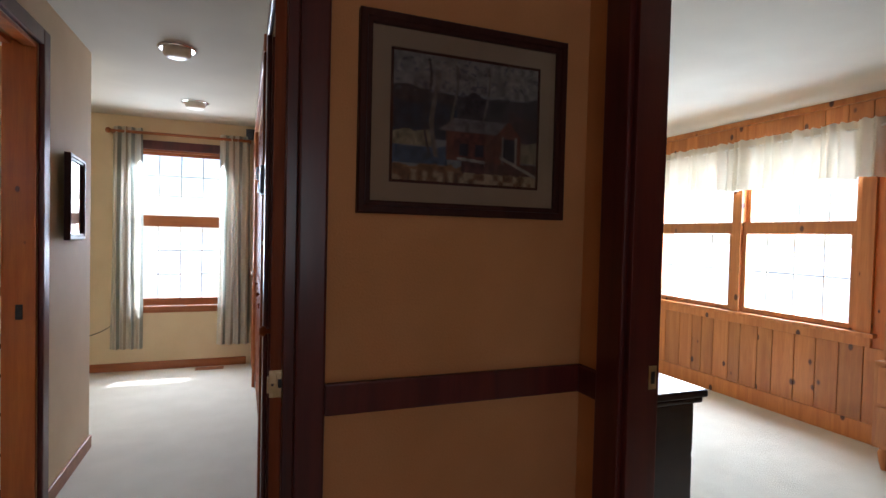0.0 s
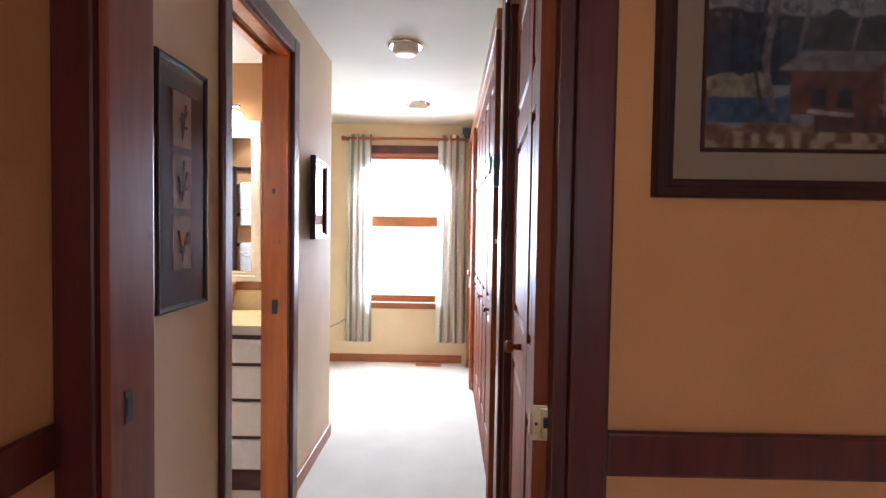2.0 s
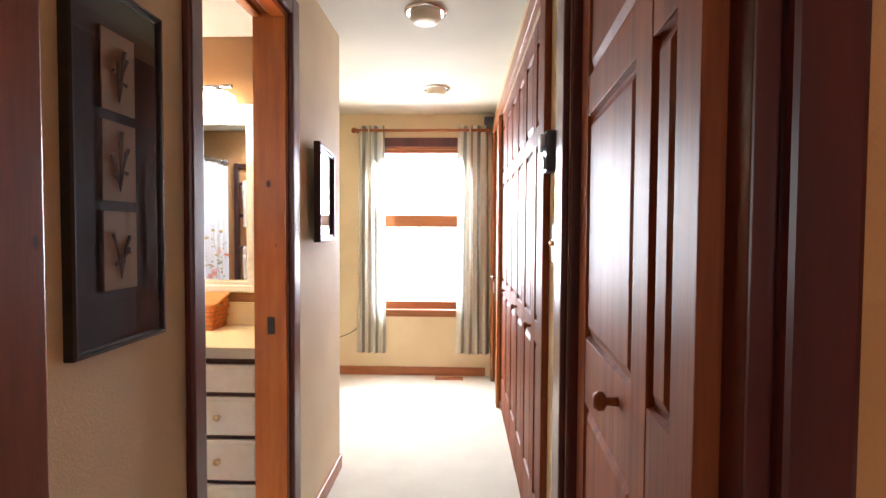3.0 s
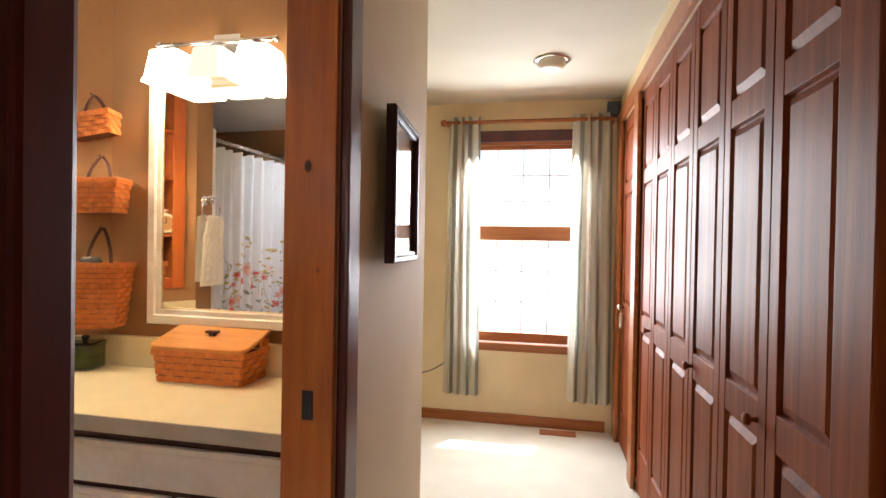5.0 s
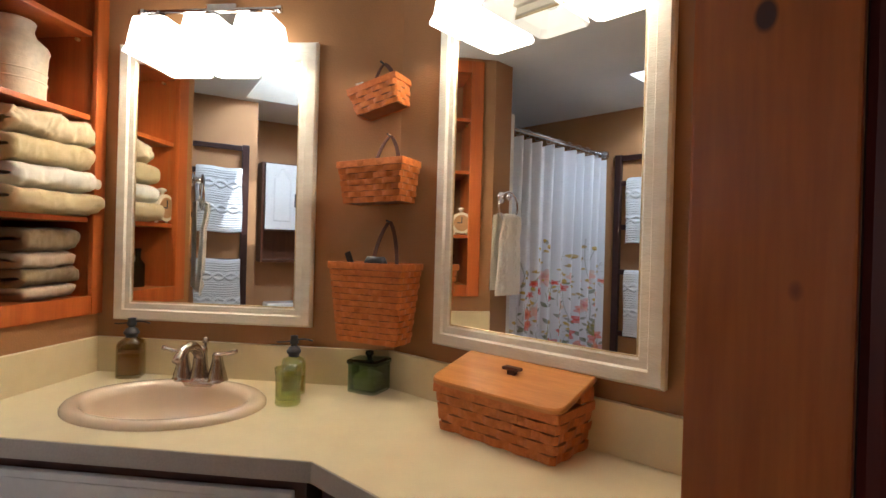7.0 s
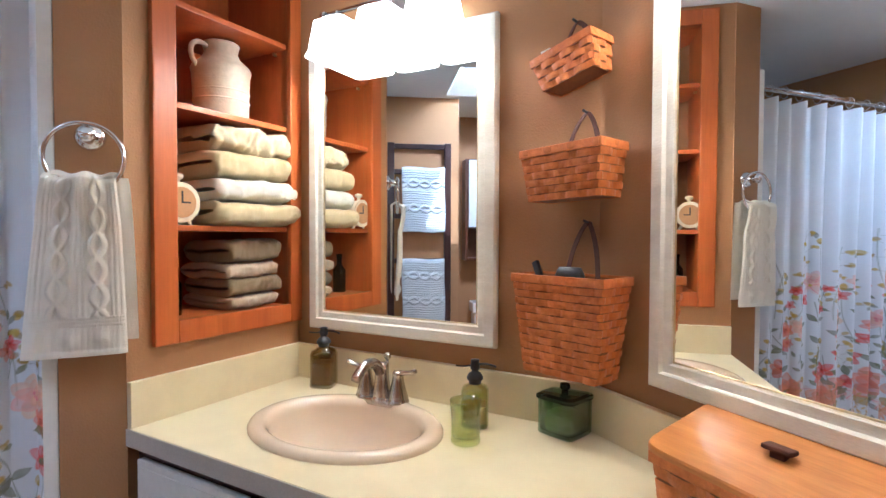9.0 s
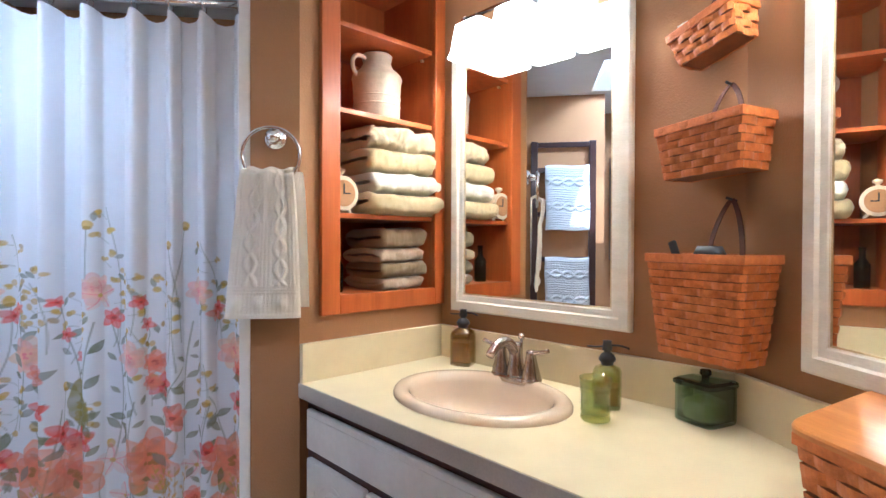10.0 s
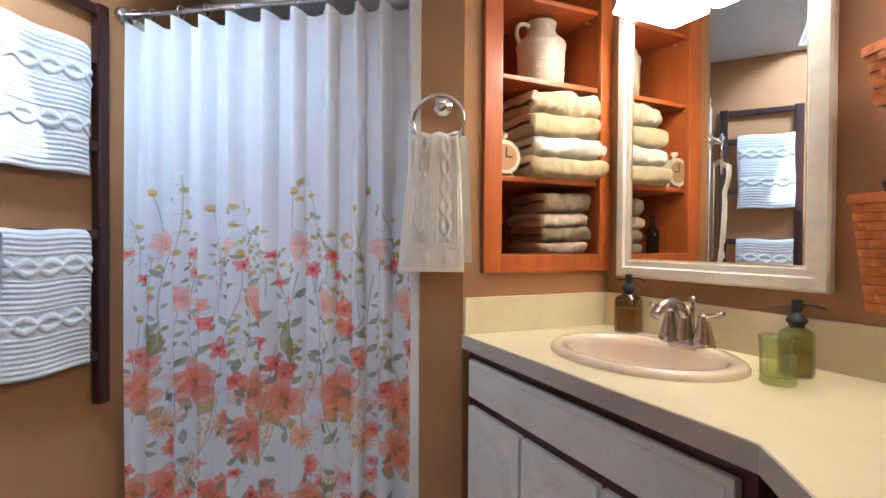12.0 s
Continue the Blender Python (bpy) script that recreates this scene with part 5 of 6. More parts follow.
lathe(b, [(0.0005, 0), (0.026, 0), (0.027, 0.01), (0.027, 0.095), (0.011, 0.118), (0.011, 0.150), (0.013, 0.152), (0.013, 0.162), (0.0005, 0.163)], 24)
part("bottle", b, black_glass, db, smooth=True)

# ---- bathroom: woven baskets ----
splint = wood("maple_splint", (0.62, 0.200, 0.040), (0.46, 0.125, 0.023), grain=(30, 30, 30), rough=0.45, coat=0.1)
splint_lid = wood("maple_lid", (0.58, 0.245, 0.056), (0.48, 0.180, 0.036), grain=(2.0, 26, 26), rough=0.32, coat=0.3)
# darker copy of the splint that paints shade into the gaps
splint_shade = mixed("shaded_splint", (0.20, 0.070, 0.020), (0.26, 0.092, 0.027), 20.0, rough=0.6)
leather = mixed("brown_leather", (0.055, 0.018, 0.010), (0.09, 0.028, 0.015), 20.0, rough=0.8, bump=0.3)


def weave(bm, top, bottom, h, cols, rows, z0=0.0):
    """Woven splints round a tapered box: top and bottom are (half width, half depth)."""
    def at(s, z):
        k = z / h
        a, b = bottom[0] + (top[0] - bottom[0]) * k, bottom[1] + (top[1] - bottom[1]) * k
        per = 4 * (a + b)
        d = (s % 1.0) * per
        r = 0.16 * min(a, b)
        for n, L, p, e in (((0, -1), 2 * a, (-a, -b), (1, 0)), ((1, 0), 2 * b, (a, -b), (0, 1)), ((0, 1), 2 * a, (a, b), (-1, 0)), ((-1, 0), 2 * b, (-a, b), (0, -1))):
            if d <= L:
                return Vector((p[0] + e[0] * d, p[1] + e[1] * d, z0 + z)), Vector((n[0], n[1], 0))
            d -= L
        return Vector((-a, -b, z0 + z)), Vector((-1, 0, 0))
    rh = h / rows
    wander = random.Random(int(1000 * h) + cols)
    for r in range(rows):
        for c in range(cols):
            over = (r + c) % 2 == 0
            out, reach = (0.0052, 0.26) if over else (0.0004, -0.08)
            out += wander.uniform(-0.0006, 0.0006)
            s0, s1 = (c - reach) / cols, (c + 1 + reach) / cols
            za, zb = r * rh + rh * wander.uniform(0.03, 0.09), (r + 1) * rh - rh * wander.uniform(0.03, 0.09)
            grid = []
            for k in range(6):
                s = s0 + (s1 - s0) * k / 5
                bul = out * (1.1 * math.sin(math.pi * k / 5) ** 0.8) - 0.0004
                lo, n = at(s, za)
                hi, _ = at(s, zb)
                grid.append((bm.verts.new(lo + n * bul), bm.verts.new((lo + hi) / 2 + n * (bul + 0.0007)), bm.verts.new(hi + n * bul)))
            for p, q in zip(grid, grid[1:]):
                bm.faces.new((p[0], q[0], q[1], p[1]))
                bm.faces.new((p[1], q[1], q[2], p[2]))
    return bm


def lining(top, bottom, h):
    """The inside of a basket, coloured dark to put shade behind the weave's gaps."""
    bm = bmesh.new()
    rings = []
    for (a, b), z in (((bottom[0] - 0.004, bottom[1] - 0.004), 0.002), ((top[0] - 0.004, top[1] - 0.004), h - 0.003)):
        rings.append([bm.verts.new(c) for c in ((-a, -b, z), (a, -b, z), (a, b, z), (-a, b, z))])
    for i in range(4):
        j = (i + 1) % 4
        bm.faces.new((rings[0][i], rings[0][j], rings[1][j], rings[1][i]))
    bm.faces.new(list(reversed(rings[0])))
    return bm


def rim(top, h, t=0.004, tall=0.018):
    a, b = top
    bm = bmesh.new()
    for r in ((-a - t, a + t, -b - t, -b + t * 0.2), (-a - t, a + t, b - t * 0.2, b + t), (-a - t, -a + t * 0.2, -b, b), (a - t * 0.2, a + t, -b, b)):
        box(bm, *r, h - tall, h + 0.003, 0.0015)
    return bm


def wall_basket(m, top, bottom, h, cols, rows, strap_h, label):
    t = thing("wall_basket", m, label, "basket", "hanging wall baskets")
    part("weave", weave(bmesh.new(), top, bottom, h, cols, rows), splint, t)
    part("lining", lining(top, bottom, h), splint_shade, t)
    part("rim", rim(top, h), splint, t)
    bm = bmesh.new()
    for sx in (-1, 1):
        pts = bez((sx * 0.045, top[1] - 0.01, h - 0.01), (sx * 0.04, top[1], h + strap_h * 0.5), (sx * 0.014, top[1] + 0.012, h + strap_h * 0.9), (0, top[1] + 0.016, h + strap_h), 8)
        for p, q in zip(pts, pts[1:]):
            d = 0.0072
            f = [bm.verts.new((p.x - d, p.y, p.z)), bm.verts.new((p.x + d, p.y - 0.003, p.z)), bm.verts.new((q.x + d, q.y - 0.003, q.z)), bm.verts.new((q.x - d, q.y, q.z))]
            bm.faces.new(f)
    bmesh.ops.remove_doubles(bm, verts=bm.verts[:], dist=0.0005)
    r = bmesh.ops.solidify(bm, geom=bm.faces[:], thickness=0.0025)
    part("leather_strap", bm, leather, t, "brown leather hanging strap")
    part("nail", tube(bmesh.new(), [(0, top[1] + 0.03, h + strap_h - 0.005), (0, top[1] - 0.004, h + strap_h + 0.001)], 0.0035, 8), black_metal, t)
    return t


CORNER = Vector((-1.800, W2Y, 0))
def corner_pose(z, out, tilt=0.0, turn=17.0):
    d = Vector((math.sin(radians(turn)), -math.cos(radians(turn)), 0))
    p = CORNER + d * out
    return Matrix.Translation((p.x, p.y, z)) @ pose(0, 0, 0, 0, tilt, turn)
b3 = wall_basket(corner_pose(0.985, 0.115), (0.129, 0.062), (0.104, 0.045), 0.242, 20, 13, 0.135, "tall woven splint wall basket holding hair brushes")
wall_basket(corner_pose(1.412, 0.105, -2), (0.114, 0.056), (0.100, 0.046), 0.128, 20, 7, 0.10, "woven splint wall basket on a leather strap")
b1 = wall_basket(corner_pose(1.700, 0.095, -13), (0.086, 0.046), (0.073, 0.038), 0.086, 18, 5, 0.095, "small woven splint wall basket hung askew")
br = thing("hair_brush", corner_pose(1.20, 0.115), "black hair brush standing in the tall basket", "brush")
part("head", square_lathe(bmesh.new(), [(0.012, -0.03, 3), (0.03, 0.0, 3), (0.032, 0.03, 3), (0.025, 0.048, 2.5)]), black_metal, br, smooth=True)
br.scale = (1.2, 0.6, 1.0)
br2 = thing("comb", corner_pose(1.19, 0.12) @ pose(-0.075, 0, 0, 0, -22, 0), "slim black comb handle in the tall basket", "comb")
part("handle", boxes((-0.009, 0.009, -0.006, 0.006, -0.02, 0.075), bevel=0.004), black_metal, br2)
tg = thing("paper_tag", b1.matrix_world @ pose(-0.045, -0.035, 0.086, 12, 0, 10), "small white paper slip in the small basket", "paper")
part("slip", boxes((-0.013, 0.013, -0.002, 0.002, -0.012, 0.014), bevel=0.001), white_paint, tg)

# lidded basket on the counter
lb = thing("lidded_basket", pose(-1.258, 3.846, COUNTER), "woven maple splint basket with a wooden lid", "basket")
part("weave", weave(bmesh.new(), (0.176, 0.084), (0.163, 0.076), 0.115, 26, 5), splint, lb)
b = bmesh.new()
outl = [(0.19 * math.copysign(abs(c) ** 0.22, c), -0.003 + 0.096 * math.copysign(abs(s) ** 0.22, s)) for c, s in ((math.cos(2 * math.pi * i / 48 + 0.0654), math.sin(2 * math.pi * i / 48 + 0.0654)) for i in range(48))]
lo, mi, hi = [[b.verts.new((x * k, y * k, z)) for x, y in outl] for k, z in ((1.0, 0.117), (1.0, 0.125), (0.985, 0.129))]
for p, q in ((lo, mi), (mi, hi)):
    for i in range(48):
        b.faces.new((p[i], p[(i + 1) % 48], q[(i + 1) % 48], q[i]))
b.faces.new(list(reversed(lo)))
b.faces.new(hi)
for v in b.verts:
    v.co.z += 0.055 * max(0.0, (v.co.y + 0.098) / 0.19)
part("lid", b, splint_lid, lb, "smooth honey maple lid, hinged at the back")
b = bmesh.new()
box(b, -0.012, 0.012, -0.007, 0.007, 0.150, 0.170, 0.003)
box(b, -0.024, 0.024, -0.012, 0.012, 0.166, 0.175, 0.004)
part("lid_handle", b, leather, lb, "small dark carved wooden handle")
part("rim", rim((0.177, 0.085), 0.113), splint, lb)
part("lining", lining((0.176, 0.084), (0.163, 0.076), 0.115), splint_shade, lb)
b = bmesh.new()
weave(b, (0.174, 0.03), (0.174, 0.03), 0.035, 22, 1, 0.115)
ob = part("back_weave", b, splint, lb)
ob.location = (0, 0.05, 0)

# ---- towel ring and hand towel ----
RX, RY, RZ = -2.30, 2.765, 1.567
tr = thing("towel_ring", pose(RX, RY, RZ), "round chrome towel ring on the brown wall", "towel ring")
b = bmesh.new()
lathe(b, [(0.034, 0.0), (0.034, 0.008), (0.026, 0.014), (0.016, 0.020), (0.014, 0.048), (0.019, 0.052), (0.019, 0.060), (0.0005, 0.064)], 28)
for v in b.verts:
    v.co = pose(0, 0, 0, 0, 90, 0) @ v.co
part("mount", b, chrome, tr, smooth=True)
ring = [(0.05, -0.005 + 0.083 * math.sin(a), -0.056 + 0.083 * math.cos(a)) for a in [2 * math.pi * i / 40 for i in range(41)]]
part("ring", tube(bmesh.new(), ring, 0.0055, 10, cap=False), chrome, tr, smooth=True)

towel_cream = cloth("cream_hand_towel", (0.87, 0.80, 0.66), (0.91, 0.84, 0.71), 0.05, 10.0, 0.9, 600.0)


def cable(x, z, pitch, amp):
    """Height of a two-strand cable that runs along z at x = 0."""
    a = amp * math.sin(2 * math.pi * z / pitch)
    r = amp * 0.62
    h = 0.0
    for c in (a, -a):
        d = (x - c) / r
        if abs(d) < 1:
            h = max(h, math.sqrt(1 - d * d))
    return h


def hand_towel_fn(y0, front=True):
    def fn(u, v):
        # v: 0 at the foot, 1 at the ring; the cloth is gathered at the ring
        spread = 0.072 + 0.038 * (1 - v) ** 0.7
        s = (u - 0.5) * 2
        fold = (0.009 * math.sin(s * 6.2 + 0.9) + 0.003 * math.sin(s * 13 + 2)) * (0.15 + 0.85 * v ** 1.5)
        ribs = cab = band = 0.0
        if v > 0.225:
            ribs = 0.0022 * abs(math.sin(s * 28))
            for c in (-0.40, 0.46):
                d = (s - c - 0.02 * math.sin(9 * v)) * 0.11
                if abs(d) < 0.027:
                    ribs = 0.0
                    cab = 0.0085 * cable(d, v * 0.44 + 0.02 * c, 0.125, 0.0145)
        elif v > 0.165:
            band = 0.0030 * abs(math.sin((v - 0.165) / 0.06 * 3 * math.pi))
        elif v > 0.03:
            ribs = 0.0012 * abs(math.sin(s * 28))
            band = sum(0.012 * math.exp(-((s - c) / 0.13) ** 2 - ((v - 0.10) / 0.045) ** 2) for c in (-0.75, -0.12, 0.52))
        else:
            band = 0.003
        round_top = -0.026 * max(0.0, (v - 0.965) / 0.035) ** 2 + 0.016 * math.sin(0.5 * math.pi * min(1.0, max(0.0, (v - 0.72) / 0.2)))
        side = -0.016 * abs(s) ** 8
        x = 0.052 + 0.012 * math.sin(math.pi * (1 - v)) + 0.010 * v ** 4 + fold + ribs + cab + band + round_top + side
        return (x if front else 0.022 - fold * 0.4, y0 + s * spread - 0.018 * (1 - v), v * 0.44 + 0.006 * math.sin(s * 5 + 1) * v ** 6 if front else 0.03 + v * 0.41)
    return fn


tw = thing("hand_towel", pose(RX, RY - 0.012, 1.027), "cream cable-knit hand towel hung through a ring", "towel")
part("front_fall", sheet(hand_towel_fn(0.0), 110, 150, "front_fall"), towel_cream, tw)
part("back_fall", sheet(hand_towel_fn(0.022, False), 40, 30, "back_fall"), towel_cream, tw)
part("loop_over", sheet(lambda u, v: (0.022 + 0.040 * v, (u - 0.5) * 0.138 + 0.01 * (1 - v), 0.436 + 0.012 * math.sin(math.pi * v) + 0.004 * math.sin(u * 15)), 30, 10, "loop_over"), towel_cream, tw)

# ---- shower curtain with printed flowers ----
CY0, CY1, CZ0, CZ1, CXP = 1.52, 2.655, 0.05, 1.955, -2.365


def flower_print(nv, nu, wid, hei):
    """Watercolour flowers, leaves and sprays on white, thick at the foot and thinning upwards (rows from the foot)."""
    rng = np.random.default_rng(11)
    zz, yy = np.mgrid[0:nv, 0:nu]
    zz, yy = (zz + 0.5) / nv * hei, (yy + 0.5) / nu * wid
    img = np.ones((nv, nu, 3)) * np.array((0.86, 0.86, 0.87))
    wash = blur_noise(rng, nv, nu, 9) * 0.6 + blur_noise(rng, nv, nu, 4) * 0.4
    cell = 0.5 * (wid / nu + hei / nv)

    def blob(cy, cz, ry, rz, rot, col, alpha=0.85, point=0.0, rim=0.25):
        """One wash of paint: an ellipse, pointed like a leaf where asked, with a soft edge and a darker rim."""
        r = max(ry, rz) * 1.2 + 2 * cell
        j0, j1 = max(0, int((cz - r) / hei * nv)), min(nv, int((cz + r) / hei * nv) + 1)
        i0, i1 = max(0, int((cy - r) / wid * nu)), min(nu, int((cy + r) / wid * nu) + 1)
        if j1 <= j0 or i1 <= i0:
            return
        sl = (slice(j0, j1), slice(i0, i1))
        dy, dz = yy[sl] - cy, zz[sl] - cz
        c, s = math.cos(rot), math.sin(rot)
        p, q = (dy * c + dz * s) / ry, (-dy * s + dz * c) / rz
        if point:
            q = q / np.clip(1 - point * p * p, 0.08, 1)
        rad = np.sqrt(p * p + q * q) + 0.22 * (wash[sl] - 0.5)
        m = np.clip((1 - rad) * min(ry, rz) / (0.9 * cell) + 0.5, 0, 1)
        a = np.clip(alpha * (0.62 + 0.5 * wash[sl] + rim * np.clip(rad - 0.55, 0, 1)), 0, 1) * m
        tone = np.array(col)[None, None, :] * (0.82 + 0.36 * wash[sl][..., None])
        img[sl] = img[sl] * (1 - a[..., None]) + tone * a[..., None]

    def stem(p0, p1, bend, w, col):
        n = max(5, int(math.dist(p0, p1) / 0.0025))
        for k in range(n + 1):
            t = k / n
            blob(p0[0] + (p1[0] - p0[0]) * t + bend * math.sin(math.pi * t), p0[1] + (p1[1] - p0[1]) * t, w, w, 0, col, 0.7, 0, 0)

    coral, red, pale, rose = (0.80, 0.27, 0.17), (0.76, 0.10, 0.07), (0.86, 0.58, 0.48), (0.78, 0.22, 0.25)
    gold, ochre, olive_leaf = (0.62, 0.43, 0.08), (0.42, 0.27, 0.04), (0.30, 0.26, 0.05)
    greens = ((0.15, 0.17, 0.07), (0.23, 0.24, 0.13), (0.27, 0.27, 0.20), (0.20, 0.20, 0.06))

    def leaf(y, z, size, rot, col=None):
        col = greens[rng.integers(4)] if col is None else col
        blob(y, z, size, size * 0.42, rot, col, 0.8, 0.75)

    def bud_spray(y, z, h, n):
        """A thin stem with small golden buds and leaflets."""
        lean = rng.uniform(-0.07, 0.07)
        stem((y, z - h), (y + lean, z), 0.02, 0.0013, greens[1])
        for j in range(n):
            t = 0.30 + 0.70 * j / n
            side = -1 if j % 2 else 1
            qy, qz = y + lean * t + side * rng.uniform(0.010, 0.040), z - h * (1 - t) + rng.uniform(0.0, 0.022)
            stem((y + lean * t, z - h * (1 - t)), (qy, qz), 0.002, 0.0010, greens[1])
            for q in range(rng.integers(1, 4)):
                blob(qy + rng.uniform(-0.010, 0.010), qz + rng.uniform(-0.008, 0.010), rng.uniform(0.007, 0.011), rng.uniform(0.005, 0.009), rng.uniform(0, 3), gold if rng.random() < 0.75 else ochre, 0.85)
            if j % 3 == 1:
                leaf(qy + side * 0.012, qz - 0.012, 0.016, rng.uniform(0.2, 2.9))

    def round_bud(y, z, h):
        stem((y + rng.uniform(-0.05, 0.05), z - h), (y, z), rng.uniform(-0.03, 0.03), 0.0014, greens[0])
        blob(y, z + 0.004, 0.013, 0.013, 0, gold, 0.9)
        blob(y, z - 0.006, 0.010, 0.006, 0, ochre, 0.9)

    def poppy(y, z, r, col):
        rot = rng.uniform(0, 6.28)
        stem((y, z - 2.6 * r), (y, z), 0.01, 0.0014, greens[0])
        for j, (k, sz) in enumerate(((0.0, 0.72), (1.3, 0.60), (2.5, 0.66), (3.9, 0.55), (5.0, 0.6))):
            a = rot + k
            blob(y + 0.52 * r * math.cos(a), z + 0.42 * r * math.sin(a), r * sz, r * sz * 0.62, a, col if j % 2 else (col[0], col[1] * 0.7, col[2] * 0.7), 0.78, 0.3)
        blob(y, z, r * 0.17, r * 0.13, 0, (0.30, 0.05, 0.03), 0.8)

    def bloom(y, z, r, col, centre):
        rot = rng.uniform(0, 6.28)
        for ring, n, k, sz in ((0, 7, 0.62, 0.46), (1, 6, 0.40, 0.40), (2, 5, 0.2, 0.30)):
            for j in range(n):
                a = rot + ring * 0.5 + j * 2 * math.pi / n + rng.uniform(-0.15, 0.15)
                t = (col[0], col[1] * (1.0 - 0.10 * ring) * rng.uniform(0.85, 1.12), col[2] * (1.0 - 0.12 * ring))
                blob(y + k * r * math.cos(a), z + k * r * 0.9 * math.sin(a), r * sz, r * sz * 0.72, a, t, 0.72, 0.2, 0.45)
        for j in range(9):
            blob(y + rng.uniform(-1, 1) * 0.20 * r, z + rng.uniform(-1, 1) * 0.18 * r, r * 0.07, r * 0.06, 0, centre, 0.8)

    def line_flower(y, z, r):
        """A pale flower whose petals are drawn in thin rose strokes."""
        for j in range(5):
            a = 0.4 + j * 1.2566
            blob(y + 0.55 * r * math.cos(a), z + 0.5 * r * math.sin(a), r * 0.5, r * 0.3, a, pale, 0.42, 0.3)
            stem((y, z), (y + r * math.cos(a), z + 0.9 * r * math.sin(a)), 0.12 * r, 0.0016, rose)
        blob(y, z, r * 0.15, r * 0.13, 0, gold, 0.85)

    def daisy(y, z, r):
        for j in range(16):
            a = j * 2 * math.pi / 16 + rng.uniform(-0.08, 0.08)
            blob(y + 0.58 * r * math.cos(a), z + 0.52 * r * math.sin(a), r * 0.44, r * 0.10, a, (0.82, 0.34, 0.10), 0.75, 0.3)
        blob(y, z, r * 0.2, r * 0.16, 0, (0.60, 0.22, 0.04), 0.85)

    def wheat(y, z, h):
        for j in range(5):
            lean = 0.030 * (j - 2) + rng.uniform(-0.008, 0.008)
            stem((y, z), (y + lean, z + h), 0.008, 0.0013, (0.50, 0.30, 0.05))
            for q in range(9):
                t = 0.35 + 0.65 * q / 9
                side = -1 if q % 2 else 1
                blob(y + lean * t + side * 0.006, z + h * t, 0.009, 0.0035, 1.1 * side, (0.64, 0.40, 0.06), 0.8, 0.4)

    half = wid / 2
    for n in range(2):
        o = n * half
        def at(k):
            return (o + half * k + rng.uniform(-0.015, 0.015)) % wid
        for k, z, h in ((0.03, 1.13, 0.26), (0.36, 1.32, 0.42), (0.62, 1.10, 0.28), (0.88, 1.20, 0.36), (0.50, 0.92, 0.25), (0.20, 0.74, 0.22), (0.76, 0.80, 0.24), (0.12, 1.02, 0.2), (0.97, 1.08, 0.22), (0.43, 1.10, 0.2)):
            bud_spray(at(k), z + rng.uniform(-0.03, 0.03), h, 8)
        for k, z, h in ((0.20, 1.25, 0.16), (0.70, 1.25, 0.45), (0.60, 1.19, 0.30), (0.80, 1.02, 0.30), (0.08, 0.76, 0.30), (0.40, 0.88, 0.20), (0.94, 0.64, 0.25), (0.30, 0.58, 0.2)):
            round_bud(at(k), z, h)
        # stems that wander up through the field
        for k in (0.02, 0.11, 0.21, 0.31, 0.40, 0.50, 0.58, 0.67, 0.76, 0.86, 0.95):
            z0 = rng.uniform(0.25, 0.68)
            y0, y1 = at(k), at(k) + rng.uniform(-0.05, 0.05)
            h, bend = rng.uniform(0.28, 0.48), rng.uniform(-0.05, 0.05)
            stem((y0, z0), (y1, z0 + h), bend, 0.0017, greens[0])
            for q in range(7):
                t = 0.15 + 0.8 * q / 7
                side = -1 if q % 2 else 1
                leaf(y0 + (y1 - y0) * t + bend * math.sin(math.pi * t) + side * 0.022, z0 + h * t, rng.uniform(0.016, 0.030), math.pi / 2 - side * rng.uniform(0.6, 1.1))
        leaf(at(0.14), 0.70, 0.095, 1.75, olive_leaf)
        leaf(at(0.19), 0.665, 0.060, 1.2, olive_leaf)
        for k, z, r, c in ((0.26, 1.06, 0.050, pale), (0.42, 0.85, 0.055, pale), (0.92, 0.86, 0.060, (0.86, 0.55, 0.40)), (0.74, 1.05, 0.046, pale)):
            bloom(at(k), z, r, c, rose)
        for k, z, r in ((0.33, 0.97, 0.034), (0.47, 1.02, 0.024), (0.03, 1.02, 0.018), (0.50, 0.95, 0.022), (0.10, 0.92, 0.022), (0.15, 0.85, 0.020), (0.83, 0.98, 0.026), (0.88, 1.0, 0.020), (0.56, 0.76, 0.040), (0.64, 0.66, 0.045),
                        (0.05, 0.62, 0.040), (0.18, 0.60, 0.042), (0.96, 0.70, 0.040), (0.80, 0.55, 0.036), (0.02, 0.18, 0.03), (0.36, 0.20, 0.035), (0.66, 0.16, 0.03), (0.90, 0.12, 0.035)):
            poppy(at(k), z, r, red if rng.random() < 0.6 else coral)
        for k, z, r in ((0.52, 0.83, 0.040), (0.53, 0.77, 0.028), (0.97, 0.80, 0.040), (0.13, 0.58, 0.030), (0.70, 0.40, 0.036), (0.28, 0.26, 0.035)):
            bloom(at(k), z, r, coral, (0.5, 0.08, 0.05))
        for k, z, r in ((0.12, 0.49, 0.098), (0.50, 0.53, 0.100), (0.93, 0.51, 0.096), (0.88, 0.34, 0.088), (0.30, 0.12, 0.090), (0.64, 0.10, 0.085), (0.02, 0.08, 0.085)):
            blob(at(k) + 0.05, z - 0.085, 0.036, 0.022, 0.5, (0.50, 0.33, 0.05), 0.85, 0.4)
            blob(at(k) - 0.04, z - 0.080, 0.034, 0.020, 2.4, (0.40, 0.30, 0.06), 0.85, 0.5)
            bloom(at(k), z, r, (0.82, 0.34, 0.19) if rng.random() < 0.6 else coral, (0.45, 0.20, 0.05))
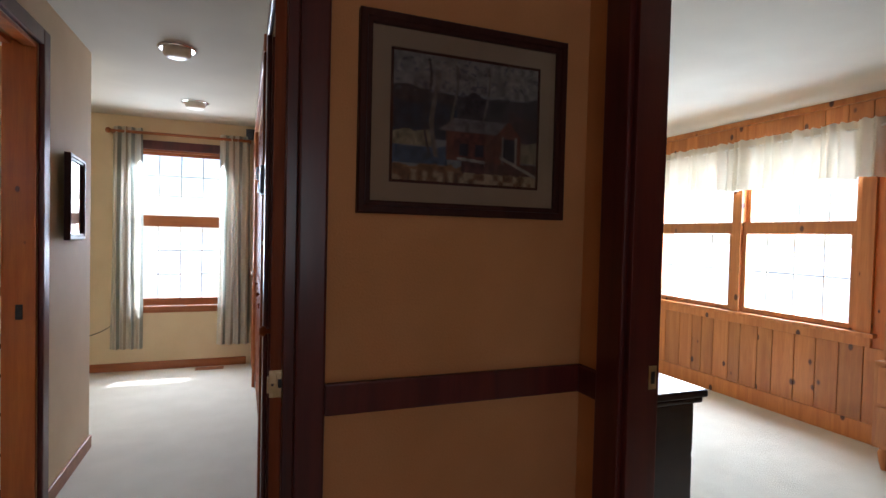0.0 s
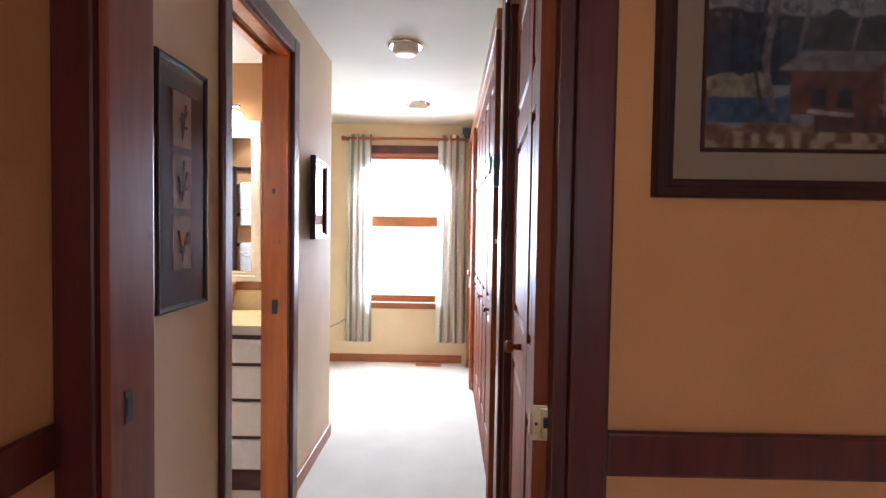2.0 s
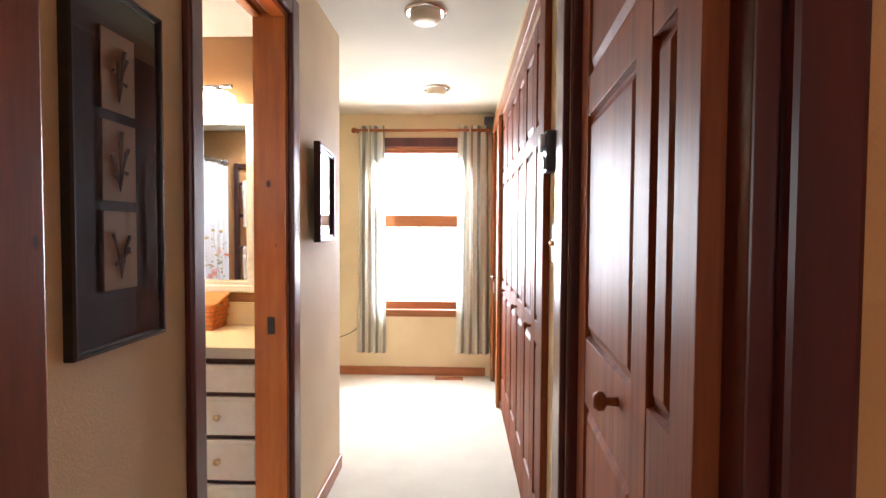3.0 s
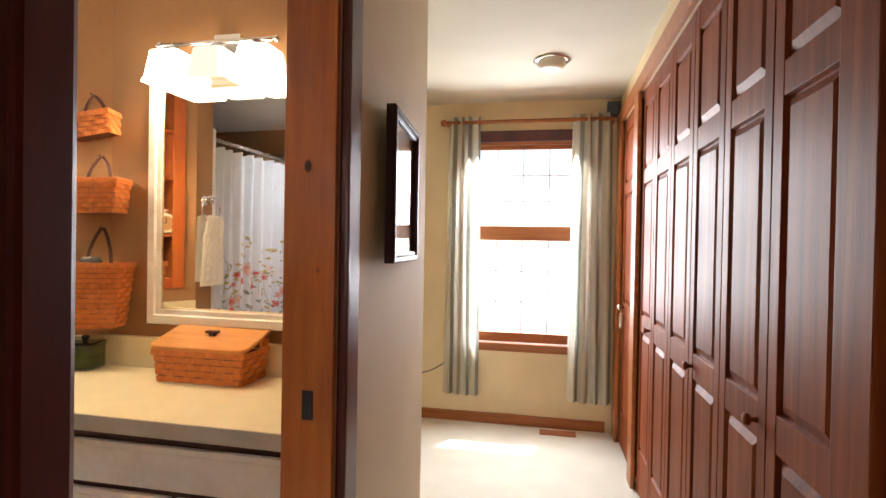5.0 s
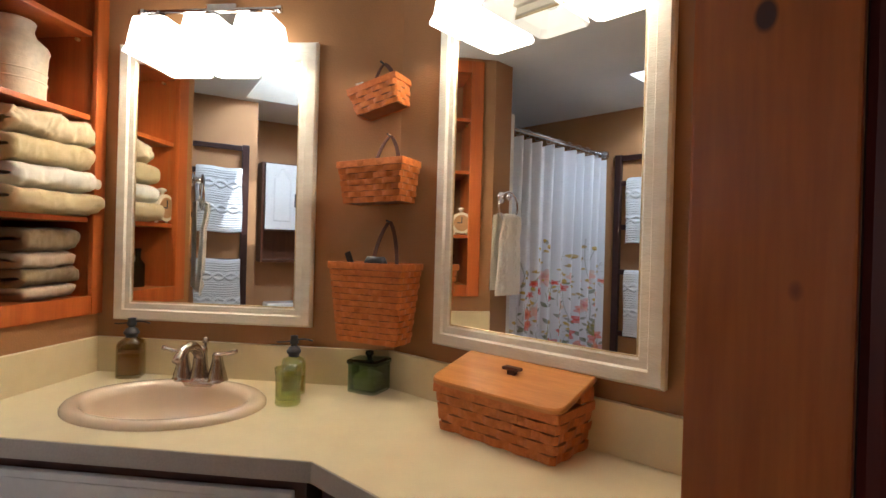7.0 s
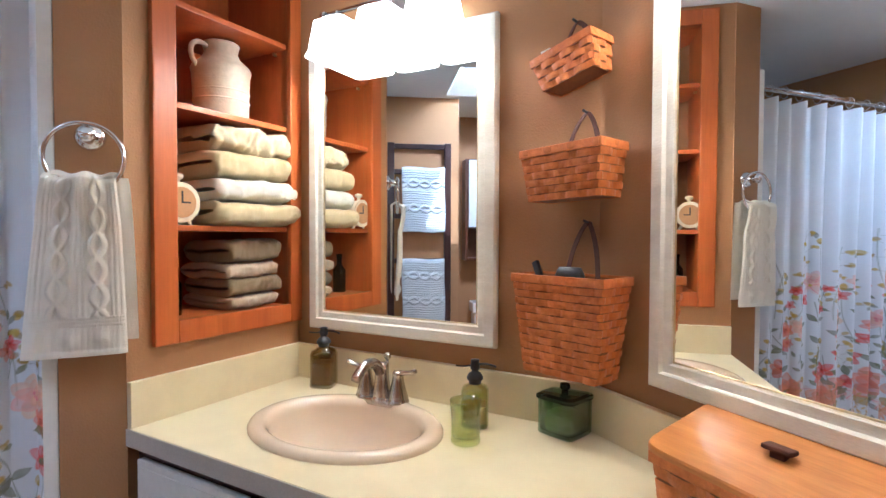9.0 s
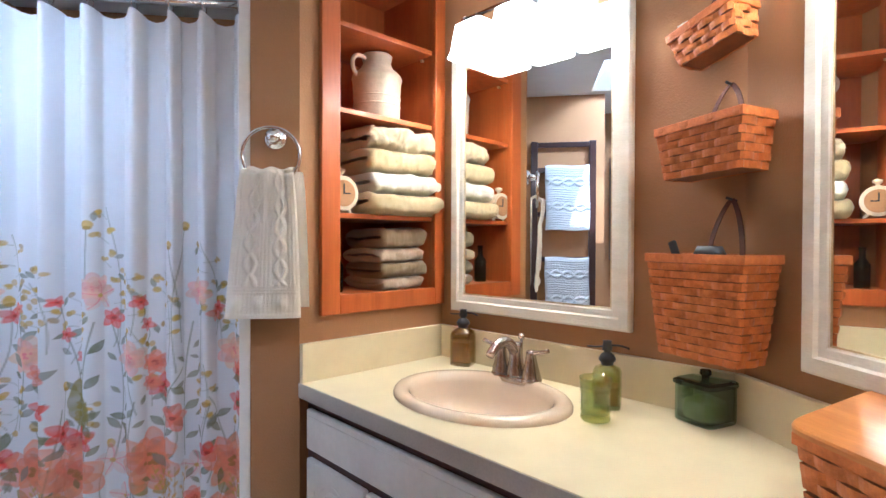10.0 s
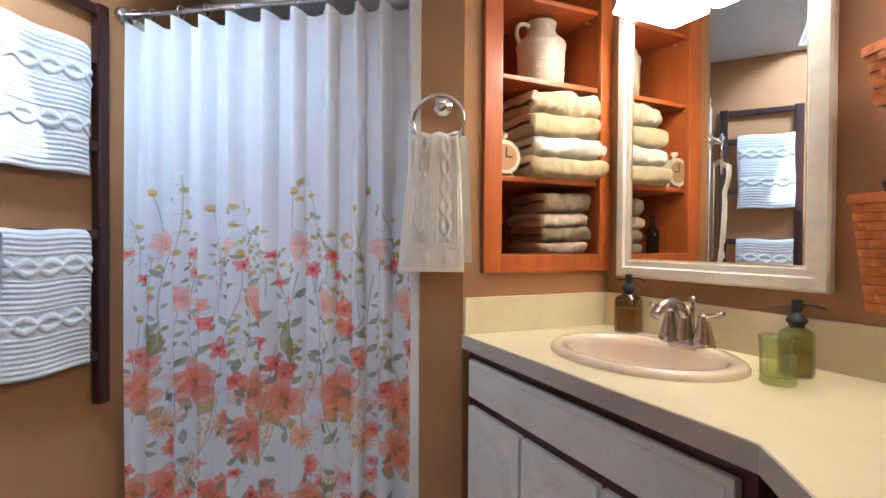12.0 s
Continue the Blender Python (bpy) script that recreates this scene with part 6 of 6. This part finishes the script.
        for k, z, r in ((0.30, 0.53, 0.055), (0.36, 0.42, 0.045), (0.74, 0.50, 0.05), (0.26, 1.04, 0.05), (0.48, 0.22, 0.05)):
            line_flower(at(k), z, r)
        for k, z, r in ((0.24, 0.36, 0.055), (0.66, 0.36, 0.046)):
            daisy(at(k), z, r)
        for k, z, h in ((0.58, 0.27, 0.24), (0.99, 0.25, 0.22), (0.42, 0.06, 0.2)):
            wheat(at(k), z, h)
        for k in range(46):
            leaf(o + half * rng.random(), 0.9 * rng.beta(1.0, 1.6), rng.uniform(0.014, 0.032), rng.uniform(0, math.pi))
        for k in range(9):
            poppy(o + half * rng.random(), 0.02 + 0.34 * rng.random(), rng.uniform(0.018, 0.032), (red, coral, rose)[rng.integers(3)])
    return np.clip(img, 0, 1)


def shower_curtain():
    nu, nv = 540, 740
    wid, hei = CY1 - CY0, CZ1 - CZ0
    pleats = 10
    ys, zs, xs = [], [], []
    verts = []
    for j in range(nv + 1):
        v = j / nv
        for i in range(nu + 1):
            u = i / nu
            ph = u * pleats + 0.16 * math.sin(6.1 * u + 0.6) + 0.05 * math.sin(23 * u)
            f = ph - round(ph)
            lean = f - 0.05 * math.sin(9 * u + 1) - 0.06 * (1 - v) * math.sin(5 * u + 2)
            w = 0.13 + 0.07 * (1 - v) + 0.03 * math.sin(13 * u)
            ridge = math.exp(-(lean / w) ** 2) - 0.30
            amp = 0.036 + 0.030 * v ** 1.5 + 0.008 * math.sin(4.3 * u + 1.0)
            dx = amp * ridge + 0.006 * math.sin(2.7 * ph + 3 * v) + 0.004 * math.sin(17 * u + 5 * v) * (1 - v)
            sag = -0.04 * abs(f) * max(0.0, (v - 0.90) / 0.10) ** 1.3
            a = ph * 2 * math.pi
            flare = 1.0 + 0.02 * (1 - v)
            verts.append((dx, (u - 0.5) * wid * flare + 0.006 * math.sin(2 * a), hei * v + sag))
    k = nu + 1
    faces = [(j * k + i, j * k + i + 1, (j + 1) * k + i + 1, (j + 1) * k + i) for j in range(nv) for i in range(nu)]
    me = bpy.data.meshes.new("curtain_cloth")
    me.from_pydata(verts, [], faces)
    me.polygons.foreach_set("use_smooth", [True] * len(faces))
    img = flower_print(nv + 1, nu + 1, wid * 1.25, hei)
    at = me.attributes.new("print", "FLOAT_COLOR", "POINT")
    c = np.ones(((nv + 1) * (nu + 1), 4), np.float32)
    c[:, :3] = img.reshape(-1, 3)
    at.data.foreach_set("color", c.ravel())
    return me


sc = thing("shower_curtain", pose(CXP, (CY0 + CY1) / 2, CZ0), "white shower curtain printed with coral and pink flowers", "shower curtain")
curtain_print = printed("flowered_curtain_cloth", 0.8, "print", 0.1, 0.28)
part("cloth", shower_curtain(), curtain_print, sc)
rod = thing("shower_rod", pose(CXP, 0, 1.995), "chrome shower curtain rod between two walls", "shower rod")
part("tube", tube(bmesh.new(), [(0, 1.472, 0), (0, 2.694, 0)], 0.0125, 16), chrome, rod, smooth=True)
for yy, d in ((1.471, 1), (2.694, -1)):
    part("flange", tube(bmesh.new(), [(0, yy, 0), (0, yy + 0.02 * d, 0)], [0.032, 0.024], 20), chrome, rod, smooth=True)
rings0 = None
for k in range(11):
    uu = k / 10
    for _ in range(12):
        uu = (k - 0.16 * math.sin(6.1 * uu + 0.6) - 0.05 * math.sin(23 * uu)) / 10
    y = CY0 + (CY1 - CY0) * min(0.99, max(0.01, uu))
    m = pose(CXP, y, 1.995)
    if rings0 is None:
        rings0 = thing("curtain_hook", m, "chrome wire shower curtain hook", "hook", "shower curtain hooks")
        pts = [(0.020 * math.sin(a), 0, -0.008 + 0.026 * math.cos(a)) for a in [2 * math.pi * i / 20 for i in range(21)]]
        part("wire", tube(bmesh.new(), pts, 0.0020, 6, cap=False), chrome, rings0, smooth=True)
    else:
        copy_thing(rings0, m)
# shower tray behind the curtain
st = thing("shower_tray", pose(-2.80, 2.10, FL + 0.006), "white shower tray with a raised kerb", "shower tray")
part("tray", boxes((-0.41, 0.38, -0.60, 0.58, 0, 0.05), bevel=0.01), white_paint, st)
part("kerb", boxes((0.39, 0.47, -0.62, 0.585, 0, 0.12), bevel=0.012), white_paint, st)

# ---- towel ladder ----
ladder_wood = wood("espresso_ladder_wood", (0.045, 0.016, 0.012), (0.025, 0.008, 0.007), grain=(10, 10, 1), rough=0.35)
LX0, LX1, LY = -2.245, -1.84, 1.50
ld = thing("towel_ladder", pose(0, LY, 0), "espresso-brown wall ladder rack hung with two white towels", "towel rack")
for xx in (LX0, LX1):
    bm = boxes((xx - 0.024, xx + 0.024, -0.024, 0.012, 0.52, 1.98), bevel=0.006)
    part("rail", bm, ladder_wood, ld)
for z in (0.70, 1.14, 1.46, 1.775, 1.955):
    part("rung", boxes((LX0 + 0.024, LX1 - 0.024, -0.016, 0.006, z - 0.018, z + 0.018), bevel=0.005), ladder_wood, ld)
for xx in (LX0, LX1):
    part("standoff", boxes((xx - 0.012, xx + 0.012, -0.03, -0.024, 1.86, 1.90)), ladder_wood, ld)


def bath_towel_fn(w, h):
    def fn(u, v):
        z = v * h
        x = (u - 0.5) * w
        d = 0.0
        bands = (0.36, 0.74)
        near = min(abs(v - b) for b in bands)
        if near < 0.085:
            b = min(bands, key=lambda q: abs(v - q))
            d = 0.0075 * cable((v - b) * h, x + 0.03, 0.16, 0.020)
        else:
            d = 0.0035 * abs(math.sin(v * h / 0.0165 * math.pi))
        edge = -0.016 * (abs(u - 0.5) * 2) ** 10 - 0.02 * max(0, (v - 0.93) / 0.07) ** 2
        return (x + 0.004 * math.sin(6 * v), 0.040 + d + edge + 0.004 * math.sin(5 * u + 2 * v), z + 0.004 * math.sin(7 * u))
    return fn


towel_white = cloth("white_cable_towel", (0.64, 0.64, 0.62), (0.70, 0.70, 0.68), 0.0, 12.0, 0.8, 600.0)
for z0, z1 in ((1.345, 1.805), (0.69, 1.155)):
    t = thing("bath_towel", pose(-2.014, LY, z0), "white cable-knit bath towel folded over the ladder rung", "towel", "towels on the ladder")
    h = z1 - z0
    part("front_fall", sheet(bath_towel_fn(0.305, h), 110, 220, "front_fall"), towel_white, t)
    part("top_fold", sheet(lambda u, v: ((u - 0.5) * 0.305, -0.022 + 0.045 * v, h - 0.012 + 0.012 * math.sin(math.pi * v) + 0.004 * math.sin(7 * u)), 20, 8, "top_fold"), towel_white, t)
    part("side_fold", boxes((-0.146, 0.147, 0.008, 0.026, 0.004, h - 0.012), bevel=0.007), towel_white, t)

# ---- toilet corner, seen in the mirrors ----
porcelain = mixed("white_porcelain", (0.78, 0.77, 0.73), (0.82, 0.81, 0.77), 4.0, rough=0.12, bump=0.0, coat=0.4)
oak = wood("dark_oak_cabinet", (0.13, 0.045, 0.018), (0.08, 0.025, 0.011), grain=(12, 12, 1), rough=0.4)
tl = thing("toilet", pose(-1.33, 0.90, FL + 0.006), "white porcelain toilet against the brown wall", "toilet")
part("tank", boxes((-0.23, 0.23, 0.01, 0.19, 0.38, 0.74), bevel=0.025), porcelain, tl)
part("tank_lid", boxes((-0.245, 0.245, 0.004, 0.205, 0.742, 0.829), bevel=0.014), porcelain, tl)
part("bowl", lathe(bmesh.new(), [(0.09, 0.0), (0.10, 0.05), (0.085, 0.18), (0.14, 0.30), (0.185, 0.38), (0.17, 0.39)], 36, 1.0, 1.3, 0, 0.45), porcelain, tl, smooth=True)
part("seat_lid", lathe(bmesh.new(), [(0.0005, 0.425), (0.17, 0.424), (0.19, 0.412), (0.19, 0.395)], 36, 1.0, 1.28, 0, 0.44), porcelain, tl, smooth=True)
tb = thing("tissue_box", pose(-1.27, 1.01, 0.786), "woven brown tissue box on the toilet tank", "tissue box")
part("weave", weave(bmesh.new(), (0.065, 0.06), (0.065, 0.06), 0.115, 16, 5), splint, tb)
part("lining", lining((0.065, 0.06), (0.065, 0.06), 0.11), splint_shade, tb)
part("cover", boxes((-0.063, 0.063, -0.058, 0.058, 0.108, 0.114), bevel=0.002), splint, tb)
part("tissue", sheet(lambda u, v: ((u - 0.5) * 0.06 * (0.4 + v), 0.012 * math.sin(u * 9 + v * 3), 0.112 + 0.06 * v + 0.012 * math.sin(u * 7)), 14, 8, "tissue"), porcelain, tb, "white tissue")
wc = thing("wall_cabinet", pose(-1.335, 0.90, 1.12), "dark oak wall cabinet with white arched doors and an open shelf", "cabinet")
part("body", boxes((-0.30, -0.28, 0, 0.17, 0, 0.82), (0.28, 0.30, 0, 0.17, 0, 0.82), (-0.28, 0.28, 0, 0.17, 0.80, 0.82), (-0.28, 0.28, 0, 0.17, 0.26, 0.28), (-0.28, 0.28, 0, 0.16, 0.0, 0.02), (-0.28, 0.28, 0.001, 0.012, 0.02, 0.80), bevel=0.002), oak, wc)
MC = Matrix.Rotation(math.pi, 4, "Z") @ Matrix.Translation((0, -0.172, 0))
for x0, x1, hx in ((-0.275, -0.004, -0.035), (0.004, 0.275, 0.035)):
    dd = part("door", boxes((x0, x1, -0.02, -0.001, 0.27, 0.81), bevel=0.004, m=MC), porcelain, wc, "white painted door")
    b = bmesh.new()
    arch_panel(b, x0 + 0.05, x1 - 0.05, 0.32, 0.77, -0.021, MC, 0.06)
    part("raised_panel", b, porcelain, dd)
    part("handle", boxes((hx - 0.006, hx + 0.006, -0.044, -0.022, 0.46, 0.57), bevel=0.003, m=MC), black_metal, dd, "black metal handle")

# skylight
sl = thing("skylight", pose(0, 0, BCEIL), "ceiling skylight with a shallow white-lined shaft", "skylight")
sl["kind"] = "structure"
# the shaft leans with the roof: wide at the ceiling, narrower at the glass
bm = bmesh.new()
lower = [(SX0, SY0, 0.0), (SX1, SY0, 0.0), (SX1, SY1, 0.0), (SX0, SY1, 0.0)]
upper = [(-1.695, 1.975, 0.24), (-1.25, 1.975, 0.24), (-1.25, 2.345, 0.24), (-1.695, 2.345, 0.24)]
inner = [[bm.verts.new(c) for c in row] for row in (lower, upper)]
outer_ring = [[bm.verts.new((x + (-0.03 if i in (0, 3) else 0.03), y + (-0.03 if i < 2 else 0.03), z + dz)) for i, (x, y, z) in enumerate(row)] for row, dz in ((lower, 0.10), (upper, 0.0))]
for i in range(4):
    j = (i + 1) % 4
    bm.faces.new((inner[0][i], inner[0][j], inner[1][j], inner[1][i]))
    bm.faces.new((outer_ring[0][i], outer_ring[1][i], outer_ring[1][j], outer_ring[0][j]))
    bm.faces.new((inner[1][i], inner[1][j], outer_ring[1][j], outer_ring[1][i]))
part("shaft", bm, white_paint, sl)
g = part("pane", flat(-1.715, -1.23, 0, 1.955, 2.365, Matrix(((1, 0, 0, 0), (0, 0, 1, 0), (0, 1, 0, 0.244), (0, 0, 0, 1)))), glass_pane, sl)
g.visible_shadow = False

# ---- bedroom, seen through the first room's door ----
bw = thing("window_2", pose(0, 0, 0), "wide pine-framed pair of sash windows, bright outdoors behind", "window")
bw["kind"] = "structure"
MB = Matrix.Translation((BX, 0, 0)) @ Matrix.Rotation(radians(-90), 4, "Z")      # x runs towards -y, +y outwards


def bpart(name, rows, mat, parent, bevel=0.003):
    return part(name, boxes(*rows, bevel=bevel, m=MB), mat, parent)


POST = 3.815
bpart("window_frame", [(-BY1, -BY1 + 0.04, 0.01, 0.12, BZ0, BZ1), (-BY0 - 0.04, -BY0, 0.01, 0.12, BZ0, BZ1), (-BY1, -BY0, 0.01, 0.12, BZ1 - 0.03, BZ1), (-POST - 0.045, -POST + 0.045, -0.004, 0.12, BZ0, BZ1)], pine_board, bw)
bpart("casing", [(-BY0, -BY0 + 0.09, -0.022, 0.0, BZ0 - 0.02, BZ1 + 0.08), (-BY1 - 0.09, -BY1, -0.022, 0.0, BZ0 - 0.02, BZ1 + 0.08), (-BY1, -BY0, -0.022, 0.0, BZ1, BZ1 + 0.08)], pine_board, bw)
bpart("window_sill", [(-BY1 - 0.12, -BY0 + 0.12, -0.045, 0.03, BZ0 - 0.03, BZ0), (-BY1 - 0.09, -BY0 + 0.09, -0.020, 0.0, BZ0 - 0.10, BZ0 - 0.03)], pine_board, bw)


def bsash(y0, y1, z0, z1, d, cols, rows, top=0.05, bottom=0.05):
    x0, x1 = -y1, -y0
    s = part("sash", boxes((x0, x0 + 0.04, d, d + 0.03, z0, z1), (x1 - 0.04, x1, d, d + 0.03, z0, z1), (x0 + 0.04, x1 - 0.04, d, d + 0.03, z0, z0 + bottom), (x0 + 0.04, x1 - 0.04, d, d + 0.03, z1 - top, z1), bevel=0.002, m=MB), pine_board, bw)
    for c in range(1, cols):
        xx = x0 + (x1 - x0) * c / cols
        part("glazing_bar", boxes((xx - 0.005, xx + 0.005, d + 0.012, d + 0.020, z0 + bottom, z1 - top), m=MB), laminate_edge, s)
    for r in range(1, rows):
        zz = z0 + bottom + (z1 - top - z0 - bottom) * r / rows
        part("glazing_bar", boxes((x0 + 0.04, x1 - 0.04, d + 0.013, d + 0.019, zz - 0.004, zz + 0.004), m=MB), laminate_edge, s)
    g = part("pane", flat(x0 + 0.035, x1 - 0.035, d + 0.016, z0 + bottom - 0.004, z1 - top + 0.004, MB), glass_pane, s)
    g.visible_shadow = False


for y0, y1 in ((BY0 + 0.04, POST - 0.045), (POST + 0.045, BY1 - 0.04)):
    bsash(y0, y1, BZ0, 1.515, 0.02, 4, 2, 0.10, 0.045)
    bsash(y0, y1, 1.41, BZ1 - 0.03, 0.06, 4, 2, 0.04, 0.10)

# pine boards on the window wall
boards = thing("board_panelling", pose(0, 0, 0), "knotty pine board panelling on the window wall", "panelling")
boards["kind"] = "structure"
rb = random.Random(8)
y = 0.6
while y < 5.55:
    w = rb.choice((0.115, 0.135, 0.15, 0.165, 0.185))
    y1 = min(y + w, 5.59)
    for z0, z1 in (((0.085, BZ0 - 0.10), (BZ1 + 0.08, CEIL - 0.05)) if y1 > BY0 - 0.09 and y < BY1 + 0.09 else ((0.085, CEIL - 0.05),)):
        b = bmesh.new()
        box(b, BX - 0.016, BX - 0.001, y + 0.0022, y1 - 0.0022, z0, z1, 0.005)
        part("board", b, pine_board, boards)
    y = y1
setting("trim_bedroom_crown", boxes((BX - 0.03, BX, -2.0, 5.6, CEIL - 0.05, CEIL), bevel=0.008), pine_board, "pine crown moulding", "trim")
setting("baseboard_bedroom", boxes((BX - 0.022, BX, -2.0, 5.6, FL, 0.085), bevel=0.005), pine_board, "pine baseboard", "trim")

# valance
sheer = cloth("ivory_valance_cloth", (0.60, 0.54, 0.42), (0.68, 0.62, 0.49), 0.10, 5.0, 0.3)
vl = thing("window_valance", pose(BX - 0.09, 3.8, 1.80), "ivory gathered valance over the bedroom window", "valance")


def valance_fn(u, v):
    y = (u - 0.5) * 2.34
    a = u * 26 * 2 * math.pi
    k = 0.5 + 0.5 * abs(v - 0.88) / 0.88
    x = 0.032 * k * math.sin(a + 1.9 * math.sin(u * 37)) + 0.018 * math.sin(a * 0.37 + 2)
    ends = max(0.0, (abs(u - 0.5) - 0.485) / 0.015)
    return (x + 0.08 * ends, y, v * 0.42 + 0.016 * (math.sin(u * 11) + 0.5 * math.sin(u * 47)) * (1 - v) + (0.006 * math.sin(a * 1.7) if v > 0.9 else 0))


part("cloth", sheet(valance_fn, 420, 26, "cloth"), sheer, vl)
part("rod", tube(bmesh.new(), [(0.012, -1.17, 0.36), (0.012, 1.17, 0.36)], 0.009, 10), white_paint, vl)

# dark desk, chair back and pine dresser
desk_wood = wood("black_brown_desk", (0.030, 0.012, 0.010), (0.016, 0.007, 0.007), grain=(1, 12, 12), rough=0.28, coat=0.5)
dk = thing("writing_desk", pose(1.56, 1.92, 0), "dark-stained wooden desk with drawers by the bedroom door", "desk")
part("top", boxes((0.0, 0.48, 0.0, 1.1, 0.725, 0.755), bevel=0.006), desk_wood, dk)
part("moulding", boxes((0.012, 0.468, 0.012, 1.088, 0.70, 0.725), bevel=0.008), desk_wood, dk)
for z0, z1 in ((0.50, 0.69), (0.28, 0.48), (0.07, 0.26)):
    dr = part("drawer", boxes((0.425, 0.440, 0.03, 0.42, z0, z1), bevel=0.004), desk_wood, dk)
    part("knob", knob(bmesh.new(), 0.44, 0.22, (z0 + z1) / 2, 0.014, 0.028, (1, 0, 0)), brass, dr, smooth=True)
part("pedestal", boxes((0.03, 0.425, 0.02, 0.43, 0.04, 0.70), bevel=0.003), desk_wood, dk)
part("end_panel", boxes((0.03, 0.425, 1.02, 1.06, FL, 0.70), bevel=0.003), desk_wood, dk)
part("foot", boxes((0.03, 0.07, 0.02, 0.06, FL, 0.04), (0.385, 0.425, 0.02, 0.06, FL, 0.04), (0.03, 0.07, 0.39, 0.43, FL, 0.04), (0.385, 0.425, 0.39, 0.43, FL, 0.04)), desk_wood, dk)
pl = thing("round_pillow", pose(2.02, 2.62, 0.755), "white rounded cushion standing beyond the desk", "cushion")
b = bmesh.new()
bmesh.ops.create_uvsphere(b, u_segments=32, v_segments=18, radius=1.0, matrix=Matrix.Translation((0, 0, 0.16)) @ Matrix.Diagonal((0.09, 0.17, 0.165, 1)))
part("cushion", b, terry_white, pl, smooth=True)
pl.location = (1.90, 2.35, 0.752)
dz = thing("pine_dresser", pose(4.02, 1.90, 0), "tall honey pine chest of drawers by the window wall", "dresser")
part("body", boxes((0.0, 0.40, 0.0, 0.55, 0.08, 0.62), bevel=0.006), pine_board, dz)
part("upper_case", boxes((0.05, 0.40, 0.02, 0.53, 0.62, 2.10), bevel=0.006), pine_board, dz)
part("cornice", boxes((0.02, 0.41, 0.0, 0.55, 2.10, 2.16), bevel=0.01), pine_board, dz)
for z0, z1 in ((0.11, 0.34), (0.36, 0.59)):
    dr = part("drawer", boxes((-0.014, 0.0, 0.03, 0.52, z0, z1), bevel=0.004), pine_board, dz)
    part("knob", knob(bmesh.new(), -0.014, 0.40, (z0 + z1) / 2, 0.016, 0.03, (-1, 0, 0)), pine_board, dr, smooth=True)
for yy in (0.03, 0.49):
    part("foot", lathe(bmesh.new(), [(0.02, FL), (0.035, 0.0), (0.04, 0.05), (0.03, 0.08)], 16, cx=0.04, cy=yy), pine_board, dz, smooth=True)

# ---- outdoors ----
lawn = mixed("pale_ground", (0.55, 0.55, 0.54), (0.68, 0.68, 0.67), 0.4, rough=0.95, bump=0.3, bump_scale=20)
setting("ground", boxes((-400, 400, -400, 400, -0.9, -0.6)), lawn, "pale open ground outdoors", "ground")
siding = mixed("pale_siding", (0.76, 0.77, 0.78), (0.82, 0.83, 0.84), 2.0, rough=0.7, bump=0.2, stretch=(1, 1, 8))
roofing = mixed("grey_roofing", (0.40, 0.41, 0.43), (0.50, 0.51, 0.53), 3.0, rough=0.9, bump=0.3)
for m, lab in ((pose(44, 15, -0.6, 0, 0, 90), "pale sided neighbour house with a grey roof"),):
    hs = thing("house", m, lab, "house")
    part("wall", boxes((-7, 7, -3.5, 3.5, 0, 3.0)), siding, hs)
    b = bmesh.new()
    pr = [(-7.5, -4, 3.0), (7.5, -4, 3.0), (7.5, 4, 3.0), (-7.5, 4, 3.0), (-7.5, 0, 5.2), (7.5, 0, 5.2)]
    vs = [b.verts.new(c) for c in pr]
    for f in ((0, 1, 5, 4), (2, 3, 4, 5), (0, 4, 3), (1, 2, 5), (0, 3, 2, 1)):
        b.faces.new([vs[i] for i in f])
    part("roof", b, roofing, hs)
    for xx in (-4.5, -1.5, 2.0, 5.0):
        wn = part("window", boxes((xx - 0.5, xx + 0.5, 3.5, 3.54, 1.0, 2.3)), plastic_grey, hs)
        part("frame", boxes((xx - 0.58, xx - 0.5, 3.5, 3.57, 0.95, 2.35), (xx + 0.5, xx + 0.58, 3.5, 3.57, 0.95, 2.35), (xx - 0.5, xx + 0.5, 3.5, 3.57, 2.3, 2.38)), siding, wn)
# the house's own roof: it shades the upper part of the windows
setting("roof_eave", boxes((-3.8, 5.6, 6.32, 7.15, CEIL + 0.06, CEIL + 0.2), (4.62, 5.45, -2.2, 6.32, CEIL + 0.06, CEIL + 0.2)), roofing, "roof eave above the windows", "roof")
